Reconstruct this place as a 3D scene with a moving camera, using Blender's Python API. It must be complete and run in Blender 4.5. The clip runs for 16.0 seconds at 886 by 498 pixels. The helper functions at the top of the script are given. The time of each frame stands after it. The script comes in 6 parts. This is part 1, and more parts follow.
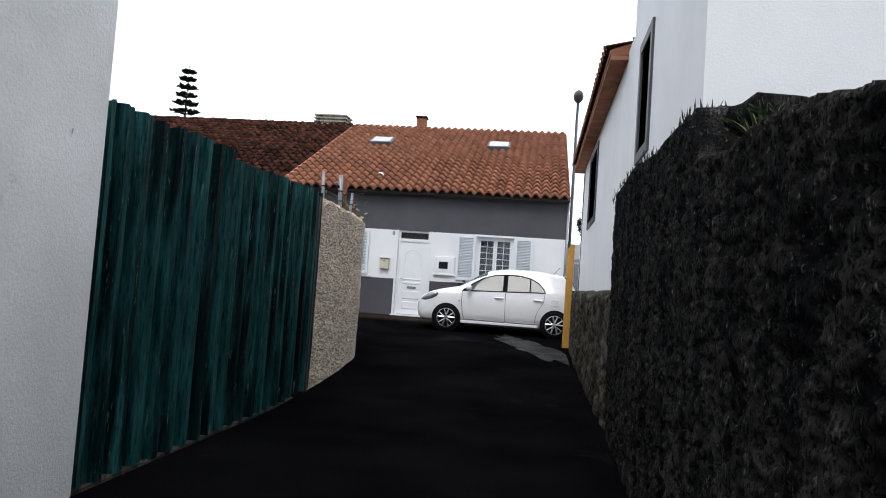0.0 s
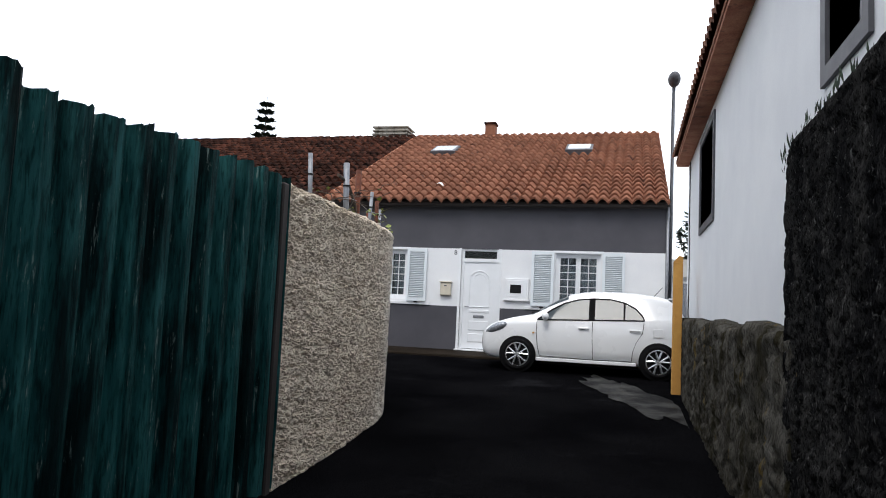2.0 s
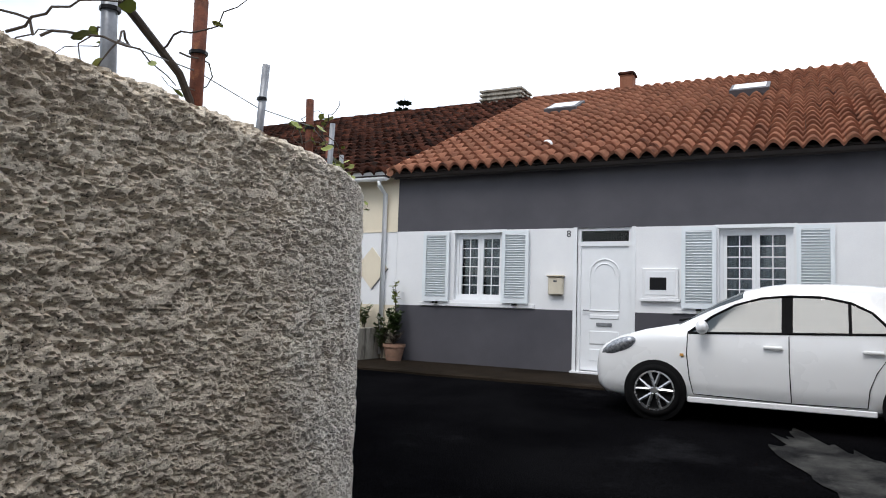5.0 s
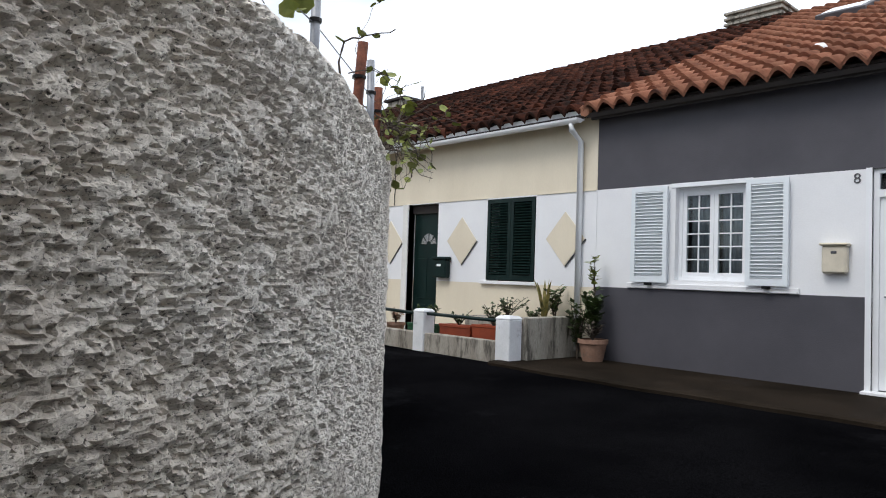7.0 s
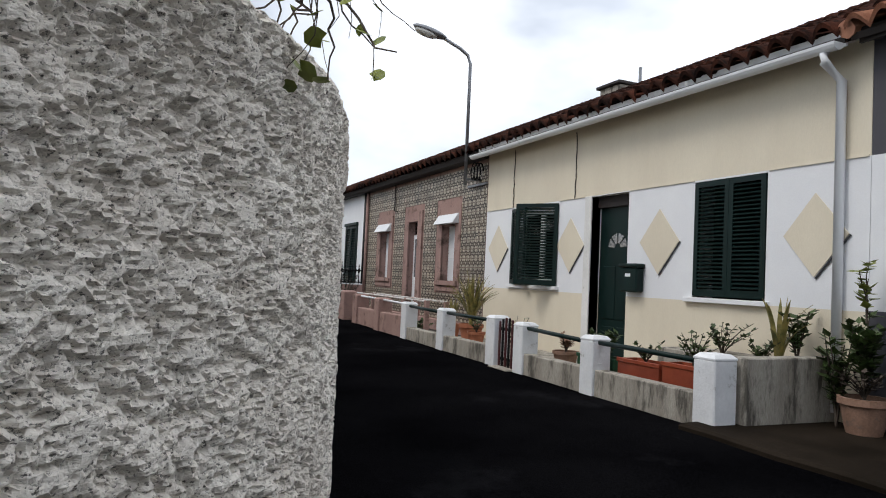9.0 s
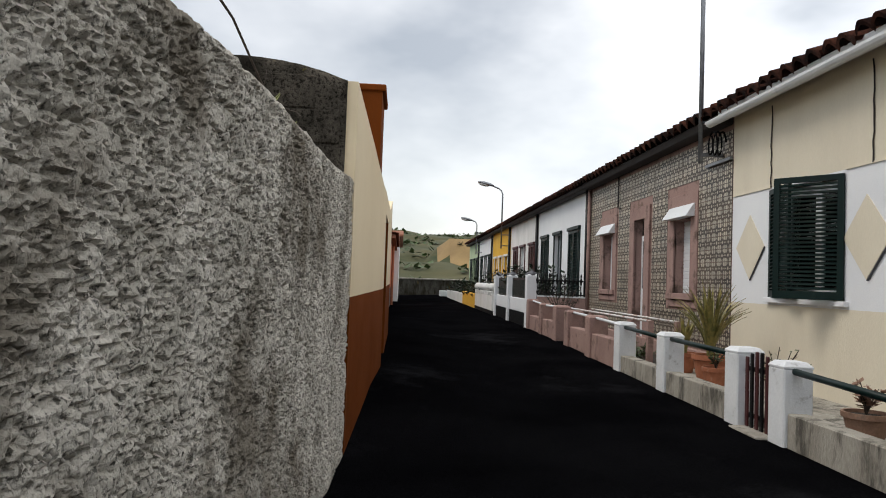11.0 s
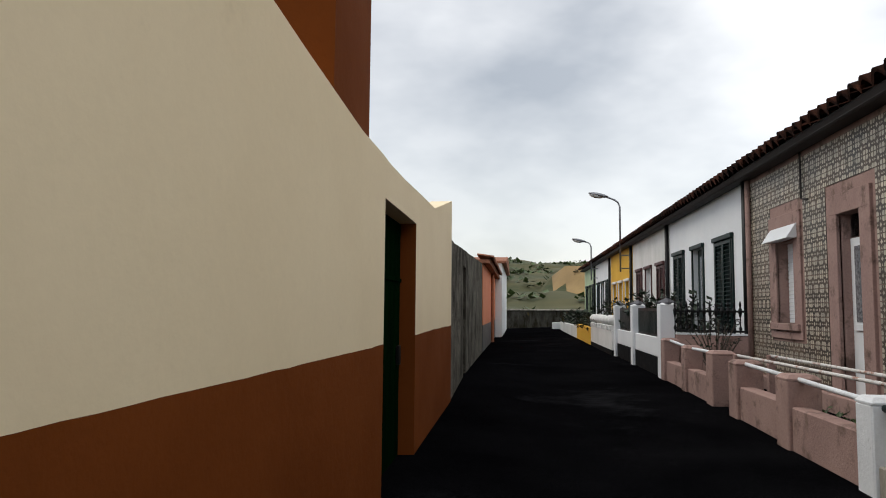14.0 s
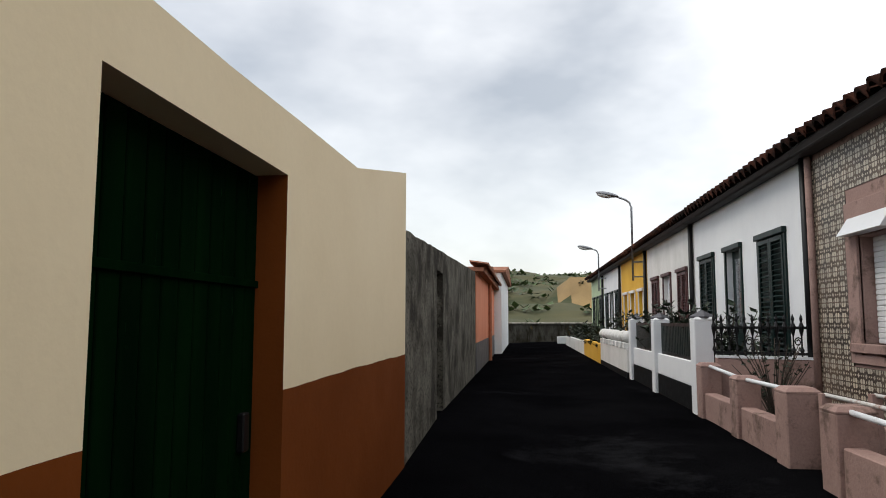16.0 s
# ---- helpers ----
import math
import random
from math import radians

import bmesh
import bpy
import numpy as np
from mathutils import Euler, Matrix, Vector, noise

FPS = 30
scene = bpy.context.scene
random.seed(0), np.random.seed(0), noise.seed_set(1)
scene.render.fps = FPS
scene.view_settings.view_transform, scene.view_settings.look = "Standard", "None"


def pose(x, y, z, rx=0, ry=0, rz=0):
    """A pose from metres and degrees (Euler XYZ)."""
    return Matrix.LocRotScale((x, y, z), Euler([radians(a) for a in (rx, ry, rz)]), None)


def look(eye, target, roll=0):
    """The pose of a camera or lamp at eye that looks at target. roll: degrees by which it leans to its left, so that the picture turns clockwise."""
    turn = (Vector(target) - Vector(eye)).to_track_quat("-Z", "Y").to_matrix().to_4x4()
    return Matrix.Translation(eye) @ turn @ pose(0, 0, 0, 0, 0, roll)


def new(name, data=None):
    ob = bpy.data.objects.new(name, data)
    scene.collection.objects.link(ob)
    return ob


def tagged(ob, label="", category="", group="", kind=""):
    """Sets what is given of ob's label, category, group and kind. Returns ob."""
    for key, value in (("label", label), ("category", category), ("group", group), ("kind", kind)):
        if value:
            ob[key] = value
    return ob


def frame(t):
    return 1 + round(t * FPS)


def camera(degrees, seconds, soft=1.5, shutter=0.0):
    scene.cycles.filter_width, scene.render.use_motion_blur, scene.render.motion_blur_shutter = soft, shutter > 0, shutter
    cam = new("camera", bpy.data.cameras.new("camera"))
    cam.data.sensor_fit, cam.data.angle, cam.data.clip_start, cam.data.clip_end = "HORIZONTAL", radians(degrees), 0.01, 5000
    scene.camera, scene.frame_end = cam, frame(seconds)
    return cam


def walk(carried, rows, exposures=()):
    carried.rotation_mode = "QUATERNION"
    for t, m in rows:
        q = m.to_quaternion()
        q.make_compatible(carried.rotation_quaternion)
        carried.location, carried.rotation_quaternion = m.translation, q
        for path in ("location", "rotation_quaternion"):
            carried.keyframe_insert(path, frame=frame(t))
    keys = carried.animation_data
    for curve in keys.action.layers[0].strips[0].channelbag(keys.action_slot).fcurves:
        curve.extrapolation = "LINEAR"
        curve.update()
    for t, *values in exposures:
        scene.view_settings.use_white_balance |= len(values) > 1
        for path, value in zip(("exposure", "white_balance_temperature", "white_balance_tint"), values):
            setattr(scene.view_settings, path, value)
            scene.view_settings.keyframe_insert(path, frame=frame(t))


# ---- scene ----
cam = camera(63.7, 16.0, soft=1.0)
METRES, EYE, TILT, LEAN, TURN = 25.0, 1.35, 0.0, 0.0, 7.7
ROWS = [
    (0.0, 0.0, 0.0, 0.0, -0.22, 3.21, -4.01),
    (0.5, 0.0042, 0.033, 0.0006, 1.32, 3.7, -2.22),
    (1.0, 0.005, 0.0645, 0.0015, 4.2, 3.62, -4.96),
    (1.5, 0.01, 0.0973, 0.0018, 6.04, 3.05, -3.97),
    (2.0, 0.014, 0.1312, 0.0036, 6.78, 4.91, -2.68),
    (2.5, 0.0189, 0.1655, 0.0033, 9.05, 4.79, -3.6),
    (3.0, 0.0211, 0.2006, 0.0036, 11.03, 3.03, -2.31),
    (5.5, 0.0201, 0.3642, 0.0094, 24.32, 4.31, -1.96),
    (6.0, 0.0147, 0.3973, 0.0096, 30.53, 1.94, -1.68),
    (6.5, 0.0102, 0.4296, 0.0102, 34.08, 2.47, -3.74),
    (7.0, 0.0005, 0.4618, 0.0112, 39.34, 2.17, -1.89),
    (7.5, -0.0087, 0.4922, 0.0114, 43.72, 3.53, -2.19),
    (8.0, -0.0228, 0.5205, 0.0122, 48.04, 3.49, -1.93),
    (8.5, -0.0379, 0.5479, 0.0126, 53.07, 4.08, -1.77),
    (9.0, -0.0548, 0.5733, 0.0127, 58.5, 2.35, -2.63),
    (11.5, -0.172, 0.6635, 0.0143, 82.36, 3.89, -1.51),
    (12.0, -0.1996, 0.6728, 0.0153, 84.49, 4.93, -0.79),
    (12.5, -0.2285, 0.6813, 0.0158, 85.15, 5.39, 0.57),
    (13.0, -0.2589, 0.6874, 0.0164, 87.6, 4.16, -0.05),
    (13.5, -0.2872, 0.6935, 0.0173, 87.48, 6.03, 0.73),
    (14.0, -0.3158, 0.6991, 0.0175, 88.33, 4.77, -0.49),
    (14.5, -0.34, 0.7035, 0.0182, 87.83, 4.75, 1.58),
    (15.0, -0.3693, 0.709, 0.0188, 88.86, 4.58, 2.15),
    (15.5, -0.3968, 0.7151, 0.0198, 87.98, 5.64, 2.43),
    (16.0, -0.4252, 0.7204, 0.0202, 88.73, 5.79, -0.07),
]
walk(cam, [(t, pose(0, 0, EYE, TILT, LEAN, TURN) @ pose(METRES * x, METRES * y, METRES * z, 90 + pitch, roll, yaw)) for t, x, y, z, yaw, pitch, roll in ROWS],
     [(0.0, 0.45, 6450, 10), (6.5, 0.40, 6450, 10), (9.0, 0.14, 6550, 10), (11.5, 0.05, 6850, 9), (13.0, -0.03, 6850, 9), (14.0, -0.05, 6850, 9), (16.0, 0.12, 6850, 9)])

# ---- world and light ----
world = bpy.data.worlds.new("world")
scene.world = world
world.use_nodes = True
wn, wl = world.node_tree.nodes, world.node_tree.links
wn.clear()
w_out = wn.new("ShaderNodeOutputWorld")
w_bg = wn.new("ShaderNodeBackground")
w_sky = wn.new("ShaderNodeTexSky")
w_sky.sky_type, w_sky.sun_disc = 'NISHITA', False
w_sky.sun_elevation, w_sky.sun_rotation = radians(54), radians(185)
w_co = wn.new("ShaderNodeTexCoord")
w_map = wn.new("ShaderNodeMapping")
w_map.inputs["Scale"].default_value = (1.6, 1.6, 3.4)
w_n = wn.new("ShaderNodeTexNoise")
w_n.inputs["Scale"].default_value = 1.5
w_n.inputs["Detail"].default_value = 5
w_n.inputs["Roughness"].default_value = 0.5
w_ramp = wn.new("ShaderNodeValToRGB")
w_ramp.color_ramp.elements[0].position, w_ramp.color_ramp.elements[0].color = 0.36, (0.40, 0.42, 0.45, 1)
w_ramp.color_ramp.elements[1].position, w_ramp.color_ramp.elements[1].color = 0.62, (0.82, 0.83, 0.85, 1)
# cloud brightness rises towards +y, an added gradient that also fills walls facing it
w_dot = wn.new("ShaderNodeVectorMath")
w_dot.operation = 'DOT_PRODUCT'
w_dot.inputs[1].default_value = (0.38, 0.79, 0.48)
w_rng = wn.new("ShaderNodeMapRange")
w_rng.inputs["From Min"].default_value, w_rng.inputs["From Max"].default_value = -0.35, 0.75
w_rng.inputs["To Min"].default_value, w_rng.inputs["To Max"].default_value = 0.82, 2.0
w_mul = wn.new("ShaderNodeVectorMath")
w_mul.operation = 'SCALE'
w_add = wn.new("ShaderNodeVectorMath")
w_add.operation = 'ADD'
w_skys = wn.new("ShaderNodeVectorMath")
w_skys.operation = 'SCALE'
w_skys.inputs["Scale"].default_value = 0.05
wl.new(w_co.outputs["Generated"], w_map.inputs["Vector"])
wl.new(w_map.outputs["Vector"], w_n.inputs["Vector"])
wl.new(w_n.outputs["Fac"], w_ramp.inputs["Fac"])
wl.new(w_co.outputs["Generated"], w_dot.inputs[0])
wl.new(w_dot.outputs["Value"], w_rng.inputs["Value"])
wl.new(w_ramp.outputs["Color"], w_mul.inputs[0])
wl.new(w_rng.outputs["Result"], w_mul.inputs["Scale"])
wl.new(w_sky.outputs["Color"], w_skys.inputs[0])
wl.new(w_mul.outputs["Vector"], w_add.inputs[0])
wl.new(w_skys.outputs["Vector"], w_add.inputs[1])
wl.new(w_add.outputs["Vector"], w_bg.inputs["Color"])
w_bg.inputs["Strength"].default_value = 1.0
wl.new(w_bg.outputs["Background"], w_out.inputs["Surface"])
sun = new("sun", bpy.data.lights.new("sun", 'SUN'))
sun.data.energy, sun.data.angle, sun.data.color = 1.2, radians(25), (1.0, 0.97, 0.92)
sun.matrix_world = look((-1, -11, 15), (0, 0, 0))


# ---- materials ----
def mat(name, c1, c2=None, scale=3.0, rough=0.8, fine=0.15, bump=0.0, bump_scale=60.0, metal=0.0,
        stain=None, stain_scale=1.2, stain_at=0.58, stretch=(1, 1, 1), per_object=0.0, island=0.0, coat=0.0, spec=0.5, grit=(0.3, 0.7), scuff_shading=None):
    """Two-scale procedural surface: a broad mottling, a fine grain with painted pit shade, optional stains and relief.
    """
    m = bpy.data.materials.new(name)
    m.use_nodes = True
    n, l = m.node_tree.nodes, m.node_tree.links
    b = n["Principled BSDF"]
    c2 = c2 or tuple(v * 0.82 for v in c1)
    co = n.new("ShaderNodeTexCoord")
    ge = n.new("ShaderNodeNewGeometry")
    mp = n.new("ShaderNodeMapping")
    mp.inputs["Scale"].default_value = stretch
    l.new(ge.outputs["Position"], mp.inputs["Vector"])

    def tex(sc, detail=4.0, r=0.6):
        t = n.new("ShaderNodeTexNoise")
        t.inputs["Scale"].default_value, t.inputs["Detail"].default_value, t.inputs["Roughness"].default_value = sc, detail, r
        l.new(mp.outputs["Vector"], t.inputs["Vector"])
        return t

    def mix(fac, a, c, kind='MIX'):
        x = n.new("ShaderNodeMix")
        x.data_type, x.blend_type = 'RGBA', kind
        for sock, val in ((x.inputs[0], fac), (x.inputs[6], a), (x.inputs[7], c)):
            if isinstance(val, (tuple, float, int)):
                sock.default_value = (*val, 1) if isinstance(val, tuple) else val
            else:
                l.new(val, sock)
        return x.outputs[2]

    def rng(src, lo, hi, a, c):
        x = n.new("ShaderNodeMapRange")
        x.inputs["From Min"].default_value, x.inputs["From Max"].default_value = lo, hi
        x.inputs["To Min"].default_value, x.inputs["To Max"].default_value = a, c
        l.new(src, x.inputs["Value"])
        return x.outputs["Result"]

    broad = tex(scale)
    col = mix(rng(broad.outputs["Fac"], 0.35, 0.65, 0, 1), c1, c2)
    grain = tex(max(bump_scale, 25.0), 6.0, 0.62)
    if fine:
        # low grain is also low relief, so this paints shade into the pits
        col = mix(fine, col, rng(grain.outputs["Fac"], grit[0], grit[1], 0.12, 1.0), 'MULTIPLY')
    if stain:
        st = tex(stain_scale, 6.0, 0.7)
        col = mix(rng(st.outputs["Fac"], stain_at, stain_at + 0.12, 0, 0.85), col, stain)
    # flecks: wear on paint, painted pit shade on stucco, rib highlights on the fence
    if scuff_shading:
        sc = tex(scuff_shading[1], 5.0, 0.75)
        col = mix(rng(sc.outputs["Fac"], scuff_shading[2], scuff_shading[2] + 0.05, 0, 0.8), col, scuff_shading[0])
    if per_object:
        oi = n.new("ShaderNodeObjectInfo")
        col = mix(1.0, col, rng(oi.outputs["Random"], 0, 1, 1 - per_object, 1.0), 'MULTIPLY')
    if island:
        col = mix(1.0, col, rng(ge.outputs["Random Per Island"], 0, 1, 1 - island, 1.0), 'MULTIPLY')
    l.new(col, b.inputs["Base Color"])
    l.new(rng(broad.outputs["Fac"], 0.3, 0.7, max(rough - 0.08, 0.02), min(rough + 0.06, 1)), b.inputs["Roughness"])
    b.inputs["Metallic"].default_value = metal
    b.inputs["Specular IOR Level"].default_value = spec
    b.inputs["Coat Weight"].default_value = coat
    if bump:
        bp = n.new("ShaderNodeBump")
        bp.inputs["Strength"].default_value, bp.inputs["Distance"].default_value = bump, 0.9 / bump_scale
        l.new(grain.outputs["Fac"], bp.inputs["Height"])
        l.new(bp.outputs["Normal"], b.inputs["Normal"])
    return m


def glass(name, tint=(0.75, 0.82, 0.85)):
    m = bpy.data.materials.new(name)
    m.use_nodes = True
    n, l = m.node_tree.nodes, m.node_tree.links
    n.clear()
    o, mx = n.new("ShaderNodeOutputMaterial"), n.new("ShaderNodeMixShader")
    t, g, f = n.new("ShaderNodeBsdfTransparent"), n.new("ShaderNodeBsdfGlossy"), n.new("ShaderNodeFresnel")
    t.inputs["Color"].default_value = (*tint, 1)
    g.inputs["Roughness"].default_value = 0.03
    f.inputs["IOR"].default_value = 1.5
    l.new(f.outputs["Fac"], mx.inputs["Fac"])
    l.new(t.outputs["BSDF"], mx.inputs[1])
    l.new(g.outputs["BSDF"], mx.inputs[2])
    l.new(mx.outputs["Shader"], o.inputs["Surface"])
    return m


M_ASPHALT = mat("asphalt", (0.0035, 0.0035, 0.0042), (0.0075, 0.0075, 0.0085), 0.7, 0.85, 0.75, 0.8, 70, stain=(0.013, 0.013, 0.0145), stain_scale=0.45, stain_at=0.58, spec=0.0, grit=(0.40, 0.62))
M_CONCRETE_OLD = mat("old_concrete", (0.34, 0.31, 0.26), (0.48, 0.45, 0.39), 2.0, 0.9, 0.4, 0.5, 50, stain=(0.05, 0.045, 0.036), stain_scale=2.6, stain_at=0.50, stretch=(2.2, 2.2, 0.5))
M_PATCH = mat("wet_concrete", (0.03, 0.03, 0.03), (0.085, 0.085, 0.08), 3.5, 0.6, 0.5, 0.5, 50, stain=(0.006, 0.006, 0.007), stain_scale=1.7, stain_at=0.45, spec=0.02)
M_SIDEWALK = mat("mossy_pavement", (0.014, 0.011, 0.008), (0.030, 0.023, 0.017), 1.5, 0.75, 0.4, 0.4, 50, stain=(0.025, 0.022, 0.02), stain_scale=1.0, spec=0.02)
# dark grit and dark flecks paint in the shade of the render's pits
M_STUCCO = mat("rough_cement_render", (0.74, 0.69, 0.62), (0.88, 0.84, 0.77), 3.0, 0.95, 0.9, 1.0, 80, stain=(0.56, 0.51, 0.45), stain_scale=1.5, stain_at=0.52, stretch=(1, 1, 1.5), spec=0.1, grit=(0.37, 0.43), scuff_shading=((0.10, 0.085, 0.07), 34.0, 0.615))


def browned(m, tint, y_full, y_none):
    """Brown tint over the lane stretch of a wall, thinning out unevenly along it."""
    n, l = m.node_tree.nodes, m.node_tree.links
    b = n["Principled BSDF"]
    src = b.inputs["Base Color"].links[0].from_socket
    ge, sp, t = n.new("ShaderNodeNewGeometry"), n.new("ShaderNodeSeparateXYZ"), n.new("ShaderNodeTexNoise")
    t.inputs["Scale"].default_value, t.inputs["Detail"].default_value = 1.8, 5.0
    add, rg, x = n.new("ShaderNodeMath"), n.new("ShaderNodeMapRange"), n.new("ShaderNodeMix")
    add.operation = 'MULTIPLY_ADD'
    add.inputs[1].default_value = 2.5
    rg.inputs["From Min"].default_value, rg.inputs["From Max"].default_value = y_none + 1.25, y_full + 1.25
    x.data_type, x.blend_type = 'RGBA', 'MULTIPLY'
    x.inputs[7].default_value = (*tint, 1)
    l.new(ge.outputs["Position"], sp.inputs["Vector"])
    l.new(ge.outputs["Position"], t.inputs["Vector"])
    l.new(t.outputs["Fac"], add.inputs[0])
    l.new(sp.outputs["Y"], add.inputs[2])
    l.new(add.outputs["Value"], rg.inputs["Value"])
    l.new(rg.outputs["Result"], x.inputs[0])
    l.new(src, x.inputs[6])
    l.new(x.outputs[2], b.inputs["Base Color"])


browned(M_STUCCO, (0.84, 0.77, 0.68), 10.6, 12.8)
# darker brown base, with the same painted pit shade as the pale render
M_STUCCO_BROWN = mat("brown_cement_render", (0.46, 0.43, 0.37), (0.66, 0.62, 0.55), 2.2, 0.95, 0.85, 1.0, 62, stain=(0.19, 0.165, 0.13), stain_scale=1.3, stain_at=0.51, spec=0.0, grit=(0.37, 0.47), stretch=(1.2, 1.2, 1.0), scuff_shading=((0.07, 0.06, 0.05), 34.0, 0.61))
M_LAVA = mat("weathered_dark_render", (0.012, 0.012, 0.0125), (0.045, 0.043, 0.041), 5.0, 0.95, 0.9, 1.0, 60, stain=(0.007, 0.007, 0.008), stain_scale=2.0, stain_at=0.50, stretch=(1.5, 1.5, 0.55), spec=0.0, grit=(0.40, 0.50), scuff_shading=((0.13, 0.128, 0.122), 30.0, 0.60))
M_LOWSTONE = mat("mossy_stone_render", (0.055, 0.051, 0.042), (0.12, 0.113, 0.10), 2.0, 0.95, 0.7, 0.9, 40, stain=(0.022, 0.019, 0.010), stain_scale=2.4, stain_at=0.48, stretch=(1.5, 1.5, 0.45), spec=0.0, grit=(0.36, 0.54), scuff_shading=((0.12, 0.085, 0.03), 2.2, 0.60))
M_GREYBLOCK = mat("bare_concrete_block", (0.085, 0.079, 0.064), (0.20, 0.185, 0.155), 2.5, 0.95, 0.85, 0.8, 45, stain=(0.028, 0.024, 0.02), stain_scale=1.6, stain_at=0.50, stretch=(1, 1, 0.9), grit=(0.38, 0.50), scuff_shading=((0.30, 0.28, 0.24), 9.0, 0.64), spec=0.05)
M_GABLE = mat("dark_concrete_block", (0.045, 0.040, 0.032), (0.12, 0.105, 0.085), 3.0, 0.95, 0.85, 0.9, 45, stain=(0.018, 0.016, 0.013), stain_scale=2.2, stain_at=0.50, grit=(0.38, 0.50), scuff_shading=((0.11, 0.095, 0.03), 5.0, 0.63), spec=0.0)
M_WHITE = mat("white_wall_paint", (0.80, 0.81, 0.82), (0.74, 0.75, 0.77), 1.0, 0.8, 0.05, 0.15, 60)
M_WHITE_WORN = mat("worn_white_paint", (0.78, 0.77, 0.75), (0.66, 0.66, 0.63), 1.2, 0.85, 0.12, 0.3, 40, stain=(0.30, 0.29, 0.27), stain_scale=3.0, stain_at=0.66, scuff_shading=((0.07, 0.065, 0.06), 4.5, 0.685))
M_WHITE_POST = mat("chipped_white_paint", (0.78, 0.80, 0.82), (0.68, 0.70, 0.72), 3.0, 0.8, 0.1, 0.25, 40, stain=(0.25, 0.24, 0.22), stain_scale=6.0, stain_at=0.60)
M_PVC = mat("white_plastic", (0.80, 0.82, 0.84), (0.76, 0.78, 0.80), 2.0, 0.35, 0.02)
M_SHUTTER_W = mat("white_louvre_paint", (0.74, 0.79, 0.82), (0.70, 0.75, 0.78), 2.0, 0.45, 0.04)
M_SLATE = mat("slate_grey_wall_paint", (0.070, 0.068, 0.080), (0.056, 0.055, 0.066), 0.9, 0.75, 0.06, 0.15, 60)
M_CREAM = mat("cream_wall_paint", (0.74, 0.67, 0.53), (0.68, 0.61, 0.48), 0.8, 0.8, 0.06, 0.2, 50, stain=(0.52, 0.46, 0.36), stain_scale=0.9, stain_at=0.66, stretch=(1.6, 1.6, 0.5))
M_CREAM2 = mat("fresh_cream_paint", (0.82, 0.685, 0.47), (0.78, 0.645, 0.435), 0.9, 0.8, 0.03, 0.045, 22, spec=0.2, stain=(0.66, 0.54, 0.36), stain_scale=1.3, stain_at=0.64)
M_BROWN = mat("russet_wall_paint", (0.17, 0.046, 0.010), (0.14, 0.037, 0.008), 0.9, 0.8, 0.06, 0.10, 22, spec=0.03)
# pale vertical flecks paint in rib highlights, over real streaky dirt
M_GREEN_FENCE = mat("weathered_green_steel", (0.006, 0.050, 0.052), (0.045, 0.175, 0.175), 7.0, 0.55, 0.7, 0.3, 40, stain=(0.002, 0.004, 0.005), stain_scale=2.6, stain_at=0.455, stretch=(1.6, 1.6, 0.18), spec=0.07, grit=(0.36, 0.50), scuff_shading=((0.24, 0.32, 0.30), 20.0, 0.62))
M_GREEN_DARK = mat("dark_green_gloss_paint", (0.004, 0.014, 0.013), (0.006, 0.020, 0.018), 3.0, 0.45, 0.1, spec=0.2)
M_GREEN_GATE = mat("dark_green_board_paint", (0.002, 0.011, 0.003), (0.001, 0.006, 0.002), 3.0, 0.6, 0.15, spec=0.0, stain=(0.02, 0.07, 0.03), stain_scale=6.0, stain_at=0.66, stretch=(2, 2, 0.3))
M_TILE = mat("clay_roof_tile", (0.50, 0.23, 0.14), (0.36, 0.145, 0.09), 5.0, 0.9, 0.35, 0.3, 60, per_object=0.35, island=0.35, stain=(0.10, 0.05, 0.04), stain_scale=3.0, stain_at=0.56, spec=0.15)
M_TILE_OLD = mat("old_lichened_roof_tile", (0.25, 0.085, 0.05), (0.11, 0.05, 0.038), 5.0, 0.95, 0.5, 0.5, 45, per_object=0.75, island=0.75, stain=(0.03, 0.024, 0.02), stain_scale=5.0, stain_at=0.50, spec=0.1)
M_TILE_VERGE = mat("pale_clay_tile", (0.55, 0.27, 0.17), (0.46, 0.20, 0.12), 5.0, 0.85, 0.2)
M_DARK = mat("dark_timber", (0.018, 0.014, 0.013), (0.030, 0.022, 0.02), 4.0, 0.75, 0.2)
M_BLACK = mat("black_iron", (0.010, 0.010, 0.011), None, 4.0, 0.45, 0.1, metal=0.6)
M_GALV = mat("galvanised_steel", (0.22, 0.23, 0.25), (0.32, 0.33, 0.35), 12.0, 0.5, 0.2, metal=0.7)
M_RUST = mat("rusty_iron", (0.20, 0.055, 0.025), (0.10, 0.035, 0.02), 14.0, 0.9, 0.4, 0.4, 60, stain=(0.32, 0.13, 0.05), stain_scale=9.0)
M_RAIL_RUSTED = mat("rust_flecked_white_paint", (0.70, 0.69, 0.67), (0.60, 0.58, 0.55), 6.0, 0.7, 0.15, 0.2, 60, stain=(0.24, 0.075, 0.03), stain_scale=8.0, stain_at=0.50)
M_PINK = mat("dusty_pink_paint", (0.40, 0.265, 0.23), (0.33, 0.215, 0.19), 1.6, 0.85, 0.2, 0.3, 40, stain=(0.11, 0.075, 0.06), stain_scale=2.6, stain_at=0.53, spec=0.15)
M_YELLOW = mat("yellow_wall_paint", (0.72, 0.42, 0.03), (0.66, 0.37, 0.03), 1.0, 0.8, 0.06)
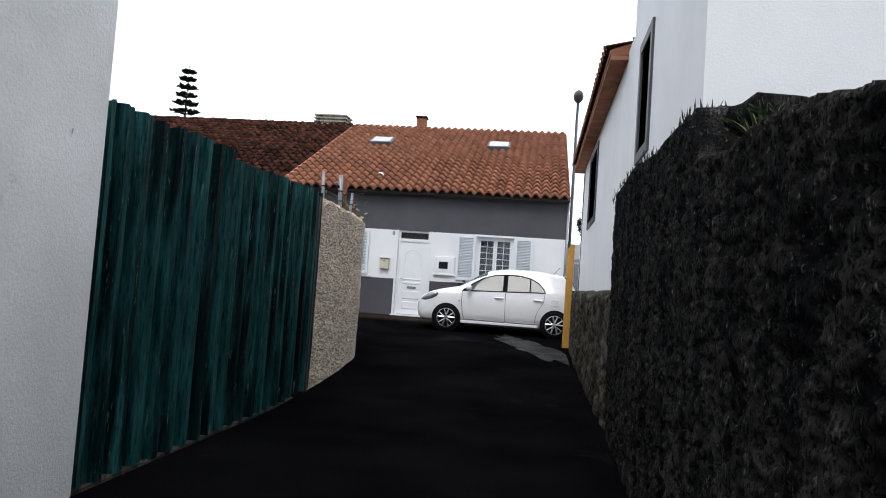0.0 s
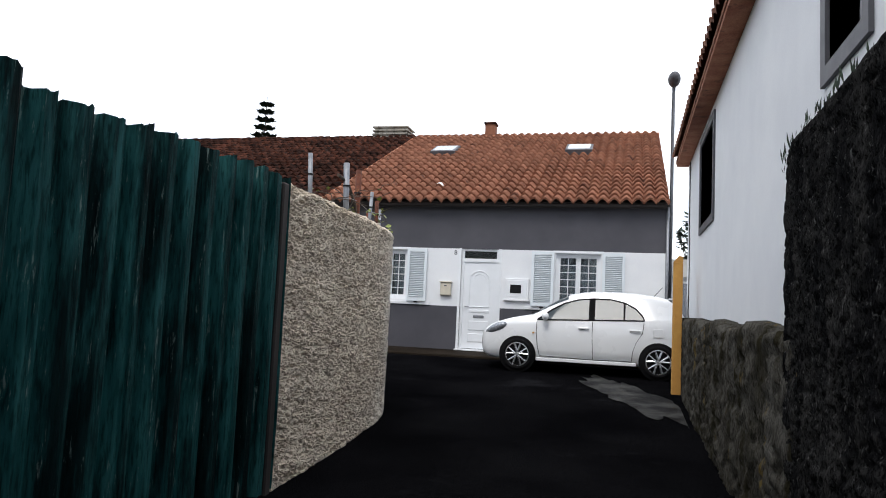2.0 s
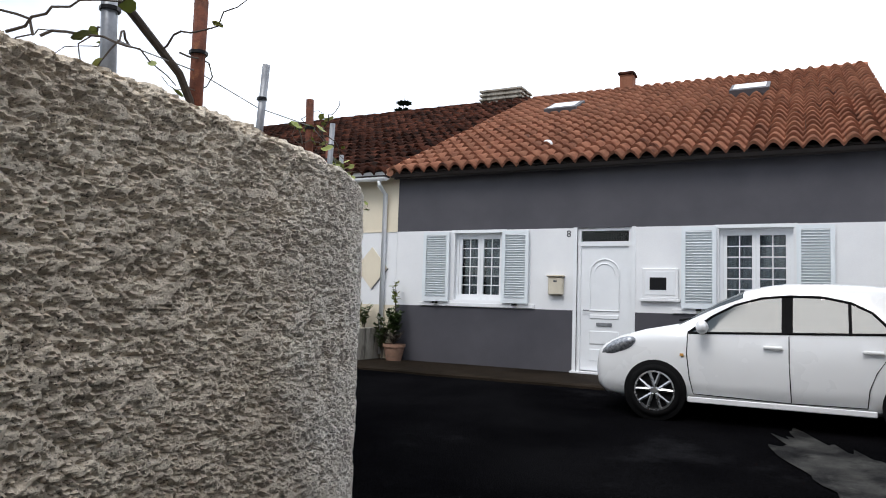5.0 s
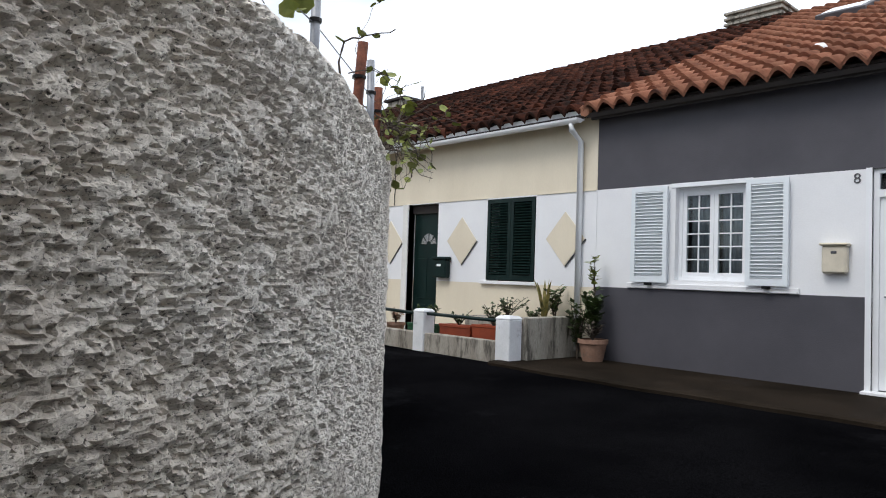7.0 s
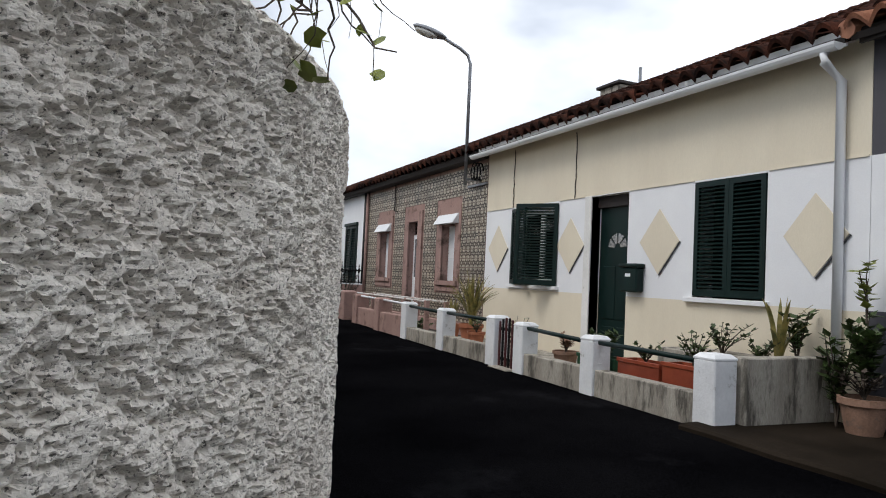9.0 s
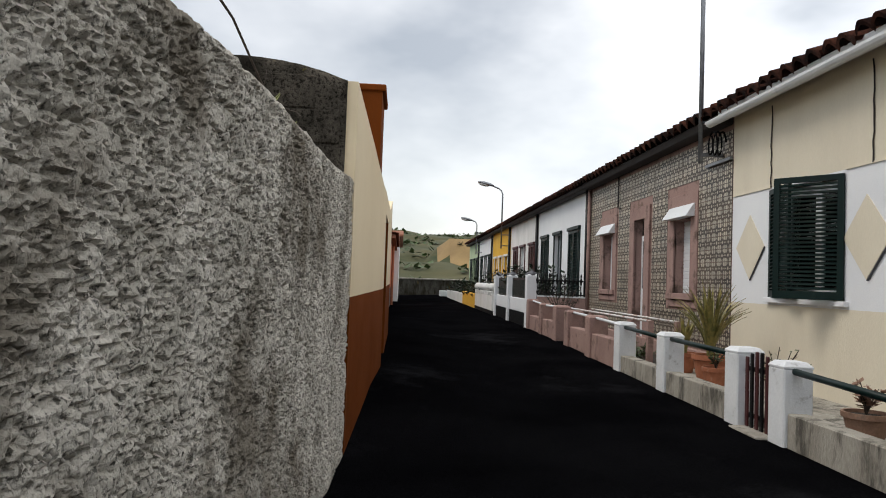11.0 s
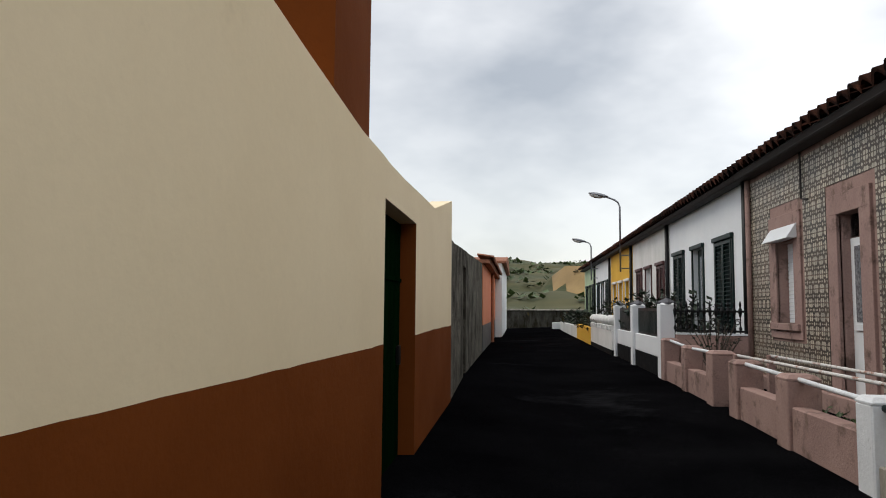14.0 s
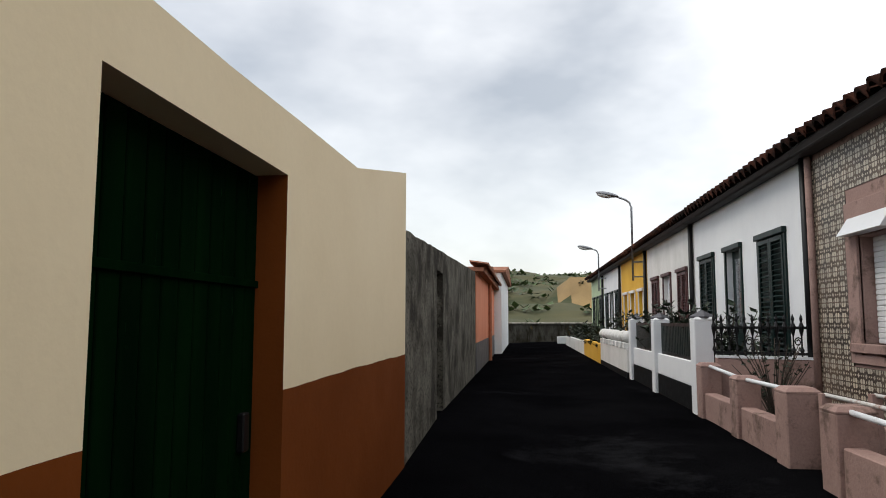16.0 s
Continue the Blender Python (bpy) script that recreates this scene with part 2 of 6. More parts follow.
M_OCHRE = mat("ochre_post_paint", (0.62, 0.33, 0.07), (0.55, 0.27, 0.06), 5.0, 0.7, 0.15, stain=(0.30, 0.15, 0.05), stain_scale=7.0, stain_at=0.66)
M_CORAL = mat("coral_wall_paint", (0.68, 0.24, 0.13), (0.62, 0.21, 0.11), 1.0, 0.8, 0.06)
M_PALEGREEN = mat("pale_green_paint", (0.46, 0.56, 0.36), None, 1.0, 0.8, 0.06)
M_GREYPAINT = mat("grey_frame_paint", (0.085, 0.085, 0.095), (0.07, 0.07, 0.08), 3.0, 0.6, 0.1)
M_CURTAIN = mat("pale_curtain_cloth", (0.26, 0.27, 0.29), (0.16, 0.17, 0.19), 9.0, 0.95, 0.1)
# dark base colour paints in the dimness of the rooms
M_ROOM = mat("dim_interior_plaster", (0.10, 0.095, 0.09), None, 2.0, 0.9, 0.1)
M_GLASS = glass("window_glass")
M_CARGLASS = mat("car_window_glass", (0.030, 0.045, 0.052), (0.022, 0.034, 0.040), 1.0, 0.10, 0.0)
M_CARPAINT = mat("white_car_paint", (0.78, 0.79, 0.80), (0.76, 0.77, 0.78), 1.0, 0.30, 0.0, coat=0.6)
M_RUBBER = mat("black_rubber", (0.006, 0.006, 0.0065), None, 8.0, 0.8, 0.1, spec=0.1)
M_CHROME = mat("silver_alloy", (0.55, 0.56, 0.58), None, 8.0, 0.28, 0.05, metal=0.9)
M_LEAF = mat("green_leaf", (0.045, 0.085, 0.020), (0.075, 0.12, 0.028), 6.0, 0.55, 0.1, per_object=0.3, island=0.4)
M_LEAF_Y = mat("yellow_green_leaf", (0.30, 0.33, 0.05), (0.17, 0.22, 0.04), 9.0, 0.55, 0.1, island=0.4)
M_LEAF_V = mat("yellow_edged_blade_leaf", (0.52, 0.42, 0.13), (0.17, 0.18, 0.05), 11.0, 0.5, 0.1, island=0.5)
M_LEAF_D = mat("dark_evergreen_leaf", (0.012, 0.028, 0.012), (0.022, 0.045, 0.018), 5.0, 0.7, 0.2, island=0.5)
M_TWIG = mat("grey_brown_bark", (0.055, 0.04, 0.03), (0.09, 0.07, 0.055), 20.0, 0.9, 0.3)
M_TERRA = mat("terracotta", (0.42, 0.15, 0.075), (0.34, 0.12, 0.06), 8.0, 0.85, 0.2, stain=(0.45, 0.30, 0.22), stain_scale=9.0)
M_POT_OLD = mat("weathered_terracotta", (0.34, 0.20, 0.14), (0.26, 0.15, 0.10), 8.0, 0.9, 0.3, stain=(0.14, 0.11, 0.09), stain_scale=7.0)
M_POT_RED = mat("red_brown_plastic", (0.34, 0.07, 0.03), (0.28, 0.055, 0.025), 6.0, 0.5, 0.1)
M_POT_GREEN = mat("green_plastic_trough", (0.02, 0.10, 0.05), None, 6.0, 0.45, 0.1)
M_SOIL = mat("dark_soil", (0.03, 0.022, 0.016), (0.05, 0.038, 0.028), 8.0, 0.95, 0.4, 0.6, 40)
M_GRASS = mat("hill_grass", (0.050, 0.056, 0.017), (0.10, 0.088, 0.034), 0.09, 0.95, 0.4, 0.0, 30, stain=(0.025, 0.04, 0.014), stain_scale=0.10, stain_at=0.50, stretch=(0.5, 0.5, 4))
M_CLIFF = mat("ochre_cliff_earth", (0.36, 0.24, 0.10), (0.24, 0.16, 0.08), 0.08, 0.95, 0.4, stain=(0.08, 0.09, 0.03), stain_scale=0.06, stain_at=0.54)
M_AZ_A = mat("patterned_tile_pale", (0.68, 0.60, 0.47), (0.46, 0.42, 0.35), 3.0, 0.45, 0.1, per_object=0.25, island=0.25)
M_AZ_B = mat("patterned_tile_motif", (0.055, 0.042, 0.034), (0.15, 0.10, 0.07), 2.0, 0.5, 0.1, per_object=0.3, island=0.3)
M_REDDOOR = mat("maroon_paint", (0.07, 0.015, 0.015), None, 4.0, 0.5, 0.1)
M_CREAMBOX = mat("cream_enamel", (0.66, 0.60, 0.48), None, 4.0, 0.45, 0.05)
M_LAMPGLASS = mat("frosted_lamp_cover", (0.55, 0.55, 0.52), None, 4.0, 0.3, 0.05)
M_HEADLIGHT = mat("clear_headlight_plastic", (0.45, 0.47, 0.50), (0.15, 0.16, 0.18), 30.0, 0.12, 0.0, metal=0.5)


# ---- mesh helpers ----
def mesh_of(bm, name, mats, smooth=False):
    me = bpy.data.meshes.new(name)
    bm.to_mesh(me)
    bm.free()
    for m in (mats if isinstance(mats, (list, tuple)) else [mats]):
        me.materials.append(m)
    if smooth:
        me.shade_smooth()
    return me


def thing(name, loc, label, category, group="", kind=""):
    e = new(name)
    e.location = loc
    e.empty_display_size = 0.1
    return tagged(e, label, category, group, kind)


def part(name, bm, mats, parent=None, label="", smooth=False):
    ob = new(name, mesh_of(bm, name, mats, smooth))
    if parent is not None:
        ob.parent = parent
        if parent.data is None:
            ob.matrix_parent_inverse = Matrix.Translation(-parent.location)
    if label:
        ob["label"] = label
    return ob


def struct(name, bm, mats, label, category, smooth=False):
    return tagged(part(name, bm, mats, None, "", smooth), label, category, kind="structure")


def solid(name, bm, mats, label, category, group="", smooth=False):
    return tagged(part(name, bm, mats, None, "", smooth), label, category, group)


def box(x0, x1, y0, y1, z0, z1, bevel=0.0, bm=None, segs=1):
    own = bm is None or bevel
    b = bmesh.new() if own else bm
    r = bmesh.ops.create_cube(b, size=1.0)
    for v in r["verts"]:
        v.co = Vector(((x0 + x1) / 2 + v.co.x * (x1 - x0), (y0 + y1) / 2 + v.co.y * (y1 - y0), (z0 + z1) / 2 + v.co.z * (z1 - z0)))
    if bevel:
        bmesh.ops.bevel(b, geom=b.edges[:], offset=bevel, segments=segs, affect='EDGES', profile=0.5)
    if bm is not None and own:
        me = bpy.data.meshes.new("tmp")
        b.to_mesh(me)
        b.free()
        bm.from_mesh(me)
        bpy.data.meshes.remove(me)
        return bm
    return b


def tube(points, r, sides=8, bm=None, taper=1.0):
    """A round bar along points."""
    bm = bm or bmesh.new()
    pts = [Vector(p) for p in points]
    rings = []
    for i, p in enumerate(pts):
        d = (pts[min(i + 1, len(pts) - 1)] - pts[max(i - 1, 0)]).normalized()
        a = d.cross(Vector((0, 0, 1)) if abs(d.z) < 0.9 else Vector((1, 0, 0))).normalized()
        c = d.cross(a)
        rr = r * (1 + (taper - 1) * i / max(1, len(pts) - 1))
        rings.append([bm.verts.new(p + (a * math.cos(t) + c * math.sin(t)) * rr) for t in (2 * math.pi * k / sides for k in range(sides))])
    for q, s in zip(rings, rings[1:]):
        for k in range(sides):
            bm.faces.new((q[k], q[(k + 1) % sides], s[(k + 1) % sides], s[k]))
    bm.faces.new(rings[0][::-1])
    bm.faces.new(rings[-1])
    return bm


def lathe(profile, centre=(0, 0, 0), sides=20, bm=None):
    """Profile of (radius, z) turned about the upright axis."""
    bm = bm or bmesh.new()
    rings = []
    for r, z in profile:
        rings.append([bm.verts.new((centre[0] + r * math.cos(2 * math.pi * k / sides), centre[1] + r * math.sin(2 * math.pi * k / sides), centre[2] + z)) for k in range(sides)])
    for q, s in zip(rings, rings[1:]):
        for k in range(sides):
            bm.faces.new((q[k], q[(k + 1) % sides], s[(k + 1) % sides], s[k]))
    bm.faces.new(rings[0][::-1])
    bm.faces.new(rings[-1])
    return bm


def prism(outline, y0, y1):
    """An outline in x, z pushed from y0 to y1."""
    bm = bmesh.new()
    a = [bm.verts.new((x, y0, z)) for x, z in outline]
    c = [bm.verts.new((x, y1, z)) for x, z in outline]
    bm.faces.new(a)
    bm.faces.new(c[::-1])
    for i in range(len(a)):
        j = (i + 1) % len(a)
        bm.faces.new((a[j], a[i], c[i], c[j]))
    bmesh.ops.recalc_face_normals(bm, faces=bm.faces[:])
    return bm


def pierced(u0, u1, z0, z1, d0, d1, holes=(), bands=(), axis="x"):
    """A wall from u0 to u1 with openings (u0, u1, z0, z1) right through it and painted bands (z0, z1, slot)."""
    us = sorted({u0, u1, *[h[0] for h in holes], *[h[1] for h in holes]})
    zs = sorted({z0, z1, *[h[2] for h in holes], *[h[3] for h in holes], *[b[0] for b in bands], *[b[1] for b in bands]})
    us, zs = [u for u in us if u0 <= u <= u1], [z for z in zs if z0 <= z <= z1]
    nu, nz = len(us) - 1, len(zs) - 1

    def full(i, j):
        if not (0 <= i < nu and 0 <= j < nz):
            return False
        u, z = (us[i] + us[i + 1]) / 2, (zs[j] + zs[j + 1]) / 2
        return not any(h[0] < u < h[1] and h[2] < z < h[3] for h in holes)

    bm = bmesh.new()
    cache = {}

    def v(i, d, j):
        key = (i, d, j)
        if key not in cache:
            dd = (d0, d1)[d]
            cache[key] = bm.verts.new((us[i], dd, zs[j]) if axis == "x" else (dd, us[i], zs[j]))
        return cache[key]

    for i in range(nu):
        for j in range(nz):
            if not full(i, j):
                continue
            zc = (zs[j] + zs[j + 1]) / 2
            slot = next((b[2] for b in bands if b[0] < zc < b[1]), 0)
            quads = [(v(i, 0, j), v(i + 1, 0, j), v(i + 1, 0, j + 1), v(i, 0, j + 1)), (v(i, 1, j), v(i, 1, j + 1), v(i + 1, 1, j + 1), v(i + 1, 1, j))]
            if not full(i - 1, j):
                quads.append((v(i, 0, j), v(i, 0, j + 1), v(i, 1, j + 1), v(i, 1, j)))
            if not full(i + 1, j):
                quads.append((v(i + 1, 0, j), v(i + 1, 1, j), v(i + 1, 1, j + 1), v(i + 1, 0, j + 1)))
            if not full(i, j - 1):
                quads.append((v(i, 0, j), v(i, 1, j), v(i + 1, 1, j), v(i + 1, 0, j)))
            if not full(i, j + 1):
                quads.append((v(i, 0, j + 1), v(i + 1, 0, j + 1), v(i + 1, 1, j + 1), v(i, 1, j + 1)))
            for q in quads:
                bm.faces.new(q).material_index = slot
    bmesh.ops.recalc_face_normals(bm, faces=bm.faces[:])
    return bm


def ground_z(x, y):
    rise = 0.04 * min(max(0.0, y - 7.0), 11.0)
    along = 0.011 * min(max(0.0, -x - 6.0), 16.0)
    # the gutter side rises to the foot of the cream and grey walls
    bank = 0.20 * min(1.0, max(0.0, (-x - 11.3) / 1.4)) * min(1.0, max(0.0, (31.0 + x) / 9.0)) * min(1.0, max(0.0, (16.8 - y) / 1.1))
    return rise + along + bank


def smooth_path(pts, step):
    """Points every step metres along a rounded line through pts."""
    out = []
    p = [Vector(q) for q in pts]
    p = [2 * p[0] - p[1], *p, 2 * p[-1] - p[-2]]
    for i in range(1, len(p) - 2):
        n = max(2, int((p[i + 1] - p[i]).length / step))
        for k in range(n):
            t = k / n
            out.append(0.5 * ((2 * p[i]) + (p[i + 1] - p[i - 1]) * t + (2 * p[i - 1] - 5 * p[i] + 4 * p[i + 1] - p[i + 2]) * t * t + (3 * p[i] - p[i - 1] - 3 * p[i + 1] + p[i + 2]) * t ** 3))
    out.append(p[-2])
    return out


def rough_wall(line, top, thick, step, zstep, amp, seed, base=-0.3, lean=0.0, freq=(1.2, 9.0, 28.0)):
    """A rendered wall along a line (face side to the right of travel) with true relief on the face and a worn top."""
    pts = line
    n = len(pts)
    normals = []
    for i in range(n):
        d = (pts[min(i + 1, n - 1)] - pts[max(i - 1, 0)]).normalized()
        normals.append(Vector((d.y, -d.x, 0)))
    verts, faces = [], []
    rows = None
    off = Vector((seed * 7.3, seed * 3.1, seed))
    for i, (p, nn) in enumerate(zip(pts, normals)):
        tz = top(i / (n - 1))
        col = []
        m = max(4, int((2.6 - base) / zstep)) if rows is None else rows
        rows = m
        for j in range(m + 1):
            z = base + (tz - base) * j / m
            q = Vector((p.x, p.y, z))
            warp = 0.5 * noise.noise(q * 14.0 + off)
            crumb = Vector((q.x * freq[2] * 0.8 + warp, q.y * freq[2] * 0.8 - warp, q.z * freq[2] * 1.45 + 2.0 * warp)) + off
            grit = 0.75 * noise.noise(crumb) + 0.6 * noise.noise(crumb * 1.9) + 0.85 * noise.noise(crumb * 0.43) + 0.4 * noise.noise(crumb * 0.17)
            h = amp * (1.2 * noise.noise(q * freq[0] + off) + 1.2 * noise.noise(q * freq[1] + off) + 1.2 * max(-1.5, min(0.8, 2.2 * grit + 0.15)))
            edge = max(0.0, 1 - (tz - z) / 0.05) ** 2 * 0.03
            q = q + nn * (h - edge - lean * (z - base))
            if j == m:
                q.z += 1.2 * amp * noise.noise(Vector((p.x, p.y, seed)) * 6) + amp * noise.noise(Vector((p.x, p.y, seed)) * 19)
            col.append(q)
        tq = col[-1]
        col.append(Vector((p.x, p.y, tq.z + 0.01)) - nn * thick * 0.5)
        col.append(Vector((p.x, p.y, tq.z - 0.02)) - nn * thick)
        col.append(Vector((p.x, p.y, base)) - nn * thick)
        verts.extend(col)
    k = rows + 4
    for i in range(n - 1):
        for j in range(k - 1):
            faces.append((i * k + j, (i + 1) * k + j, (i + 1) * k + j + 1, i * k + j + 1))
    faces.append(tuple(range(k)))
    faces.append(tuple((n - 1) * k + j for j in range(k))[::-1])
    me = bpy.data.meshes.new("wall")
    me.from_pydata([tuple(v) for v in verts], [], faces)
    bm = bmesh.new()
    bm.from_mesh(me)
    bpy.data.meshes.remove(me)
    return bm


# ---- ground ----
def build_ground():
    xs = [-2000, -600, -300, -150, -90, -70] + [-60 + i for i in range(67)] + [12, 20, 40, 90, 300, 2000]
    ys = [-2000, -400, -100, -40, -20, -12] + [-8 + 0.5 * i for i in range(64)] + [30, 50, 100, 400, 2000]
    bm = bmesh.new()
    vs = [[bm.verts.new((x, y, ground_z(x, y) + (0.006 * noise.noise(Vector((x, y, 0)) * 0.9) if abs(x) < 70 and abs(y) < 30 else 0))) for y in ys] for x in xs]
    for i in range(len(xs) - 1):
        for j in range(len(ys) - 1):
            bm.faces.new((vs[i][j], vs[i + 1][j], vs[i + 1][j + 1], vs[i][j + 1]))
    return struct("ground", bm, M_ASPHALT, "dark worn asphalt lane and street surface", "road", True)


build_ground()

# ---- house row along the street ----
FRONT = 20.08
EAVE = 4.1
PITCH = math.atan(0.456)
RIDGE_Y = 27.5


def tile_mesh(name, w, length, high, material, segs=8):
    bm = bmesh.new()
    lo, hi, lip = [], [], []
    for k in range(segs + 1):
        t = k / segs
        h = high * (0.5 + 0.5 * math.cos(2 * math.pi * (t - 0.38))) ** 0.55
        lo.append(bm.verts.new((w * t, 0, h + 0.055)))
        hi.append(bm.verts.new((w * t, length, h * 0.92)))
        lip.append(bm.verts.new((w * t, 0.004, h + 0.004)))
    for k in range(segs):
        bm.faces.new((lo[k], lo[k + 1], hi[k + 1], hi[k])).smooth = True
        bm.faces.new((lip[k], lip[k + 1], lo[k + 1], lo[k]))
    return mesh_of(bm, name, material)


def tiled_roof(parent, x0, x1, material, old=0.0, singles=300, seed=3, label="", depth=None, w=0.26, cover=0.42):
    """The street slope of a roof: a board, then courses of curved tiles."""
    rnd = random.Random(seed)
    run = (RIDGE_Y - FRONT + 0.28) / math.cos(PITCH)
    c, s = math.cos(PITCH), math.sin(PITCH)
    y0, z0 = FRONT - 0.28, EAVE - 0.28 * s / c + 0.04
    bm = bmesh.new()
    a = [bm.verts.new((x, y0 + v * c - n * s, z0 + v * s + n * c)) for x in (x0, x1) for v in (0.02, run) for n in (-0.06, 0.0)]
    bmesh.ops.convex_hull(bm, input=a)
    roof = part("roof", bm, M_DARK, parent, label)
    me = tile_mesh("tile", w, cover + 0.07, 0.125, material)
    co = np.array([v.co for v in me.vertices])
    polys = [tuple(p.vertices) for p in me.polygons]
    cols, rows = int(round((x1 - x0) / w)), int(math.ceil(run / cover))
    base = Matrix(((1, 0, 0, 0), (0, c, -s, 0), (0, s, c, 0), (0, 0, 0, 1)))
    verts, faces, count = [], [], 0
    for r in range(rows):
        for k in range(cols):
            v = r * cover - 0.03
            jit = old * 0.02
            m = Matrix.Translation((x0 + k * (x1 - x0) / cols + rnd.uniform(-jit, jit), y0 + v * c, z0 + v * s + rnd.uniform(0, jit))) @ base @ pose(0, 0, 0, rnd.uniform(-2, 2) * old, rnd.uniform(-4, 4) * old, rnd.uniform(-0.5, 0.5) + rnd.uniform(-3, 3) * old)
            if count < singles:
                ob = new("tile", me)
                ob.parent = roof
                ob.matrix_basis = m
                count += 1
            else:
                off = len(verts)
                rot = np.array(m.to_3x3())
                verts.extend((co @ rot.T + np.array(m.translation)).tolist())
                faces.extend(tuple(i + off for i in p) for p in polys)
    if verts:
        me2 = bpy.data.meshes.new("tiles")
        me2.from_pydata(verts, [], faces)
        me2.materials.append(material)
        me2.shade_smooth()
        ob = new("tiles", me2)
        ob.parent = roof
        tagged(ob, kind="stuff")
    # ridge line
    ry, rz = y0 + run * c, z0 + run * s
    part("ridge_tile", tube([(x0, ry, rz + 0.02), (x1, ry, rz + 0.02)], 0.10, 10), material, roof)
    # far slope closes the house
    bm = bmesh.new()
    a = [bm.verts.new((x, y, z)) for x in (x0, x1) for y, z in ((ry, rz), (ry, rz - 0.08), (ry + 6.5, rz - 3.0), (ry + 6.5, rz - 3.08))]
    bmesh.ops.convex_hull(bm, input=a)
    part("rear_slope", bm, material, roof)
    return roof


def gable_body(parent, x0, x1, mats):
    """Side walls, back and added dark rooms, which keep openings dark, behind a street front."""
    back = RIDGE_Y + 6.2
    top = EAVE + (RIDGE_Y - FRONT) * 0.456 - 0.12
    for xa, xb in ((x0 + 0.004, x0 + 0.2), (x1 - 0.2, x1 - 0.004)):
        bm = prism([(FRONT + 0.3, 0), (back, 0), (back, EAVE + 0.2), (RIDGE_Y, top), (FRONT + 0.3, EAVE)], xa, xb)
        for v in bm.verts:
            v.co = Vector((v.co.y, v.co.x, v.co.z))
        bmesh.ops.recalc_face_normals(bm, faces=bm.faces[:])
        part("side_wall", bm, mats, parent)
    part("back_wall", box(x0 + 0.2, x1 - 0.2, back - 0.2, back, 0, EAVE), mats, parent)
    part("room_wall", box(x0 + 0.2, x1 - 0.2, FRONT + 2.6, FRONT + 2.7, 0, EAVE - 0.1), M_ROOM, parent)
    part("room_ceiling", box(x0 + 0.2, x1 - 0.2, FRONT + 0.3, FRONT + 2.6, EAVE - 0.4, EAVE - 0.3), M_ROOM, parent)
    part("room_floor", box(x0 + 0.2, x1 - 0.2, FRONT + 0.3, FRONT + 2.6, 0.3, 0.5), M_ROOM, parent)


def casement(parent, x0, x1, z0, z1, cols=2, rows=6, y=FRONT + 0.13):
    """Two glazed sashes with glazing bars, in a frame, over a curtain."""
    bm = bmesh.new()
    f = 0.05
    for a in ((x0, x1, z0, z0 + f), (x0, x1, z1 - f, z1), (x0, x0 + f, z0 + f, z1 - f), (x1 - f, x1, z0 + f, z1 - f)):
        box(a[0], a[1], y - 0.04, y + 0.05, a[2], a[3], 0, bm)
    win = part("window", bm, M_PVC, parent, "white framed casement window with small panes")
    mid = (x0 + x1) / 2
    for a, b in ((x0 + f, mid), (mid, x1 - f)):
        s = bmesh.new()
        g = 0.055
        for q in ((a, b, z0 + f, z0 + f + g), (a, b, z1 - f - g, z1 - f), (a + 0.002, a + g, z0 + f + g, z1 - f - g), (b - g, b - 0.002, z0 + f + g, z1 - f - g)):
            box(q[0], q[1], y - 0.025, y + 0.03, q[2], q[3], 0, s)
        ia, ib, za, zb = a + g, b - g, z0 + f + g, z1 - f - g
        for k in range(1, cols):
            u = ia + (ib - ia) * k / cols
            box(u - 0.008, u + 0.008, y - 0.012, y + 0.012, za, zb, 0, s)
        for k in range(1, rows):
            u = za + (zb - za) * k / rows
            box(ia, ib, y - 0.010, y + 0.010, u - 0.008, u + 0.008, 0, s)
        part("sash", s, M_PVC, win)
        p = part("pane", box(ia, ib, y - 0.003, y + 0.003, za, zb), M_GLASS, win)
        p.visible_shadow = False
        # curtain drawn half across
        c = bmesh.new()
        prev = None
        n = 24
        for k in range(n + 1):
            u = ia + (ib - ia) * k / n
            d = y + 0.12 + 0.018 * math.sin(k * 1.35) + 0.008 * math.sin(k * 3.1)
            cur = (c.verts.new((u, d, za - 0.05)), c.verts.new((u, d, zb + 0.05)))
            if prev:
                c.faces.new((prev[0], cur[0], cur[1], prev[1]))
            prev = cur
        part("curtain", c, M_CURTAIN, win, "pale gathered curtain", True)
    return win


def shutter(parent, x0, x1, z0, z1, y, material, slats=26, angle=-35, tilt=0.0, hinge=None):
    """A louvred shutter leaf."""
    d = 0.035
    bm = bmesh.new()
    f = 0.06
    for a in ((x0, x1, z0, z0 + f + 0.02), (x0, x1, z1 - f, z1), (x0, x0 + f, z0 + f + 0.02, z1 - f), (x1 - f, x1, z0 + f + 0.02, z1 - f)):
        box(a[0], a[1], y - d, y, a[2], a[3], 0, bm)
    if tilt:
        bmesh.ops.rotate(bm, verts=bm.verts[:], cent=(hinge, y, 0), matrix=Matrix.Rotation(radians(tilt), 3, 'Z'))
    leaf = part("shutter", bm, material, parent)
    sb = box(-(x1 - x0 - 2 * f) / 2, (x1 - x0 - 2 * f) / 2, -0.021, 0.021, -0.004, 0.004)
    me = mesh_of(sb, "slat", material)
    za, zb = z0 + f + 0.03, z1 - f - 0.005
    for k in range(slats):
        ob = new("slat", me)
        ob.parent = leaf
        m = Matrix.Translation(((x0 + x1) / 2, y - d / 2, za + (zb - za) * (k + 0.5) / slats)) @ pose(0, 0, 0, angle)
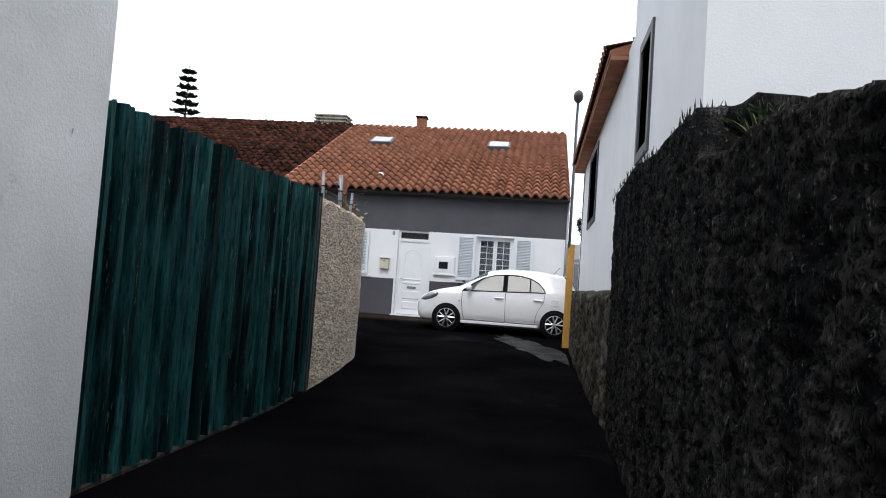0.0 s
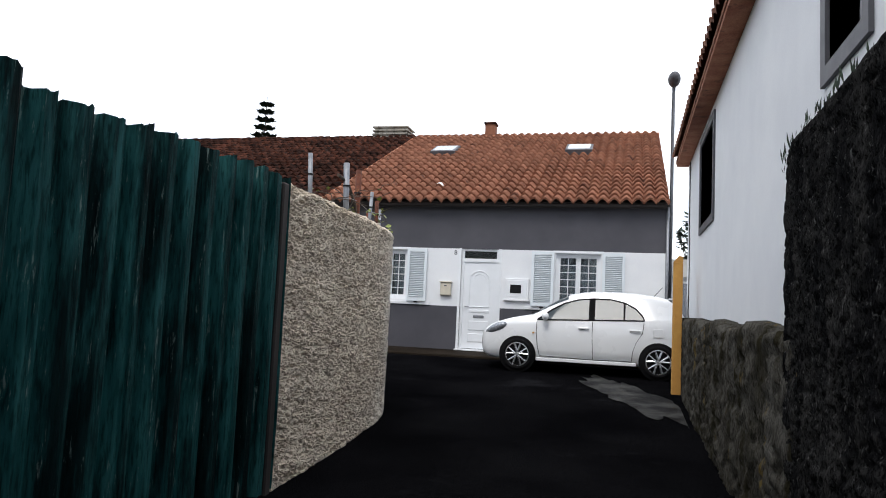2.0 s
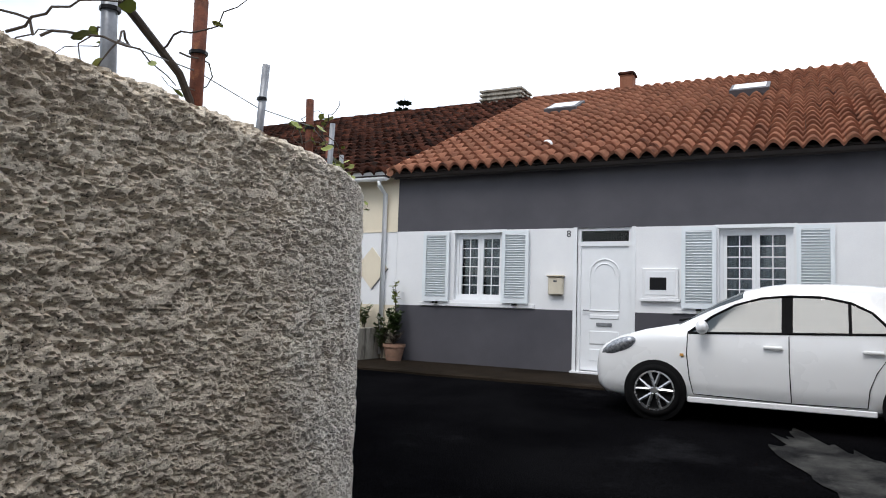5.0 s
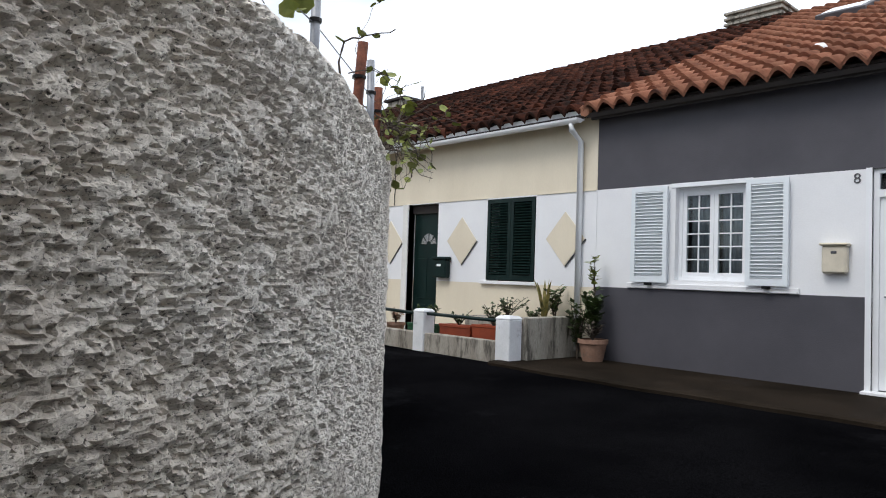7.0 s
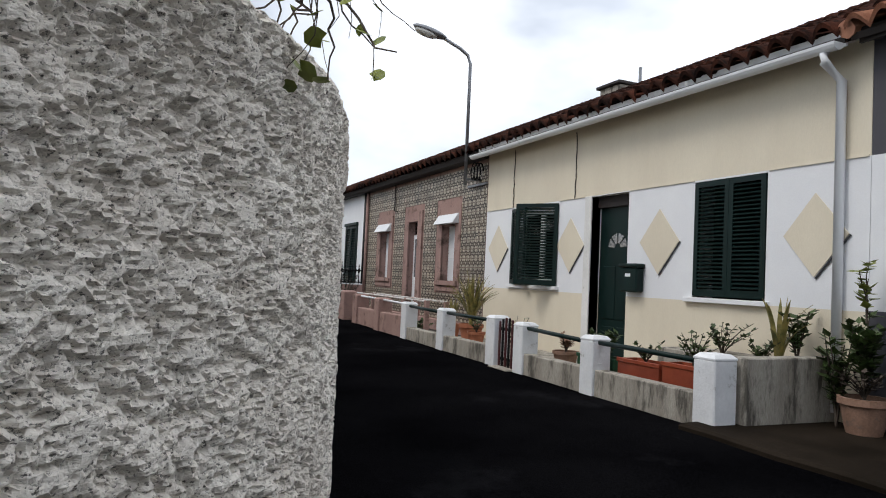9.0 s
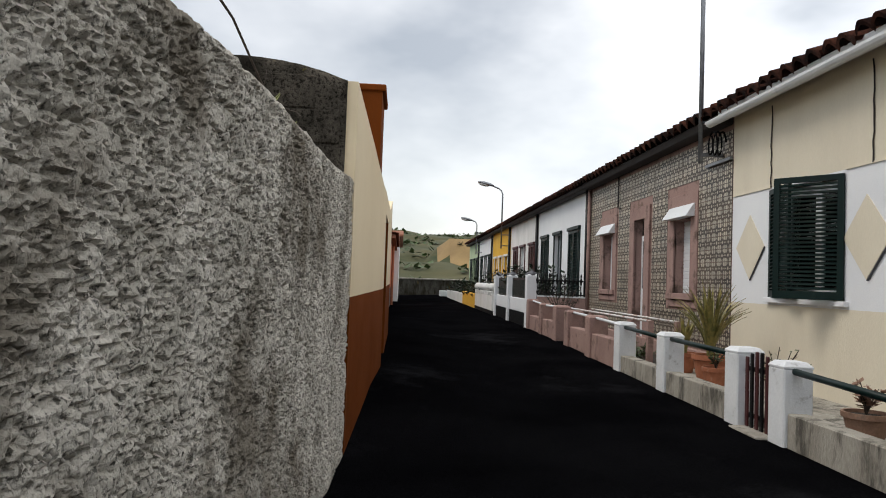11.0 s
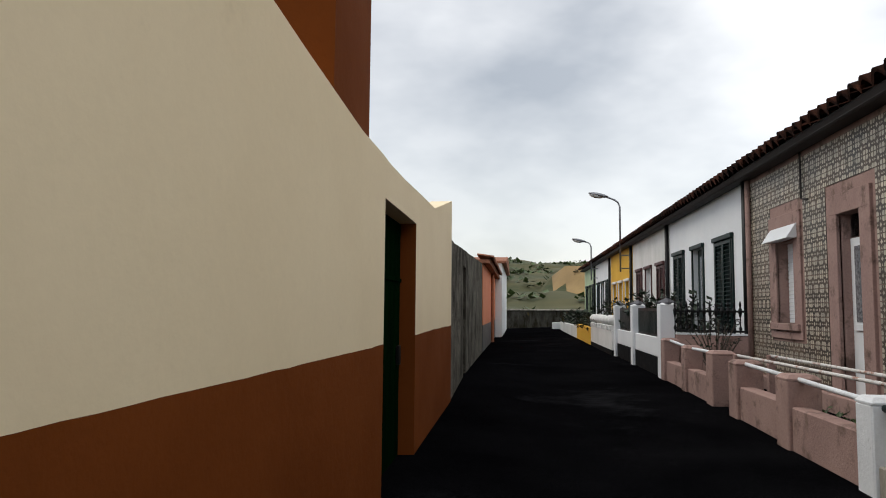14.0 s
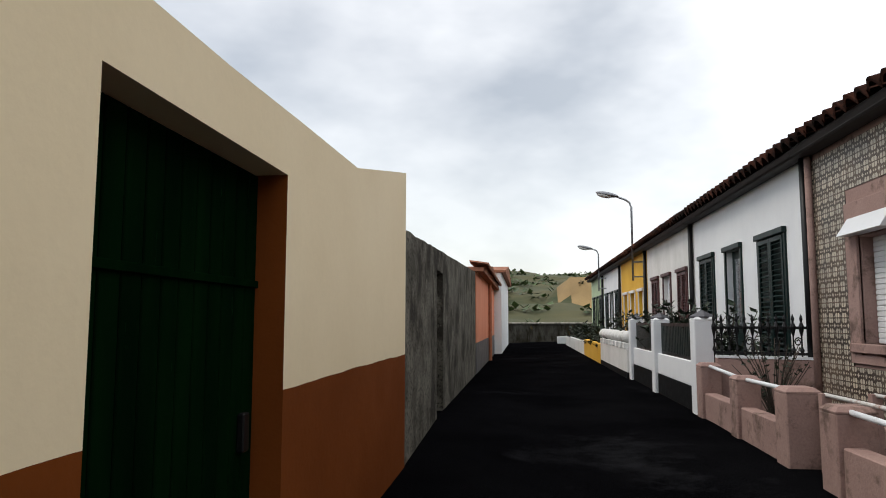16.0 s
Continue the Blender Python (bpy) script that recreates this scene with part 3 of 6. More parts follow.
        if tilt:
            m = Matrix.Translation((hinge, y, 0)) @ pose(0, 0, 0, 0, 0, tilt) @ Matrix.Translation((-hinge, -y, 0)) @ m
        ob.matrix_basis = m
    return leaf


def lettering(text, size, m, parent, material, depth=0.004):
    cu = bpy.data.curves.new("number", 'FONT')
    cu.body, cu.size, cu.extrude, cu.align_x = text, size, depth, 'CENTER'
    tmp = bpy.data.objects.new("number", cu)
    me = bpy.data.meshes.new_from_object(tmp)
    bpy.data.objects.remove(tmp)
    me.materials.append(material)
    me.transform(m)
    ob = new("number", me)
    ob.parent = parent
    ob.matrix_parent_inverse = Matrix.Translation(-parent.location)
    return ob


def panel_door(parent, x0, x1, z0, z1, y, material, label):
    """A leaf with an arched upper moulding and lower panels."""
    bm = box(x0, x1, y, y + 0.05, z0, z1)
    leaf = part("door", bm, material, parent, label)
    w = x1 - x0
    cx = (x0 + x1) / 2
    r = 0.26 * w / 0.85
    ztop = z1 - 0.22
    arch = [(cx - r * math.cos(t), y - 0.004, ztop - r + r * math.sin(t)) for t in [math.pi * k / 16 for k in range(17)]]
    part("moulding", tube([(cx - r, y - 0.004, z0 + 1.0), *arch, (cx + r, y - 0.004, z0 + 1.0), (cx - r, y - 0.004, z0 + 1.0)], 0.014, 6), material, leaf)
    part("moulding", tube([(cx - r * 0.7, y - 0.004, ztop - r), *[(cx + 0.7 * (p[0] - cx), y - 0.004, ztop - r + 0.7 * (p[2] - ztop + r)) for p in arch], (cx + r * 0.7, y - 0.004, ztop - r)], 0.010, 6), material, leaf)
    for za, zb in ((0.86, 0.93), (0.44, 0.66), (0.16, 0.36)):
        part("panel", box(cx - r, cx + r, y - 0.014, y + 0.01, z0 + za, z0 + zb, 0.010), material, leaf)
    part("letter_slot", box(cx - 0.13, cx + 0.13, y - 0.022, y, z0 + 0.74, z0 + 0.80, 0.008), M_GALV, leaf, "steel letter slot")
    part("handle", tube([(x0 + 0.06, y, z0 + 1.0), (x0 + 0.06, y - 0.05, z0 + 1.0), (x0 + 0.16, y - 0.05, z0 + 1.0)], 0.011, 8), M_GALV, leaf, "steel lever handle")
    return leaf


def build_house_slate():
    x0, x1 = -7.58, 0.70
    h = thing("house", ((x0 + x1) / 2, FRONT, 0.5), "slate grey and white terraced house with clay tile roof", "house")
    holes = [(-6.34, -5.38, 1.68, 2.90), (-1.76, -0.72, 1.68, 2.90), (-4.02, -3.10, 0.52, 2.95)]
    part("wall", pierced(x0, x1, 0.0, EAVE, FRONT, FRONT + 0.3, holes, [(1.55, 2.95, 1)]), [M_SLATE, M_WHITE], h, "slate grey front with a white band")
    gable_body(h, x0, x1, M_SLATE)
    roof = tiled_roof(h, x0 - 0.05, x1 + 0.06, M_TILE, 0.12, 300, 3, "orange clay pantile roof")
    c, s = math.cos(PITCH), math.sin(PITCH)
    run = (RIDGE_Y - FRONT + 0.28) / c
    rnd = random.Random(8)
    for k in range(int(run / 0.36)):
        v = k * 0.36
        yy, zz = FRONT - 0.28 + v * c, EAVE - 0.28 * s / c + 0.09 + v * s
        part("verge_tile", tube([(x0 - 0.05 + rnd.uniform(-0.01, 0.01), yy - 0.02, zz), (x0 - 0.05, yy + 0.38 * c, zz + 0.38 * s - 0.02)], 0.085, 8, None, 0.9), M_TILE_VERGE, roof)
    part("fascia", box(x0, x1, FRONT - 0.20, FRONT - 0.17, EAVE - 0.16, EAVE - 0.02), M_DARK, h)
    part("soffit", box(x0, x1, FRONT - 0.17, FRONT, EAVE - 0.08, EAVE - 0.03), M_DARK, h)
    # rooflights
    for u in (-5.86, -1.64):
        y, z = 25.0, EAVE + (25.0 - FRONT) * 0.456 + 0.185
        m = Matrix.Translation((u, y, z)) @ pose(0, 0, 0, math.degrees(PITCH))
        fr = box(-0.40, 0.40, -0.42, 0.42, -0.16, 0.075, 0.01)
        fr.transform(m)
        f = part("rooflight", fr, M_GREYPAINT, roof, "grey framed roof window")
        gl = box(-0.33, 0.33, -0.35, 0.35, 0.078, 0.084)
        gl.transform(m)
        # sub-part level ends here, so the pane sits on the roof beside its frame
        part("rooflight_pane", gl, M_HEADLIGHT, roof)
    y, z = 21.0, EAVE + (21.0 - FRONT) * 0.456 + 0.1
    vent = lathe([(0.10, -0.05), (0.10, 0.06), (0.06, 0.12)], (-4.9, y, z), 10)
    part("roof_vent", vent, M_WHITE, roof, "white roof vent")
    # chimneys
    part("chimney", box(-9.3, -8.05, RIDGE_Y + 0.1, RIDGE_Y + 0.9, 7.0, 8.05, 0.02), M_CONCRETE_OLD, h, "slatted concrete chimney")
    for k in range(4):
        part("chimney_slat", box(-9.36, -7.99, RIDGE_Y + 0.04, RIDGE_Y + 0.96, 7.62 + 0.13 * k, 7.68 + 0.13 * k, 0.008), M_CONCRETE_OLD, h)
    part("chimney", box(-5.16, -4.80, RIDGE_Y + 0.2, RIDGE_Y + 0.6, 7.2, 8.1, 0.01), M_TILE, h, "small red brick chimney")
    part("chimney_cap", box(-5.2, -4.76, RIDGE_Y + 0.15, RIDGE_Y + 0.65, 8.1, 8.17, 0.01), M_TILE_OLD, h)
    # windows with shutters
    for a, b, sl in ((-6.34, -5.38, ((-6.96, -6.42), (-5.37, -4.87))), (-1.76, -0.72, ((-2.31, -1.79), (-0.68, -0.18)))):
        casement(h, a, b, 1.68, 2.90, 2, 6)
        part("window_sill", box(a - 0.70, b + 0.62, FRONT - 0.035, FRONT, 1.555, 1.625, 0.006), M_WHITE, h)
        part("window_surround", box(a - 0.06, b + 0.06, FRONT - 0.012, FRONT, 2.90, 2.955), M_PVC, h)
        for p, q in sl:
            shutter(h, p, q, 1.64, 2.92, FRONT - 0.045, M_SHUTTER_W)
            part("shutter_catch", box((p + q) / 2 - 0.04, (p + q) / 2 + 0.04, FRONT - 0.11, FRONT - 0.03, 1.60, 1.635, 0.005), M_BLACK, h)
    # entrance
    x, xb = -4.02, -3.10
    bm = bmesh.new()
    for a in ((x, x + 0.06, 0.54, 2.95), (xb - 0.06, xb, 0.54, 2.95), (x + 0.06, xb - 0.06, 2.64, 2.72), (x + 0.06, xb - 0.06, 2.90, 2.95)):
        box(a[0], a[1], FRONT + 0.03, FRONT + 0.12, a[2], a[3], 0, bm)
    part("door_frame", bm, M_PVC, h)
    part("surround", box(x - 0.06, x, FRONT - 0.015, FRONT + 0.05, 0.54, 2.96), M_PVC, h)
    part("surround", box(xb, xb + 0.06, FRONT - 0.015, FRONT + 0.05, 0.54, 2.96), M_PVC, h)
    part("transom_light", box(x + 0.06, xb - 0.06, FRONT + 0.07, FRONT + 0.08, 2.72, 2.90), M_GLASS, h)
    panel_door(h, x + 0.06, xb - 0.06, 0.56, 2.64, FRONT + 0.06, M_PVC, "white panelled door with arched moulding")
    part("doorstep", box(x - 0.08, xb + 0.08, FRONT - 0.10, FRONT + 0.25, 0.44, 0.545, 0.008), M_WHITE, h)
    lettering("8", 0.16, Matrix.Translation((-4.17, FRONT - 0.004, 2.80)) @ pose(0, 0, 0, 90), h, M_GREYPAINT)
    # corner downpipe
    part("downpipe", tube([(x1 + 0.03, FRONT - 0.05, 0.3), (x1 + 0.03, FRONT - 0.05, EAVE - 0.05)], 0.035, 10), M_GALV, h, smooth=True)
    # letter box and meter box
    b = thing("mailbox", (-4.36, FRONT, 1.78), "cream metal mailbox on the white wall", "mailbox")
    part("body", box(-4.50, -4.24, FRONT - 0.10, FRONT, 1.80, 2.11, 0.02), M_CREAMBOX, b)
    part("lid", box(-4.52, -4.22, FRONT - 0.13, FRONT, 2.11, 2.14, 0.012), M_CREAMBOX, b)
    part("flap", box(-4.40, -4.34, FRONT - 0.108, FRONT - 0.10, 2.02, 2.05, 0.003), M_GREYPAINT, b, "small dark lock plate")
    b = thing("meter_box", (-2.63, FRONT, 1.76), "white meter box with a small dark window", "meter box")
    part("body", box(-2.92, -2.36, FRONT - 0.05, FRONT, 1.78, 2.27, 0.01), M_WHITE, b)
    part("ledge", box(-2.95, -2.33, FRONT - 0.075, FRONT, 1.735, 1.78, 0.006), M_WHITE, b)
    part("door_panel", box(-2.87, -2.41, FRONT - 0.058, FRONT - 0.05, 1.84, 2.22, 0.003), M_PVC, b)
    part("viewing_window", box(-2.80, -2.54, FRONT - 0.066, FRONT - 0.058, 1.92, 2.12, 0.003), M_BLACK, b, "dark glazed window")
    return h


build_house_slate()


def build_house_cream():
    x0, x1 = -15.12, -7.585
    h = thing("house", ((x0 + x1) / 2, FRONT, 0.5), "cream terraced house with green shutters and mossy roof", "house")
    holes = [(-14.10, -12.68, 1.62, 2.92), (-11.80, -10.98, 0.5, 2.94), (-9.76, -8.72, 1.58, 2.93)]
    part("wall", pierced(x0, x1, 0.0, EAVE, FRONT, FRONT + 0.3, holes, [(1.54, 2.95, 1)]), [M_CREAM, M_WHITE], h, "cream front with a white band")
    gable_body(h, x0, x1, M_CREAM)
    tiled_roof(h, x0, x1 - 0.10, M_TILE_OLD, 1.0, 300, 5, "dark lichen-covered old tile roof")
    for a, b in ((-15.1, -14.12), (-12.66, -12.0), (-10.96, -9.78), (-8.70, -7.6)):
        part("moulding", box(a, b, FRONT - 0.014, FRONT, 2.945, 2.965), M_CREAM, h)
    for cx in (-14.62, -12.33, -10.36, -8.14):
        part("diamond", prism([(cx - 0.36, 2.25), (cx, 1.84), (cx + 0.36, 2.25), (cx, 2.66)], FRONT - 0.012, FRONT), M_CREAM, h, "raised cream diamond")
        part("diamond_edge", tube([(cx + 0.02, FRONT - 0.012, 1.83), (cx + 0.38, FRONT - 0.012, 2.24)], 0.010, 5), M_GREYPAINT, h)
    # gutter and downpipe
    bm = bmesh.new()
    prof = [(0.07 * math.cos(t), 0.07 * math.sin(t)) for t in [math.pi + math.pi * k / 8 for k in range(9)]] + [(0.06, 0.0), (-0.06, 0.0)]
    a = [[bm.verts.new((x, FRONT - 0.30 + p[0], EAVE - 0.13 + p[1])) for p in prof] for x in (x0 - 0.1, x1 - 0.12)]
    for k in range(len(prof)):
        j = (k + 1) % len(prof)
        bm.faces.new((a[0][k], a[0][j], a[1][j], a[1][k]))
    bm.faces.new(a[0])
    bm.faces.new(a[1][::-1])
    bmesh.ops.recalc_face_normals(bm, faces=bm.faces[:])
    part("gutter", bm, M_PVC, h, "white plastic gutter")
    xp = -7.85
    part("downpipe", tube([(xp, FRONT - 0.30, EAVE - 0.2), (xp, FRONT - 0.30, EAVE - 0.28), (xp, FRONT - 0.06, EAVE - 0.42), (xp, FRONT - 0.06, 0.6)], 0.045, 12), M_PVC, h, "white plastic downpipe", True)
    part("fascia", box(x0, x1 - 0.1, FRONT - 0.23, FRONT - 0.21, EAVE - 0.16, EAVE), M_PVC, h)
    part("soffit", box(x0, x1 - 0.1, FRONT - 0.21, FRONT, EAVE - 0.06, EAVE - 0.02), M_WHITE_WORN, h)
    # door
    bm = bmesh.new()
    x, xb = -11.80, -10.98
    part("surround", box(x - 0.16, x, FRONT - 0.02, FRONT + 0.15, 0.55, 2.95, 0.005), M_WHITE_WORN, h)
    part("lintel", box(x, xb, FRONT + 0.10, FRONT + 0.2, 2.78, 2.94), M_DARK, h)
    leaf = part("door", box(x, xb, FRONT + 0.16, FRONT + 0.21, 0.5, 2.78), M_GREEN_DARK, h, "dark green door with fanlight")
    for k in range(4):
        t0, t1 = math.pi * (k + 0.12) / 4, math.pi * (k + 0.88) / 4
        cx, cz = (x + xb) / 2, 2.20
        part("fanlight", prism([(cx + 0.07 * math.cos(t0), cz + 0.07 * math.sin(t0)), (cx + 0.21 * math.cos(t0), cz + 0.21 * math.sin(t0)), (cx + 0.21 * math.cos(t1), cz + 0.21 * math.sin(t1)), (cx + 0.07 * math.cos(t1), cz + 0.07 * math.sin(t1))], FRONT + 0.150, FRONT + 0.162), M_HEADLIGHT, leaf, "pale glass fan segment")
    for za, zb in ((0.66, 1.1), (1.2, 1.95)):
        for xa, xc in ((x + 0.1, x + 0.38), (xb - 0.38, xb - 0.1)):
            part("panel", box(xa, xc, FRONT + 0.148, FRONT + 0.165, za, zb, 0.01), M_GREEN_DARK, leaf)
    # shuttered windows
    shutter(h, -9.75, -9.235, 1.60, 2.92, FRONT + 0.02, M_GREEN_DARK, 26, 35)
    shutter(h, -9.23, -8.73, 1.60, 2.92, FRONT + 0.02, M_GREEN_DARK, 26, 35)
    part("window_sill", box(-9.86, -8.66, FRONT - 0.06, FRONT + 0.1, 1.525, 1.58, 0.006), M_WHITE, h)
    shutter(h, -14.10, -13.40, 1.63, 2.91, FRONT + 0.0, M_GREEN_DARK, 26, 35, -12, -14.10)
    shutter(h, -13.38, -12.68, 1.63, 2.91, FRONT + 0.0, M_GREEN_DARK, 26, 35, 38, -12.68)
    casement(h, -14.08, -12.70, 1.64, 2.90, 1, 1, FRONT + 0.18)
    part("window_sill", box(-14.18, -12.6, FRONT - 0.06, FRONT + 0.1, 1.565, 1.62, 0.006), M_WHITE, h)
    # wall cables
    for xx in (-14.11, -12.24):
        rnd = random.Random(int(-xx * 10))
        part("cable", tube([(xx + rnd.uniform(-0.015, 0.015), FRONT - 0.012, 2.95 + k * 0.1) for k in range(11)], 0.008, 6), M_DARK, h)
    b = thing("mailbox", (-10.78, FRONT, 1.6), "dark green metal mailbox beside the door", "mailbox")
    part("body", box(-10.96, -10.62, FRONT - 0.13, FRONT, 1.60, 1.92, 0.02), M_GREEN_DARK, b)
    part("lid", box(-10.98, -10.60, FRONT - 0.15, FRONT, 1.92, 1.97, 0.015), M_GREEN_DARK, b)
    part("name_plate", box(-10.84, -10.74, FRONT - 0.136, FRONT - 0.13, 1.80, 1.84), M_PVC, b, "small white plate")
    return h


build_house_cream()


def build_house_tile():
    x0, x1 = -22.38, -15.125
    h = thing("house", ((x0 + x1) / 2, FRONT, 0.6), "terraced house clad in patterned tiles with pink trim", "house")
    wins = [(-17.14, -16.46, 1.62, 2.78), (-21.18, -20.50, 1.62, 2.78)]
    dr = (-19.10, -18.52, 0.72, 2.95)
    front = part("wall", pierced(x0, x1, 0.0, EAVE, FRONT, FRONT + 0.3, [*wins, dr]), M_PINK, h)
    gable_body(h, x0, x1, M_PINK)
    tiled_roof(h, x0, x1, M_TILE_OLD, 0.7, 200, 9, "weathered dark tile roof")
    part("cornice", box(x0, x1, FRONT - 0.24, FRONT, EAVE - 0.16, EAVE - 0.02, 0.02), M_DARK, h)
    for a, b, z0, z1 in wins:
        for q in ((a - 0.26, a, z0 - 0.12, z1 + 0.12), (b, b + 0.26, z0 - 0.12, z1 + 0.12), (a - 0.26, b + 0.26, z1 + 0.12, z1 + 0.40), (a - 0.26, b + 0.26, z0 - 0.22, z0 - 0.12)):
            part("window_surround", box(q[0], q[1], FRONT - 0.03, FRONT + 0.02, q[2], q[3], 0.004), M_PINK, h)
        part("window_sill", box(a - 0.20, b + 0.20, FRONT - 0.07, FRONT + 0.14, z0 - 0.10, z0, 0.008), M_PINK, h)
        ob = part("shutter_housing", prism([(FRONT - 0.17, z1 + 0.02), (FRONT + 0.1, z1 + 0.02), (FRONT + 0.1, z1 + 0.22), (FRONT - 0.04, z1 + 0.22)], a - 0.16, b + 0.16), M_PVC, h)
        for v in ob.data.vertices:
            v.co = Vector((v.co.y, v.co.x, v.co.z))
        ob.data.flip_normals()
        blind = part("roller_blind", box(a, b, FRONT + 0.16, FRONT + 0.18, z0, z1), M_PVC, h, "white closed roller blind")
        me = mesh_of(box(-(b - a) / 2, (b - a) / 2, -0.012, 0.004, -0.026, 0.026, 0.006), "slat", M_PVC)
        for k in range(20):
            ob = new("slat", me)
            ob.parent = blind
            ob.location = ((a + b) / 2, FRONT + 0.158, z0 + (k + 0.5) * (z1 - z0) / 20)
    a, b, z0, z1 = dr
    for q in ((a - 0.26, a, z0 - 0.2, z1), (b, b + 0.26, z0 - 0.2, z1), (a - 0.26, b + 0.26, z1, z1 + 0.24)):
        part("door_surround", box(q[0], q[1], FRONT - 0.04, FRONT + 0.02, q[2], q[3], 0.004), M_PINK, h)
    leaf = part("door", box(a, b, FRONT + 0.12, FRONT + 0.17, z0, 2.66), M_PVC, h, "pale aluminium glazed door")
    part("pane", box(a + 0.10, b - 0.10, FRONT + 0.112, FRONT + 0.12, z0 + 0.95, 2.56), M_HEADLIGHT, leaf)
    part("rail", box(a + 0.08, b - 0.08, FRONT + 0.10, FRONT + 0.12, z0 + 0.85, z0 + 0.93, 0.004), M_PVC, leaf)
    part("handle", tube([(b - 0.07, FRONT + 0.06, z0 + 0.7), (b - 0.07, FRONT + 0.06, z0 + 1.2)], 0.012, 8), M_BLACK, leaf)
    part("transom_light", box(a, b, FRONT + 0.13, FRONT + 0.14, 2.68, 2.95), M_GLASS, h)
    part("downpipe", tube([(x0 + 0.05, FRONT - 0.05, 0.6), (x0 + 0.05, FRONT - 0.05, EAVE - 0.1)], 0.045, 10), M_PINK, h, smooth=True)
    part("cable", tube([(-20.15, FRONT - 0.03, EAVE - 0.1), (-20.15, FRONT - 0.03, 3.6), (-20.1, FRONT - 0.05, 3.3), (-19.9, FRONT - 0.05, 3.26)], 0.015, 6), M_DARK, h)
    part("chimney", box(-22.2, -21.2, RIDGE_Y + 0.1, RIDGE_Y + 0.9, 7.0, 7.95, 0.02), M_CONCRETE_OLD, h, "low concrete chimney")
    part("chimney_cap", box(-22.3, -21.1, RIDGE_Y, RIDGE_Y + 1.0, 7.95, 8.05, 0.02), M_DARK, h)
    part("chimney", box(-21.0, -20.2, RIDGE_Y + 0.1, RIDGE_Y + 0.8, 7.0, 7.75, 0.02), M_WHITE_WORN, h, "white rendered chimney")
    part("flue", tube([(-20.6, RIDGE_Y + 0.4, 7.7), (-20.6, RIDGE_Y + 0.4, 8.35)], 0.05, 8), M_GALV, h)
    return h, front, [*[(a - 0.26, b + 0.26, z0 - 0.22, z1 + 0.40) for a, b, z0, z1 in wins], (dr[0] - 0.26, dr[1] + 0.26, 0, dr[3] + 0.24)]


HOUSE_TILE, TILE_FRONT, TILE_HOLES = build_house_tile()


def plain_house(x0, x1, wall_mat, label, openings, leaf_mat, base_mat=None, trim=None, eave=EAVE, gutter=True):
    """A terraced house farther down the street; openings are (centre, width, bottom, top, kind)."""
    h = thing("house", ((x0 + x1) / 2, FRONT, 0.6), label, "house", "terraced street houses")
    holes = [(c - w / 2, c + w / 2, a, b) for c, w, a, b, k in openings]
    part("wall", pierced(x0, x1, 0, eave, FRONT, FRONT + 0.3, holes, [(0, 1.25, 1)]), [wall_mat, base_mat or wall_mat], h)
    gable_body(h, x0, x1, wall_mat)
    tiled_roof(h, x0, x1, M_TILE_OLD, 0.6, 0, int(-x0), "dark weathered tile roof", None, 0.26, 0.5)
    part("cornice", box(x0, x1, FRONT - 0.22, FRONT, eave - 0.15, eave - 0.02, 0.02), M_DARK, h)
    if gutter:
        part("downpipe", tube([(x1 - 0.08, FRONT - 0.06, 0.6), (x1 - 0.08, FRONT - 0.06, eave - 0.1)], 0.05, 8), M_BLACK, h, smooth=True)
    for c, w, a, b, k in openings:
        if k == "shutter":
            shutter(h, c - w / 2, c - 0.005, a + 0.02, b - 0.02, FRONT - 0.005, leaf_mat, 22, 35)
            shutter(h, c + 0.005, c + w / 2, a + 0.02, b - 0.02, FRONT - 0.005, leaf_mat, 22, 35)
            part("window_back", box(c - w / 2, c + w / 2, FRONT + 0.12, FRONT + 0.14, a, b), leaf_mat, h)
        else:
            d = part("door", box(c - w / 2, c + w / 2, FRONT + 0.10, FRONT + 0.15, a, b), leaf_mat if k == "door" else M_PVC, h)
            part("pane", box(c - w / 4, c + w / 4, FRONT + 0.09, FRONT + 0.10, a + 0.9, b - 0.15), M_HEADLIGHT, d)
        part("lintel", box(c - w / 2 - 0.1, c + w / 2 + 0.1, FRONT - 0.07, FRONT, b, b + 0.09, 0.01), trim or leaf_mat, h)
        for s in (-1, 1):
            part("jamb", box(c + s * (w / 2 + 0.04) - 0.04, c + s * (w / 2 + 0.04) + 0.04, FRONT - 0.03, FRONT, a, b, 0.004), trim or leaf_mat, h)
    return h


plain_house(-28.7, -22.39, M_WHITE, "white terraced house with black shutters", [(-27.66, 0.98, 1.25, 3.10, "shutter"), (-25.86, 0.86, 0.9, 3.10, "door"), (-23.92, 1.06, 1.25, 3.10, "shutter")], M_GREEN_DARK, M_PINK)
plain_house(-34.6, -28.71, M_WHITE_WORN, "white terraced house with maroon shutters", [(-33.3, 0.9, 1.4, 3.0, "shutter"), (-31.7, 0.9, 0.8, 3.0, "door2"), (-29.9, 0.9, 1.4, 3.0, "shutter")], M_REDDOOR)
plain_house(-40.3, -34.61, M_YELLOW, "bright yellow terraced house", [(-39.1, 0.9, 1.4, 2.8, "door2"), (-37.5, 0.9, 0.8, 2.8, "door2"), (-35.8, 0.9, 1.4, 2.8, "door2")], M_WHITE, None, M_WHITE)
plain_house(-46.2, -40.31, M_WHITE, "white terraced house with dark doors", [(-45.0, 0.9, 1.4, 3.0, "shutter"), (-43.3, 0.9, 0.8, 3.0, "door"), (-41.6, 0.9, 1.4, 3.0, "shutter")], M_GREEN_DARK)
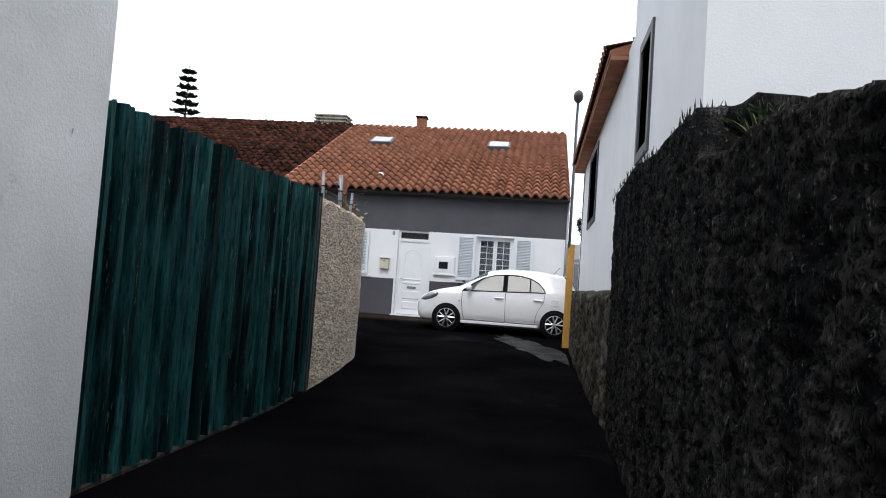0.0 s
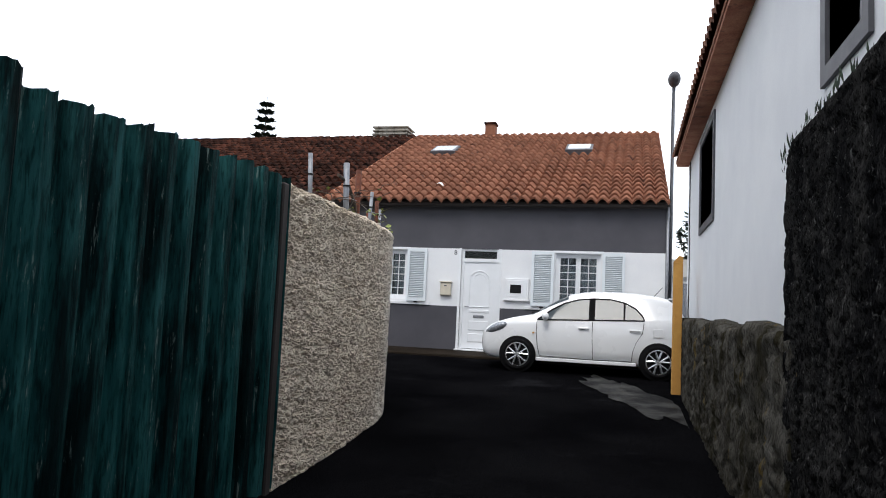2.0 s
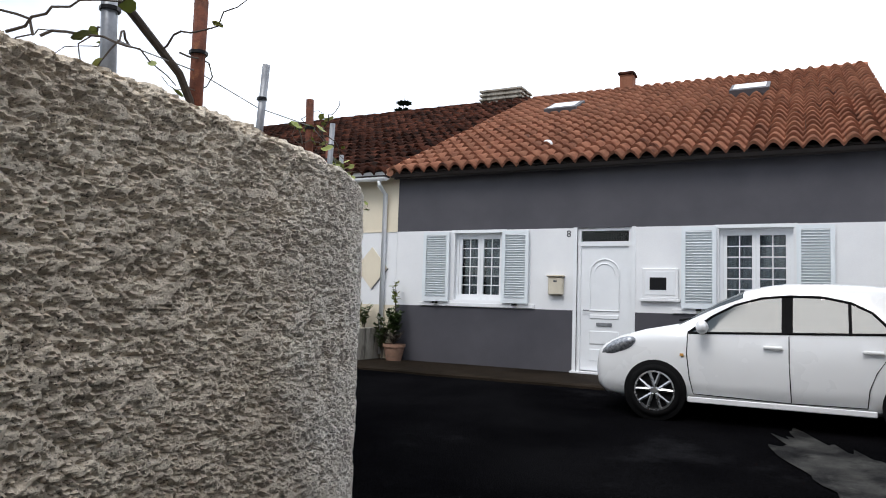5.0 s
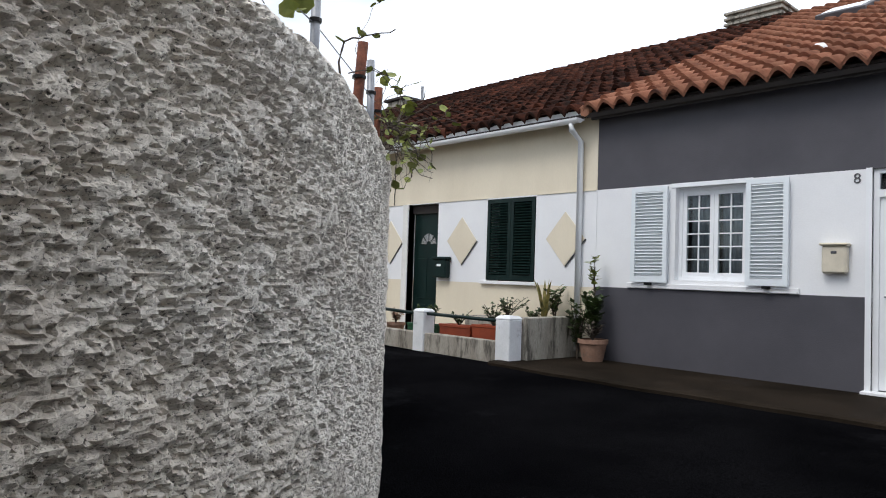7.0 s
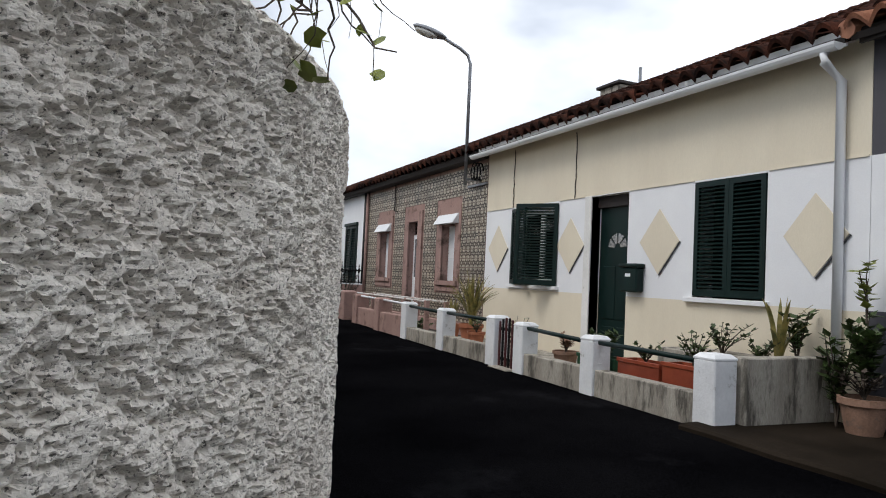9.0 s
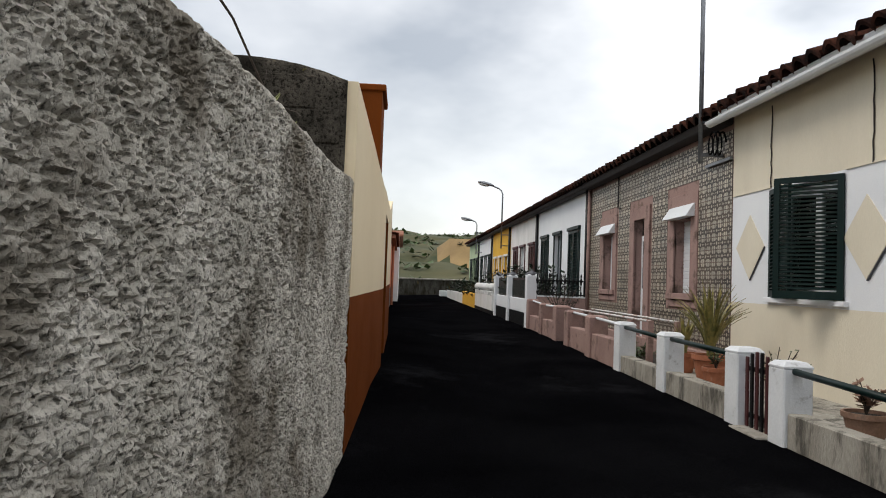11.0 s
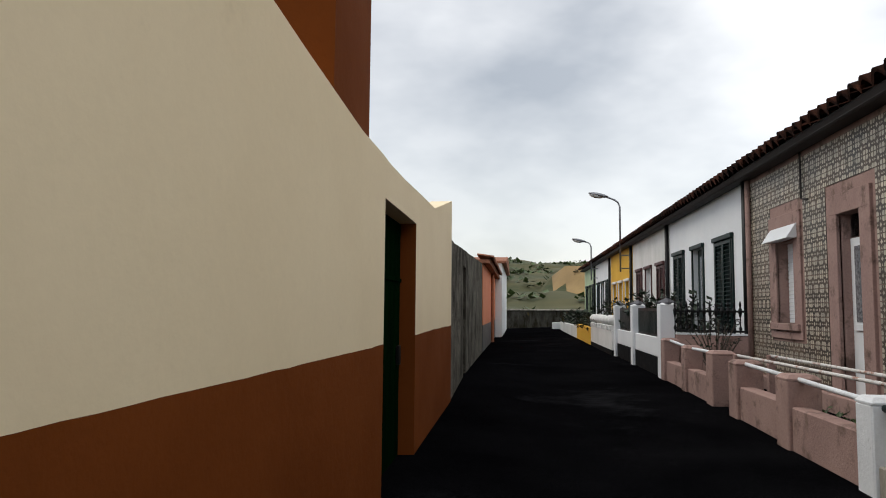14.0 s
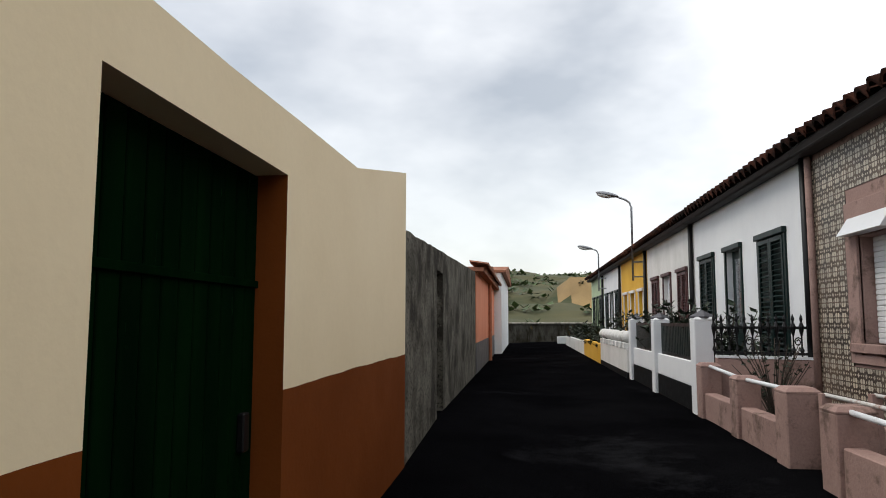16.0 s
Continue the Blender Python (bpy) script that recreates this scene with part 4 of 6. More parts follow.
plain_house(-52.2, -46.21, M_PALEGREEN, "pale green terraced house", [(-50.8, 0.9, 1.4, 3.0, "shutter"), (-49.2, 0.9, 0.8, 3.0, "door"), (-47.6, 0.9, 1.4, 3.0, "shutter")], M_GREEN_DARK)

# ---- pavement in front of the slate house ----
bm = bmesh.new()
n = 40
rows = []
for k in range(n + 1):
    x = -8.1 + (14.0 * k / n)
    e = 18.42 + 0.02 * math.sin(k * 1.7) + 0.05 * max(0, x)
    g = ground_z(x, e)
    rows.append([bm.verts.new((x, e, g - 0.1)), bm.verts.new((x, e, g + 0.035)), bm.verts.new((x, e + 0.03, g + 0.055)), bm.verts.new((x, e + 0.16, g + 0.06)), bm.verts.new((x, 20.2, 0.515))])
for a, b in zip(rows, rows[1:]):
    for k in range(4):
        bm.faces.new((a[k], b[k], b[k + 1], a[k + 1]))
bmesh.ops.recalc_face_normals(bm, faces=bm.faces[:])
struct("pavement", bm, M_SIDEWALK, "damp mossy raised pavement with a worn kerb", "pavement")


# ---- curved rendered wall ----
CURVE = [(-2.62, 8.20, 0), (-2.66, 9.2, 0), (-2.73, 10.3, 0), (-2.90, 11.5, 0), (-3.35, 12.5, 0), (-4.0, 13.24, 0), (-4.65, 13.86, 0), (-5.4, 14.47, 0), (-6.5, 14.91, 0), (-8.0, 15.13, 0), (-9.6, 15.22, 0), (-11.05, 15.27, 0)]
curve = smooth_path(CURVE, 0.0095)
# beyond x = -6.6 the wall takes the darker brown render
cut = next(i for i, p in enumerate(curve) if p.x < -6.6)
for name, line, surface, label, lift, amp, crumbs in (("wall_curved", curve[:cut + 1], M_STUCCO, "curved garden wall of rough pebbly cement render", 0.0, 0.0130, 50.0), ("wall_weathered", curve[cut:], M_STUCCO_BROWN, "darker brown stretch of the rough rendered wall", 0.07, 0.0095, 56.0)):
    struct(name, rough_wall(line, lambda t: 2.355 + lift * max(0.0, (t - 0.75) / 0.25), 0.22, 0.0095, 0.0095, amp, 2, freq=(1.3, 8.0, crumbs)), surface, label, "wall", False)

# ---- corrugated fence ----
def build_fence():
    y0, y1 = 3.92, 8.19
    f = thing("fence", (-2.65, (y0 + y1) / 2, 0.0), "weathered dark green corrugated steel fence", "fence")
    rnd = random.Random(4)
    y = y0
    k = 0
    while y < y1 - 0.02:
        w = min(0.86, y1 - y)
        lap = min(0.05, y1 - y - w)
        bm = bmesh.new()
        prev = None
        n = int(w / 0.0215)
        for i in range(n + 1):
            yy = y + (w + lap) * i / n
            ph = (yy % 0.215) / 0.215
            d = 0.042 * max(-1, min(1, 3.0 * math.sin(2 * math.pi * ph)))
            top = 2.36 + 0.03 * math.sin(k * 2.1) + 0.012 * rnd.uniform(-1, 1)
            x = -2.63 + d + 0.006 * (k % 2)
            bot = ground_z(x, yy) + 0.03
            cur = [bm.verts.new((x + 0.012 * noise.noise(Vector((yy * 2, z, k))), yy, z)) for z in (bot, 0.6, 1.2, 1.8, top)]
            if prev:
                for a in range(4):
                    bm.faces.new((prev[a], cur[a], cur[a + 1], prev[a + 1]))
            prev = cur
        bmesh.ops.solidify(bm, geom=bm.faces[:], thickness=0.003)
        part("sheet", bm, M_GREEN_FENCE, f)
        y += w
        k += 1
    for z in (0.45, 1.3, 2.1):
        part("rail", box(-2.76, -2.70, y0, y1, z, z + 0.06, 0.005), M_DARK, f)
    for yy in (4.0, 6.1, 8.12):
        part("post", box(-2.82, -2.74, yy - 0.04, yy + 0.04, 0, 2.3, 0.005), M_DARK, f)
    part("kerb", box(-2.72, -2.60, y0, y1, -0.05, 0.03, 0.01), M_LOWSTONE, f)
    part("end_post", box(-2.70, -2.60, 8.10, 8.185, 0.0, 2.34, 0.01), M_DARK, f)


build_fence()

# ---- white building beside the fence ----
h = thing("house", (-5.6, -2.0, 0), "worn white rendered building with peeling base", "house")
part("wall", pierced(-9.0, 3.90, -0.2, 5.2, -2.60, -2.9, [], (), "y"), M_WHITE_WORN, h)
part("end_wall", box(-9.0, -2.905, 3.6, 3.895, -0.2, 5.2), M_WHITE_WORN, h)
part("roof", prism([(-9.4, 5.2), (-2.35, 5.2), (-2.35, 5.32), (-5.9, 6.6), (-9.4, 5.32)], -9.2, 4.1), M_TILE_OLD, h)

# ---- dark wall, low stone wall and white house on the other side ----
rk = smooth_path([(1.02, 7.95, 0), (0.81, 7.86, 0), (0.76, 7.4, 0), (0.74, 6.6, 0), (0.72, 5.0, 0), (0.72, 3.0, 0), (0.74, 1.0, 0), (0.9, -3.0, 0), (0.95, -9.0, 0)], 0.018)
def rock_top(t):
    y = 7.95 - 16.95 * t
    return float(np.interp(y, [-9, 0.5, 1.6, 2.4, 2.75, 2.9, 3.4, 3.55, 5.0, 6.8, 7.5, 7.95], [1.8, 1.8, 1.92, 2.0, 2.02, 2.02, 2.08, 2.33, 2.40, 2.50, 2.44, 2.30])) + 0.02 * math.sin(60 * t)


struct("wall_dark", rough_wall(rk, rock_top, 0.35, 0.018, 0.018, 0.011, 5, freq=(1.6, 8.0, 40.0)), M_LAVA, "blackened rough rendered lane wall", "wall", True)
lw = smooth_path([(0.92, 15.6, 0), (0.74, 15.2, 0), (0.70, 13.0, 0), (0.72, 10.0, 0), (0.78, 7.3, 0)], 0.05)
struct("wall_low", rough_wall(lw, lambda t: 1.46 + 0.03 * math.sin(t * 25) - 0.05 * t, 0.24, 0.05, 0.05, 0.016, 7, freq=(1.6, 6.0, 17.0)), M_LOWSTONE, "low grey mossy stone plinth wall", "wall", True)


def build_house_white():
    h = thing("house", (4.0, 11.0, 0), "white rendered house with grey window frames", "house")
    part("wall", pierced(4.55, 17.2, 0, 4.45, 0.95, 1.25, [(13.04, 14.72, 2.86, 4.11), (6.88, 7.52, 2.88, 3.95)], (), "y"), M_WHITE, h)
    part("upper_wall", box(0.95, 1.25, 4.55, 8.35, 4.45, 5.9), M_WHITE, h)
    part("end_wall", box(1.25, 9.0, 4.55, 4.85, 0, 5.9), M_WHITE, h)
    part("far_wall", box(1.25, 9.0, 16.9, 17.2, 0, 4.45), M_WHITE, h)
    part("step_wall", box(1.25, 9.0, 8.05, 8.35, 4.45, 5.9), M_WHITE, h)
    # added dark room shell, so the windows look unlit inside
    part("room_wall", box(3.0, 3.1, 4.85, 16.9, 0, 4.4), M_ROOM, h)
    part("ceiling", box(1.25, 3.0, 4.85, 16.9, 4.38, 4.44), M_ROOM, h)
    for y0, y1, z0, z1 in ((13.04, 14.72, 2.86, 4.11), (6.88, 7.52, 2.88, 3.95)):
        bm = bmesh.new()
        t = 0.10
        for q in ((y0 - t, y1 + t, z0 - t, z0), (y0 - t, y1 + t, z1, z1 + t), (y0 - t, y0, z0, z1), (y1, y1 + t, z0, z1)):
            box(0.925, 1.10, q[0], q[1], q[2], q[3], 0, bm)
        w = part("window", bm, M_GREYPAINT, h, "grey painted stone window surround")
        mid = (y0 + y1) / 2
        s = bmesh.new()
        for a, b in ((y0, mid), (mid, y1)):
            for q in ((a, b, z0, z0 + 0.06), (a, b, z1 - 0.06, z1), (a, a + 0.05, z0 + 0.06, z1 - 0.06), (b - 0.05, b, z0 + 0.06, z1 - 0.06), (a + 0.05, b - 0.05, (z0 + z1) / 2 - 0.02, (z0 + z1) / 2 + 0.02)):
                box(1.12, 1.17, q[0], q[1], q[2], q[3], 0, s)
        part("sash", s, M_GREYPAINT, w)
        p = part("pane", box(1.14, 1.145, y0, y1, z0, z1), M_GLASS, w)
        p.visible_shadow = False
    # low roof over the far half
    bm = bmesh.new()
    a = [bm.verts.new((x, y, z)) for y in (8.9, 17.3) for x, z in ((0.72, 4.40), (0.72, 4.46), (5.0, 6.0), (9.3, 4.5))]
    bmesh.ops.convex_hull(bm, input=a)
    roof = part("roof", bm, M_TILE, h, "red tile roof with open eaves")
    me = tile_mesh("tile", 0.22, 0.46, 0.055, M_TILE)
    ang = math.atan2(1.5, 4.38)
    for r in range(7):
        for k in range(38):
            ob = new("tile", me)
            ob.parent = roof
            ob.matrix_basis = Matrix.Translation((0.68 + r * 0.38 * math.cos(ang), 17.32 - k * 0.22, 4.47 + r * 0.38 * math.sin(ang))) @ Matrix(((0, math.cos(ang), -math.sin(ang), 0), (-1, 0, 0, 0), (0, math.sin(ang), math.cos(ang), 0), (0, 0, 0, 1)))
    part("eave_board", box(0.73, 0.95, 8.9, 17.25, 4.34, 4.395), M_TILE, h)
    bm = bmesh.new()
    a = [bm.verts.new((x, y, z)) for y in (4.3, 8.5) for x, z in ((0.72, 5.88), (0.72, 5.98), (5.0, 7.6), (9.3, 5.9))]
    bmesh.ops.convex_hull(bm, input=a)
    part("upper_roof", bm, M_TILE, h)
    part("cable", tube([(0.93, 16.6, 4.3), (0.93, 16.62, 3.2), (0.93, 16.5, 2.4), (0.93, 16.55, 1.5)], 0.010, 6), M_DARK, h)


build_house_white()

# ---- russet and cream wall ----
def build_wall_cream():
    y0, y1 = 15.0, 15.25
    w = thing("boundary_wall", (-15.6, 15.1, 0), "cream wall with russet base and swept top", "wall")
    dx0, dx1, dz = -15.80, -14.47, 2.465
    n = 60
    def top(x):
        return float(np.interp(-x, [11.05, 12.1, 13.0, 13.9, 14.6, 15.2, 16.0, 17.05, 18.8], [3.15, 2.99, 2.86, 2.745, 2.71, 2.715, 2.74, 2.765, 3.10]))
    xs = sorted({dx0, dx1, *[-18.80 + 7.725 * k / n for k in range(n + 1)], -17.05})
    bm = bmesh.new()
    cache = {}
    def v(x, y, z):
        k = (round(x, 4), y, round(z, 4))
        if k not in cache:
            cache[k] = bm.verts.new((x, y, z))
        return cache[k]
    for a, b in zip(xs, xs[1:]):
        gate = a >= dx0 - 1e-6 and b <= dx1 + 1e-6
        levels = [(dz, None)] if gate else [(-0.1, 1.565), (1.565, dz), (dz, None)]
        for lo, hi in levels:
            za, zb = (hi, hi) if hi else (top(a), top(b))
            slot = 1 if lo < 1 else 0
            for q in ((v(a, y1, lo), v(a, y1, za), v(b, y1, zb), v(b, y1, lo)), (v(a, y0, lo), v(b, y0, lo), v(b, y0, zb), v(a, y0, za))):
                bm.faces.new(q).material_index = slot
            if hi is None:
                bm.faces.new((v(a, y0, za), v(b, y0, zb), v(b, y1, zb), v(a, y1, za)))
            if gate:
                bm.faces.new((v(a, y0, lo), v(a, y1, lo), v(b, y1, lo), v(b, y0, lo)))
    for x in (xs[0], xs[-1], dx0, dx1):
        for lo, hi, slot in ((-0.1, 1.565, 1), (1.565, dz, 1 if x in (dx0, dx1) else 0)) + (((dz, top(x), 0),) if x in (xs[0], xs[-1]) else ()):
            bm.faces.new((v(x, y0, lo), v(x, y0, hi), v(x, y1, hi), v(x, y1, lo))).material_index = slot
    bmesh.ops.recalc_face_normals(bm, faces=bm.faces[:])
    for p in bm.verts:
        if 1.5 < p.co.z < 1.6:
            p.co.z += 0.045 * min(1.0, (-11.05 - p.co.x) / 6.0) - 0.025 + 0.006 * noise.noise(p.co * 4)
        p.co.y += float(np.interp(-p.co.x, [11.05, 12.5, 14.4, 18.8], [0.03, 0.11, 0.195, 0.20]))
    part("wall", bm, [M_CREAM2, M_BROWN], w)
    g = thing("gate", ((dx0 + dx1) / 2, 15.28, 0.2), "closed dark green boarded gate in the wall", "gate")
    nb = 12
    gz = 0.52
    for k in range(nb):
        a = dx0 + (dx1 - dx0) * k / nb
        part("board", box(a + 0.004, a + (dx1 - dx0) / nb - 0.004, 15.28, 15.32, gz + 0.05, dz - 0.005, 0.004), M_GREEN_GATE, g)
    part("rail", box(dx0, dx1, 15.32, 15.332, 1.99, 2.02, 0.003), M_GREEN_GATE, g)
    part("frame", box(dx0, dx1, 15.235, 15.275, gz, dz), M_GREEN_DARK, g)
    part("latch", box(dx0 + 0.10, dx0 + 0.16, 15.32, 15.35, 1.35, 1.50, 0.006), M_BLACK, g)
    struct("threshold", box(dx0, dx1, 15.2, 15.50, 0.0, 0.62, 0.02), M_CONCRETE_OLD, "concrete gate threshold", "threshold")
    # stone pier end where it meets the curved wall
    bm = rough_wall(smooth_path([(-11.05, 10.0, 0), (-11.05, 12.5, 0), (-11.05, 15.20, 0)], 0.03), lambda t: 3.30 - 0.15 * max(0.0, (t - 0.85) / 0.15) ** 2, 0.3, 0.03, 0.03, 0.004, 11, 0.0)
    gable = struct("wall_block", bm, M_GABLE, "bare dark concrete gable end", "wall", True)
    me = mesh_of(box(-0.03, 0.0, -0.196, 0.196, -0.122, 0.122, 0.006), "block", M_GABLE)
    rnd = random.Random(12)
    for r in range(4):
        for k in range(9):
            ob = new("block", me)
            ob.parent = gable
            ob.location = (-11.036 + rnd.uniform(0, 0.008), 14.96 - 0.40 * k - 0.2 * (r % 2), 2.28 + 0.255 * r)
    part("chimney_shaft", box(-14.28, -13.46, 15.02, 15.375, 2.5, 3.71), M_BROWN, w, "russet painted chimney")
    part("chimney_cap", box(-14.32, -13.42, 14.98, 15.415, 3.71, 3.78, 0.012), M_BROWN, w)
    part("chimney_base", box(-20.0, -11.5, 13.0, 14.5, 0, 2.6), M_CREAM2, w)


build_wall_cream()

# ---- farther walls and houses on that side ----
bm = pierced(-31.5, -18.81, -0.1, 2.72, 15.18, 14.9, [(-22.3, -21.5, 0.2, 2.48)])
bmesh.ops.subdivide_edges(bm, edges=[e for e in bm.edges if abs(e.verts[0].co.x - e.verts[1].co.x) > 2], cuts=24, use_grid_fill=True)
for p in bm.verts:
    u = (p.co.x + 31.5) / 12.69
    if p.co.z > 2.6:
        p.co.z += 0.42 - 0.52 * u + 0.02 * noise.noise(p.co * 3)
    p.co.y += 0.26 * u
struct("wall_grey", bm, M_GREYBLOCK, "bare grey concrete wall with a blocked doorway", "wall")
struct("wall_infill", box(-22.35, -21.45, 15.10, 15.22, 0, 2.48), M_GREYBLOCK, "blocked doorway of rough concrete", "wall")
h = thing("house", (-36, 12.5, 0), "coral house with grey base and tiled roof", "house")
part("wall", pierced(-43.0, -31.52, 0, 3.15, 15.20, 11.0, [], [(0, 1.3, 1)]), [M_CORAL, M_GREYPAINT], h)
coral_roof = part("roof", prism([(-43.2, 3.15), (-31.4, 3.15), (-31.4, 3.25), (-37, 3.7), (-43.2, 3.25)], 10.6, 15.4), M_TILE, h)
me = tile_mesh("tile", 0.3, 0.5, 0.07, M_TILE)
for k in range(38):
    ob = new("tile", me)
    ob.parent = coral_roof
    ob.matrix_basis = Matrix.Translation((-31.4 - 0.3 * (k + 1), 15.5, 3.26)) @ pose(0, 0, 0, 15, 0, 180) @ Matrix.Translation((-0.3, 0, 0))
part("downpipe", tube([(-38, 15.26, 0.4), (-38, 15.26, 3.15)], 0.06, 8), M_TERRA, h)
h = thing("house", (-49, 12.5, 0), "white house with rounded gable end", "house")
part("wall", pierced(-56.0, -43.02, 0, 3.9, 15.5, 11.0, []), M_WHITE, h)
part("roof", prism([(-56.2, 3.9), (-42.9, 3.9), (-42.9, 4.0), (-49, 4.6), (-56.2, 4.0)], 10.6, 15.7), M_TILE, h)

# ---- street end wall and hillside ----
struct("wall_end", pierced(14.0, 24.0, -0.2, 1.68, -58.0, -58.5, [], (), "y"), M_LOWSTONE, "dark stone wall closing the street", "wall")
part("coping", box(-58.6, -57.9, 14, 24, 1.68, 1.80, 0.03), M_CONCRETE_OLD, bpy.data.objects["wall_end"])


def hill_z(x, y):
    t = max(0.0, min(1.0, (-x - 112) / 120))
    step = 0.5 * t + 0.5 * (math.floor(t * 6) + min(1, (t * 6 % 1) * 2.5)) / 6 if t < 1 else 1
    return 17.5 * step + 4.0 * noise.noise(Vector((x, y, 0)) * 0.02) * t + 1.6 * noise.noise(Vector((x, y, 3)) * 0.11) + 0.8 * noise.noise(Vector((x, y, 8)) * 0.3) - 0.5


def cliff_z(x, y):
    """The quarried face that stands out of the slope."""
    edge = 21.5 + 2.5 * noise.noise(Vector((y * 0.15, x * 0.1, 5)))
    side = max(0.0, min(1.0, (y - edge) / 2.5))
    return 10.2 * max(0.0, min(1.0, (-x - 143 + 2.0 * noise.noise(Vector((x, y, 2)) * 0.2)) / 7.0)) * side


def build_hill():
    bm = bmesh.new()
    xs = [-110 - 2.2 * i for i in range(99)]
    ys = [-150 + 2.4 * j for j in range(147)]
    vs = [[bm.verts.new((x, y, max(hill_z(x, y), cliff_z(x, y)))) for y in ys] for x in xs]
    for i in range(len(xs) - 1):
        for j in range(len(ys) - 1):
            f = bm.faces.new((vs[i][j], vs[i][j + 1], vs[i + 1][j + 1], vs[i + 1][j]))
            c = f.calc_center_median()
            f.material_index = 1 if c.x > -160 and cliff_z(c.x, c.y) > hill_z(c.x, c.y) + 0.3 + noise.noise(c * 0.3) else 0
            f.smooth = True
    tagged(part("hill", bm, [M_GRASS, M_CLIFF]), "terraced grassy hillside with an ochre cliff", "hill", kind="structure")


build_hill()
# plain walls behind the start of the walk
struct("wall_behind", box(-9, 9, -9.4, -9.0, -0.2, 4.0), M_WHITE_WORN, "plain white wall closing the lane", "wall")
struct("wall_right_end", box(6.0, 6.3, 17.2, 34, 0, 4.0), M_WHITE_WORN, "plain white wall beyond the parked car", "wall")


# ---- parked car ----
def build_car():
    L, gz = 1.02, 0.40
    ox, cy = -2.79, 17.36
    car = thing("car", (ox + 1.9, cy, gz), "white compact hatchback parked beside the pavement", "car")
    st = [  # along, bottom, top, half width, half width of the roof
        (0.00, 0.36, 0.60, 0.50, 0.40), (0.05, 0.28, 0.70, 0.64, 0.52), (0.15, 0.22, 0.79, 0.73, 0.62), (0.32, 0.20, 0.87, 0.78, 0.68), (0.60, 0.20, 0.955, 0.805, 0.70),
        (0.95, 0.20, 1.03, 0.82, 0.66), (1.10, 0.20, 1.13, 0.825, 0.62), (1.35, 0.20, 1.29, 0.828, 0.59), (1.62, 0.20, 1.425, 0.83, 0.57), (1.85, 0.20, 1.475, 0.83, 0.565), (2.00, 0.20, 1.495, 0.83, 0.565),
        (2.08, 0.20, 1.50, 0.83, 0.565), (2.40, 0.20, 1.505, 0.83, 0.56), (2.72, 0.20, 1.495, 0.828, 0.555), (2.76, 0.20, 1.493, 0.828, 0.555), (3.02, 0.21, 1.465, 0.82, 0.545), (3.15, 0.22, 1.445, 0.815, 0.54), (3.35, 0.24, 1.40, 0.80, 0.52),
        (3.50, 0.26, 1.30, 0.785, 0.53), (3.60, 0.28, 1.10, 0.77, 0.60), (3.70, 0.30, 0.92, 0.75, 0.62), (3.77, 0.34, 0.70, 0.68, 0.58)]
    def section(x):
        zb, zt, w, wt = (float(np.interp(x, [q[0] for q in st], [q[i] for q in st])) for i in (1, 2, 3, 4))
        belt = min(zt - 0.02, 0.93 + 0.035 * (x - 1) if x < 3.4 else 1.0)
        wtop = min(belt + (zt - belt) * 0.80, zt - 0.004)
        return zb, zt, w, wt, belt, wtop

    def flank(x, z):
        """Half width of the glasshouse at a height."""
        zb, zt, w, wt, belt, wtop = section(x)
        t = max(0.0, min(1.0, (z - belt) / max(0.01, wtop - belt)))
        return w * 0.955 + (wt - w * 0.955) * 0.82 * t

    # outline of the side glass: arched above, rising belt below
    arch = [(1.06, 0.935), (1.30, 1.12), (1.52, 1.245), (1.78, 1.325), (2.05, 1.352), (2.36, 1.345), (2.60, 1.295), (2.78, 1.20), (2.89, 1.08), (2.93, 1.00)]

    def glazed(x, z):
        return 1.06 < x < 2.93 and z < float(np.interp(x, [p[0] for p in arch], [p[1] for p in arch])) and not (1.97 < x < 2.07 or 2.57 < x < 2.60)

    bodyv = bmesh.new()
    grid, seg = [], 12
    f = lambda a, b, t: a + (b - a) * t
    stations = sorted({q[0] for q in st} | {round(1.04 + 0.015 * i, 3) for i in range(128)})
    for x in stations:
        zb, zt, w, wt, belt, wtop = section(x)
        half = [(0, zb), (w * 0.86, zb), (w * 0.955, zb + 0.05), (w * 0.985, f(zb, belt, 0.30)), (w, f(zb, belt, 0.58)), (w * 0.985, f(zb, belt, 0.86))]
        half += [(f(w * 0.955, f(w * 0.955, wt, 0.82), i / seg), f(belt, wtop, i / seg)) for i in range(seg + 1)]
        half += [(wt * 0.98, f(wtop, zt, 0.55)), (wt * 0.75, f(wtop, zt, 0.9)), (0, zt)]
        grid.append([bodyv.verts.new((ox + x * L, cy - y * L, gz + z * L)) for y, z in half] + [bodyv.verts.new((ox + x * L, cy + y * L, gz + z * L)) for y, z in half[-2:0:-1]])
    k = len(grid[0])
    nh = len(half)
    for i in range(len(grid) - 1):
        xm = (stations[i] + stations[i + 1]) / 2
        zb, zt, w, wt, belt, wtop = section(xm)
        for j in range(k):
            face = bodyv.faces.new((grid[i][j], grid[i + 1][j], grid[i + 1][(j + 1) % k], grid[i][(j + 1) % k]))
            jj = j if j < nh - 1 else k - 1 - j
            side = 6 <= jj < 6 + seg and glazed(xm, f(belt, wtop, (jj - 5.5) / seg))
            pillar = 6 <= jj < 6 + seg and 1.95 < xm < 2.62 and f(belt, wtop, (jj - 5.5) / seg) < float(np.interp(xm, [p[0] for p in arch], [p[1] for p in arch]))
            screen = jj >= 6 + seg and 0.95 < xm < 1.60 or jj >= 7 + seg and 3.36 < xm < 3.58
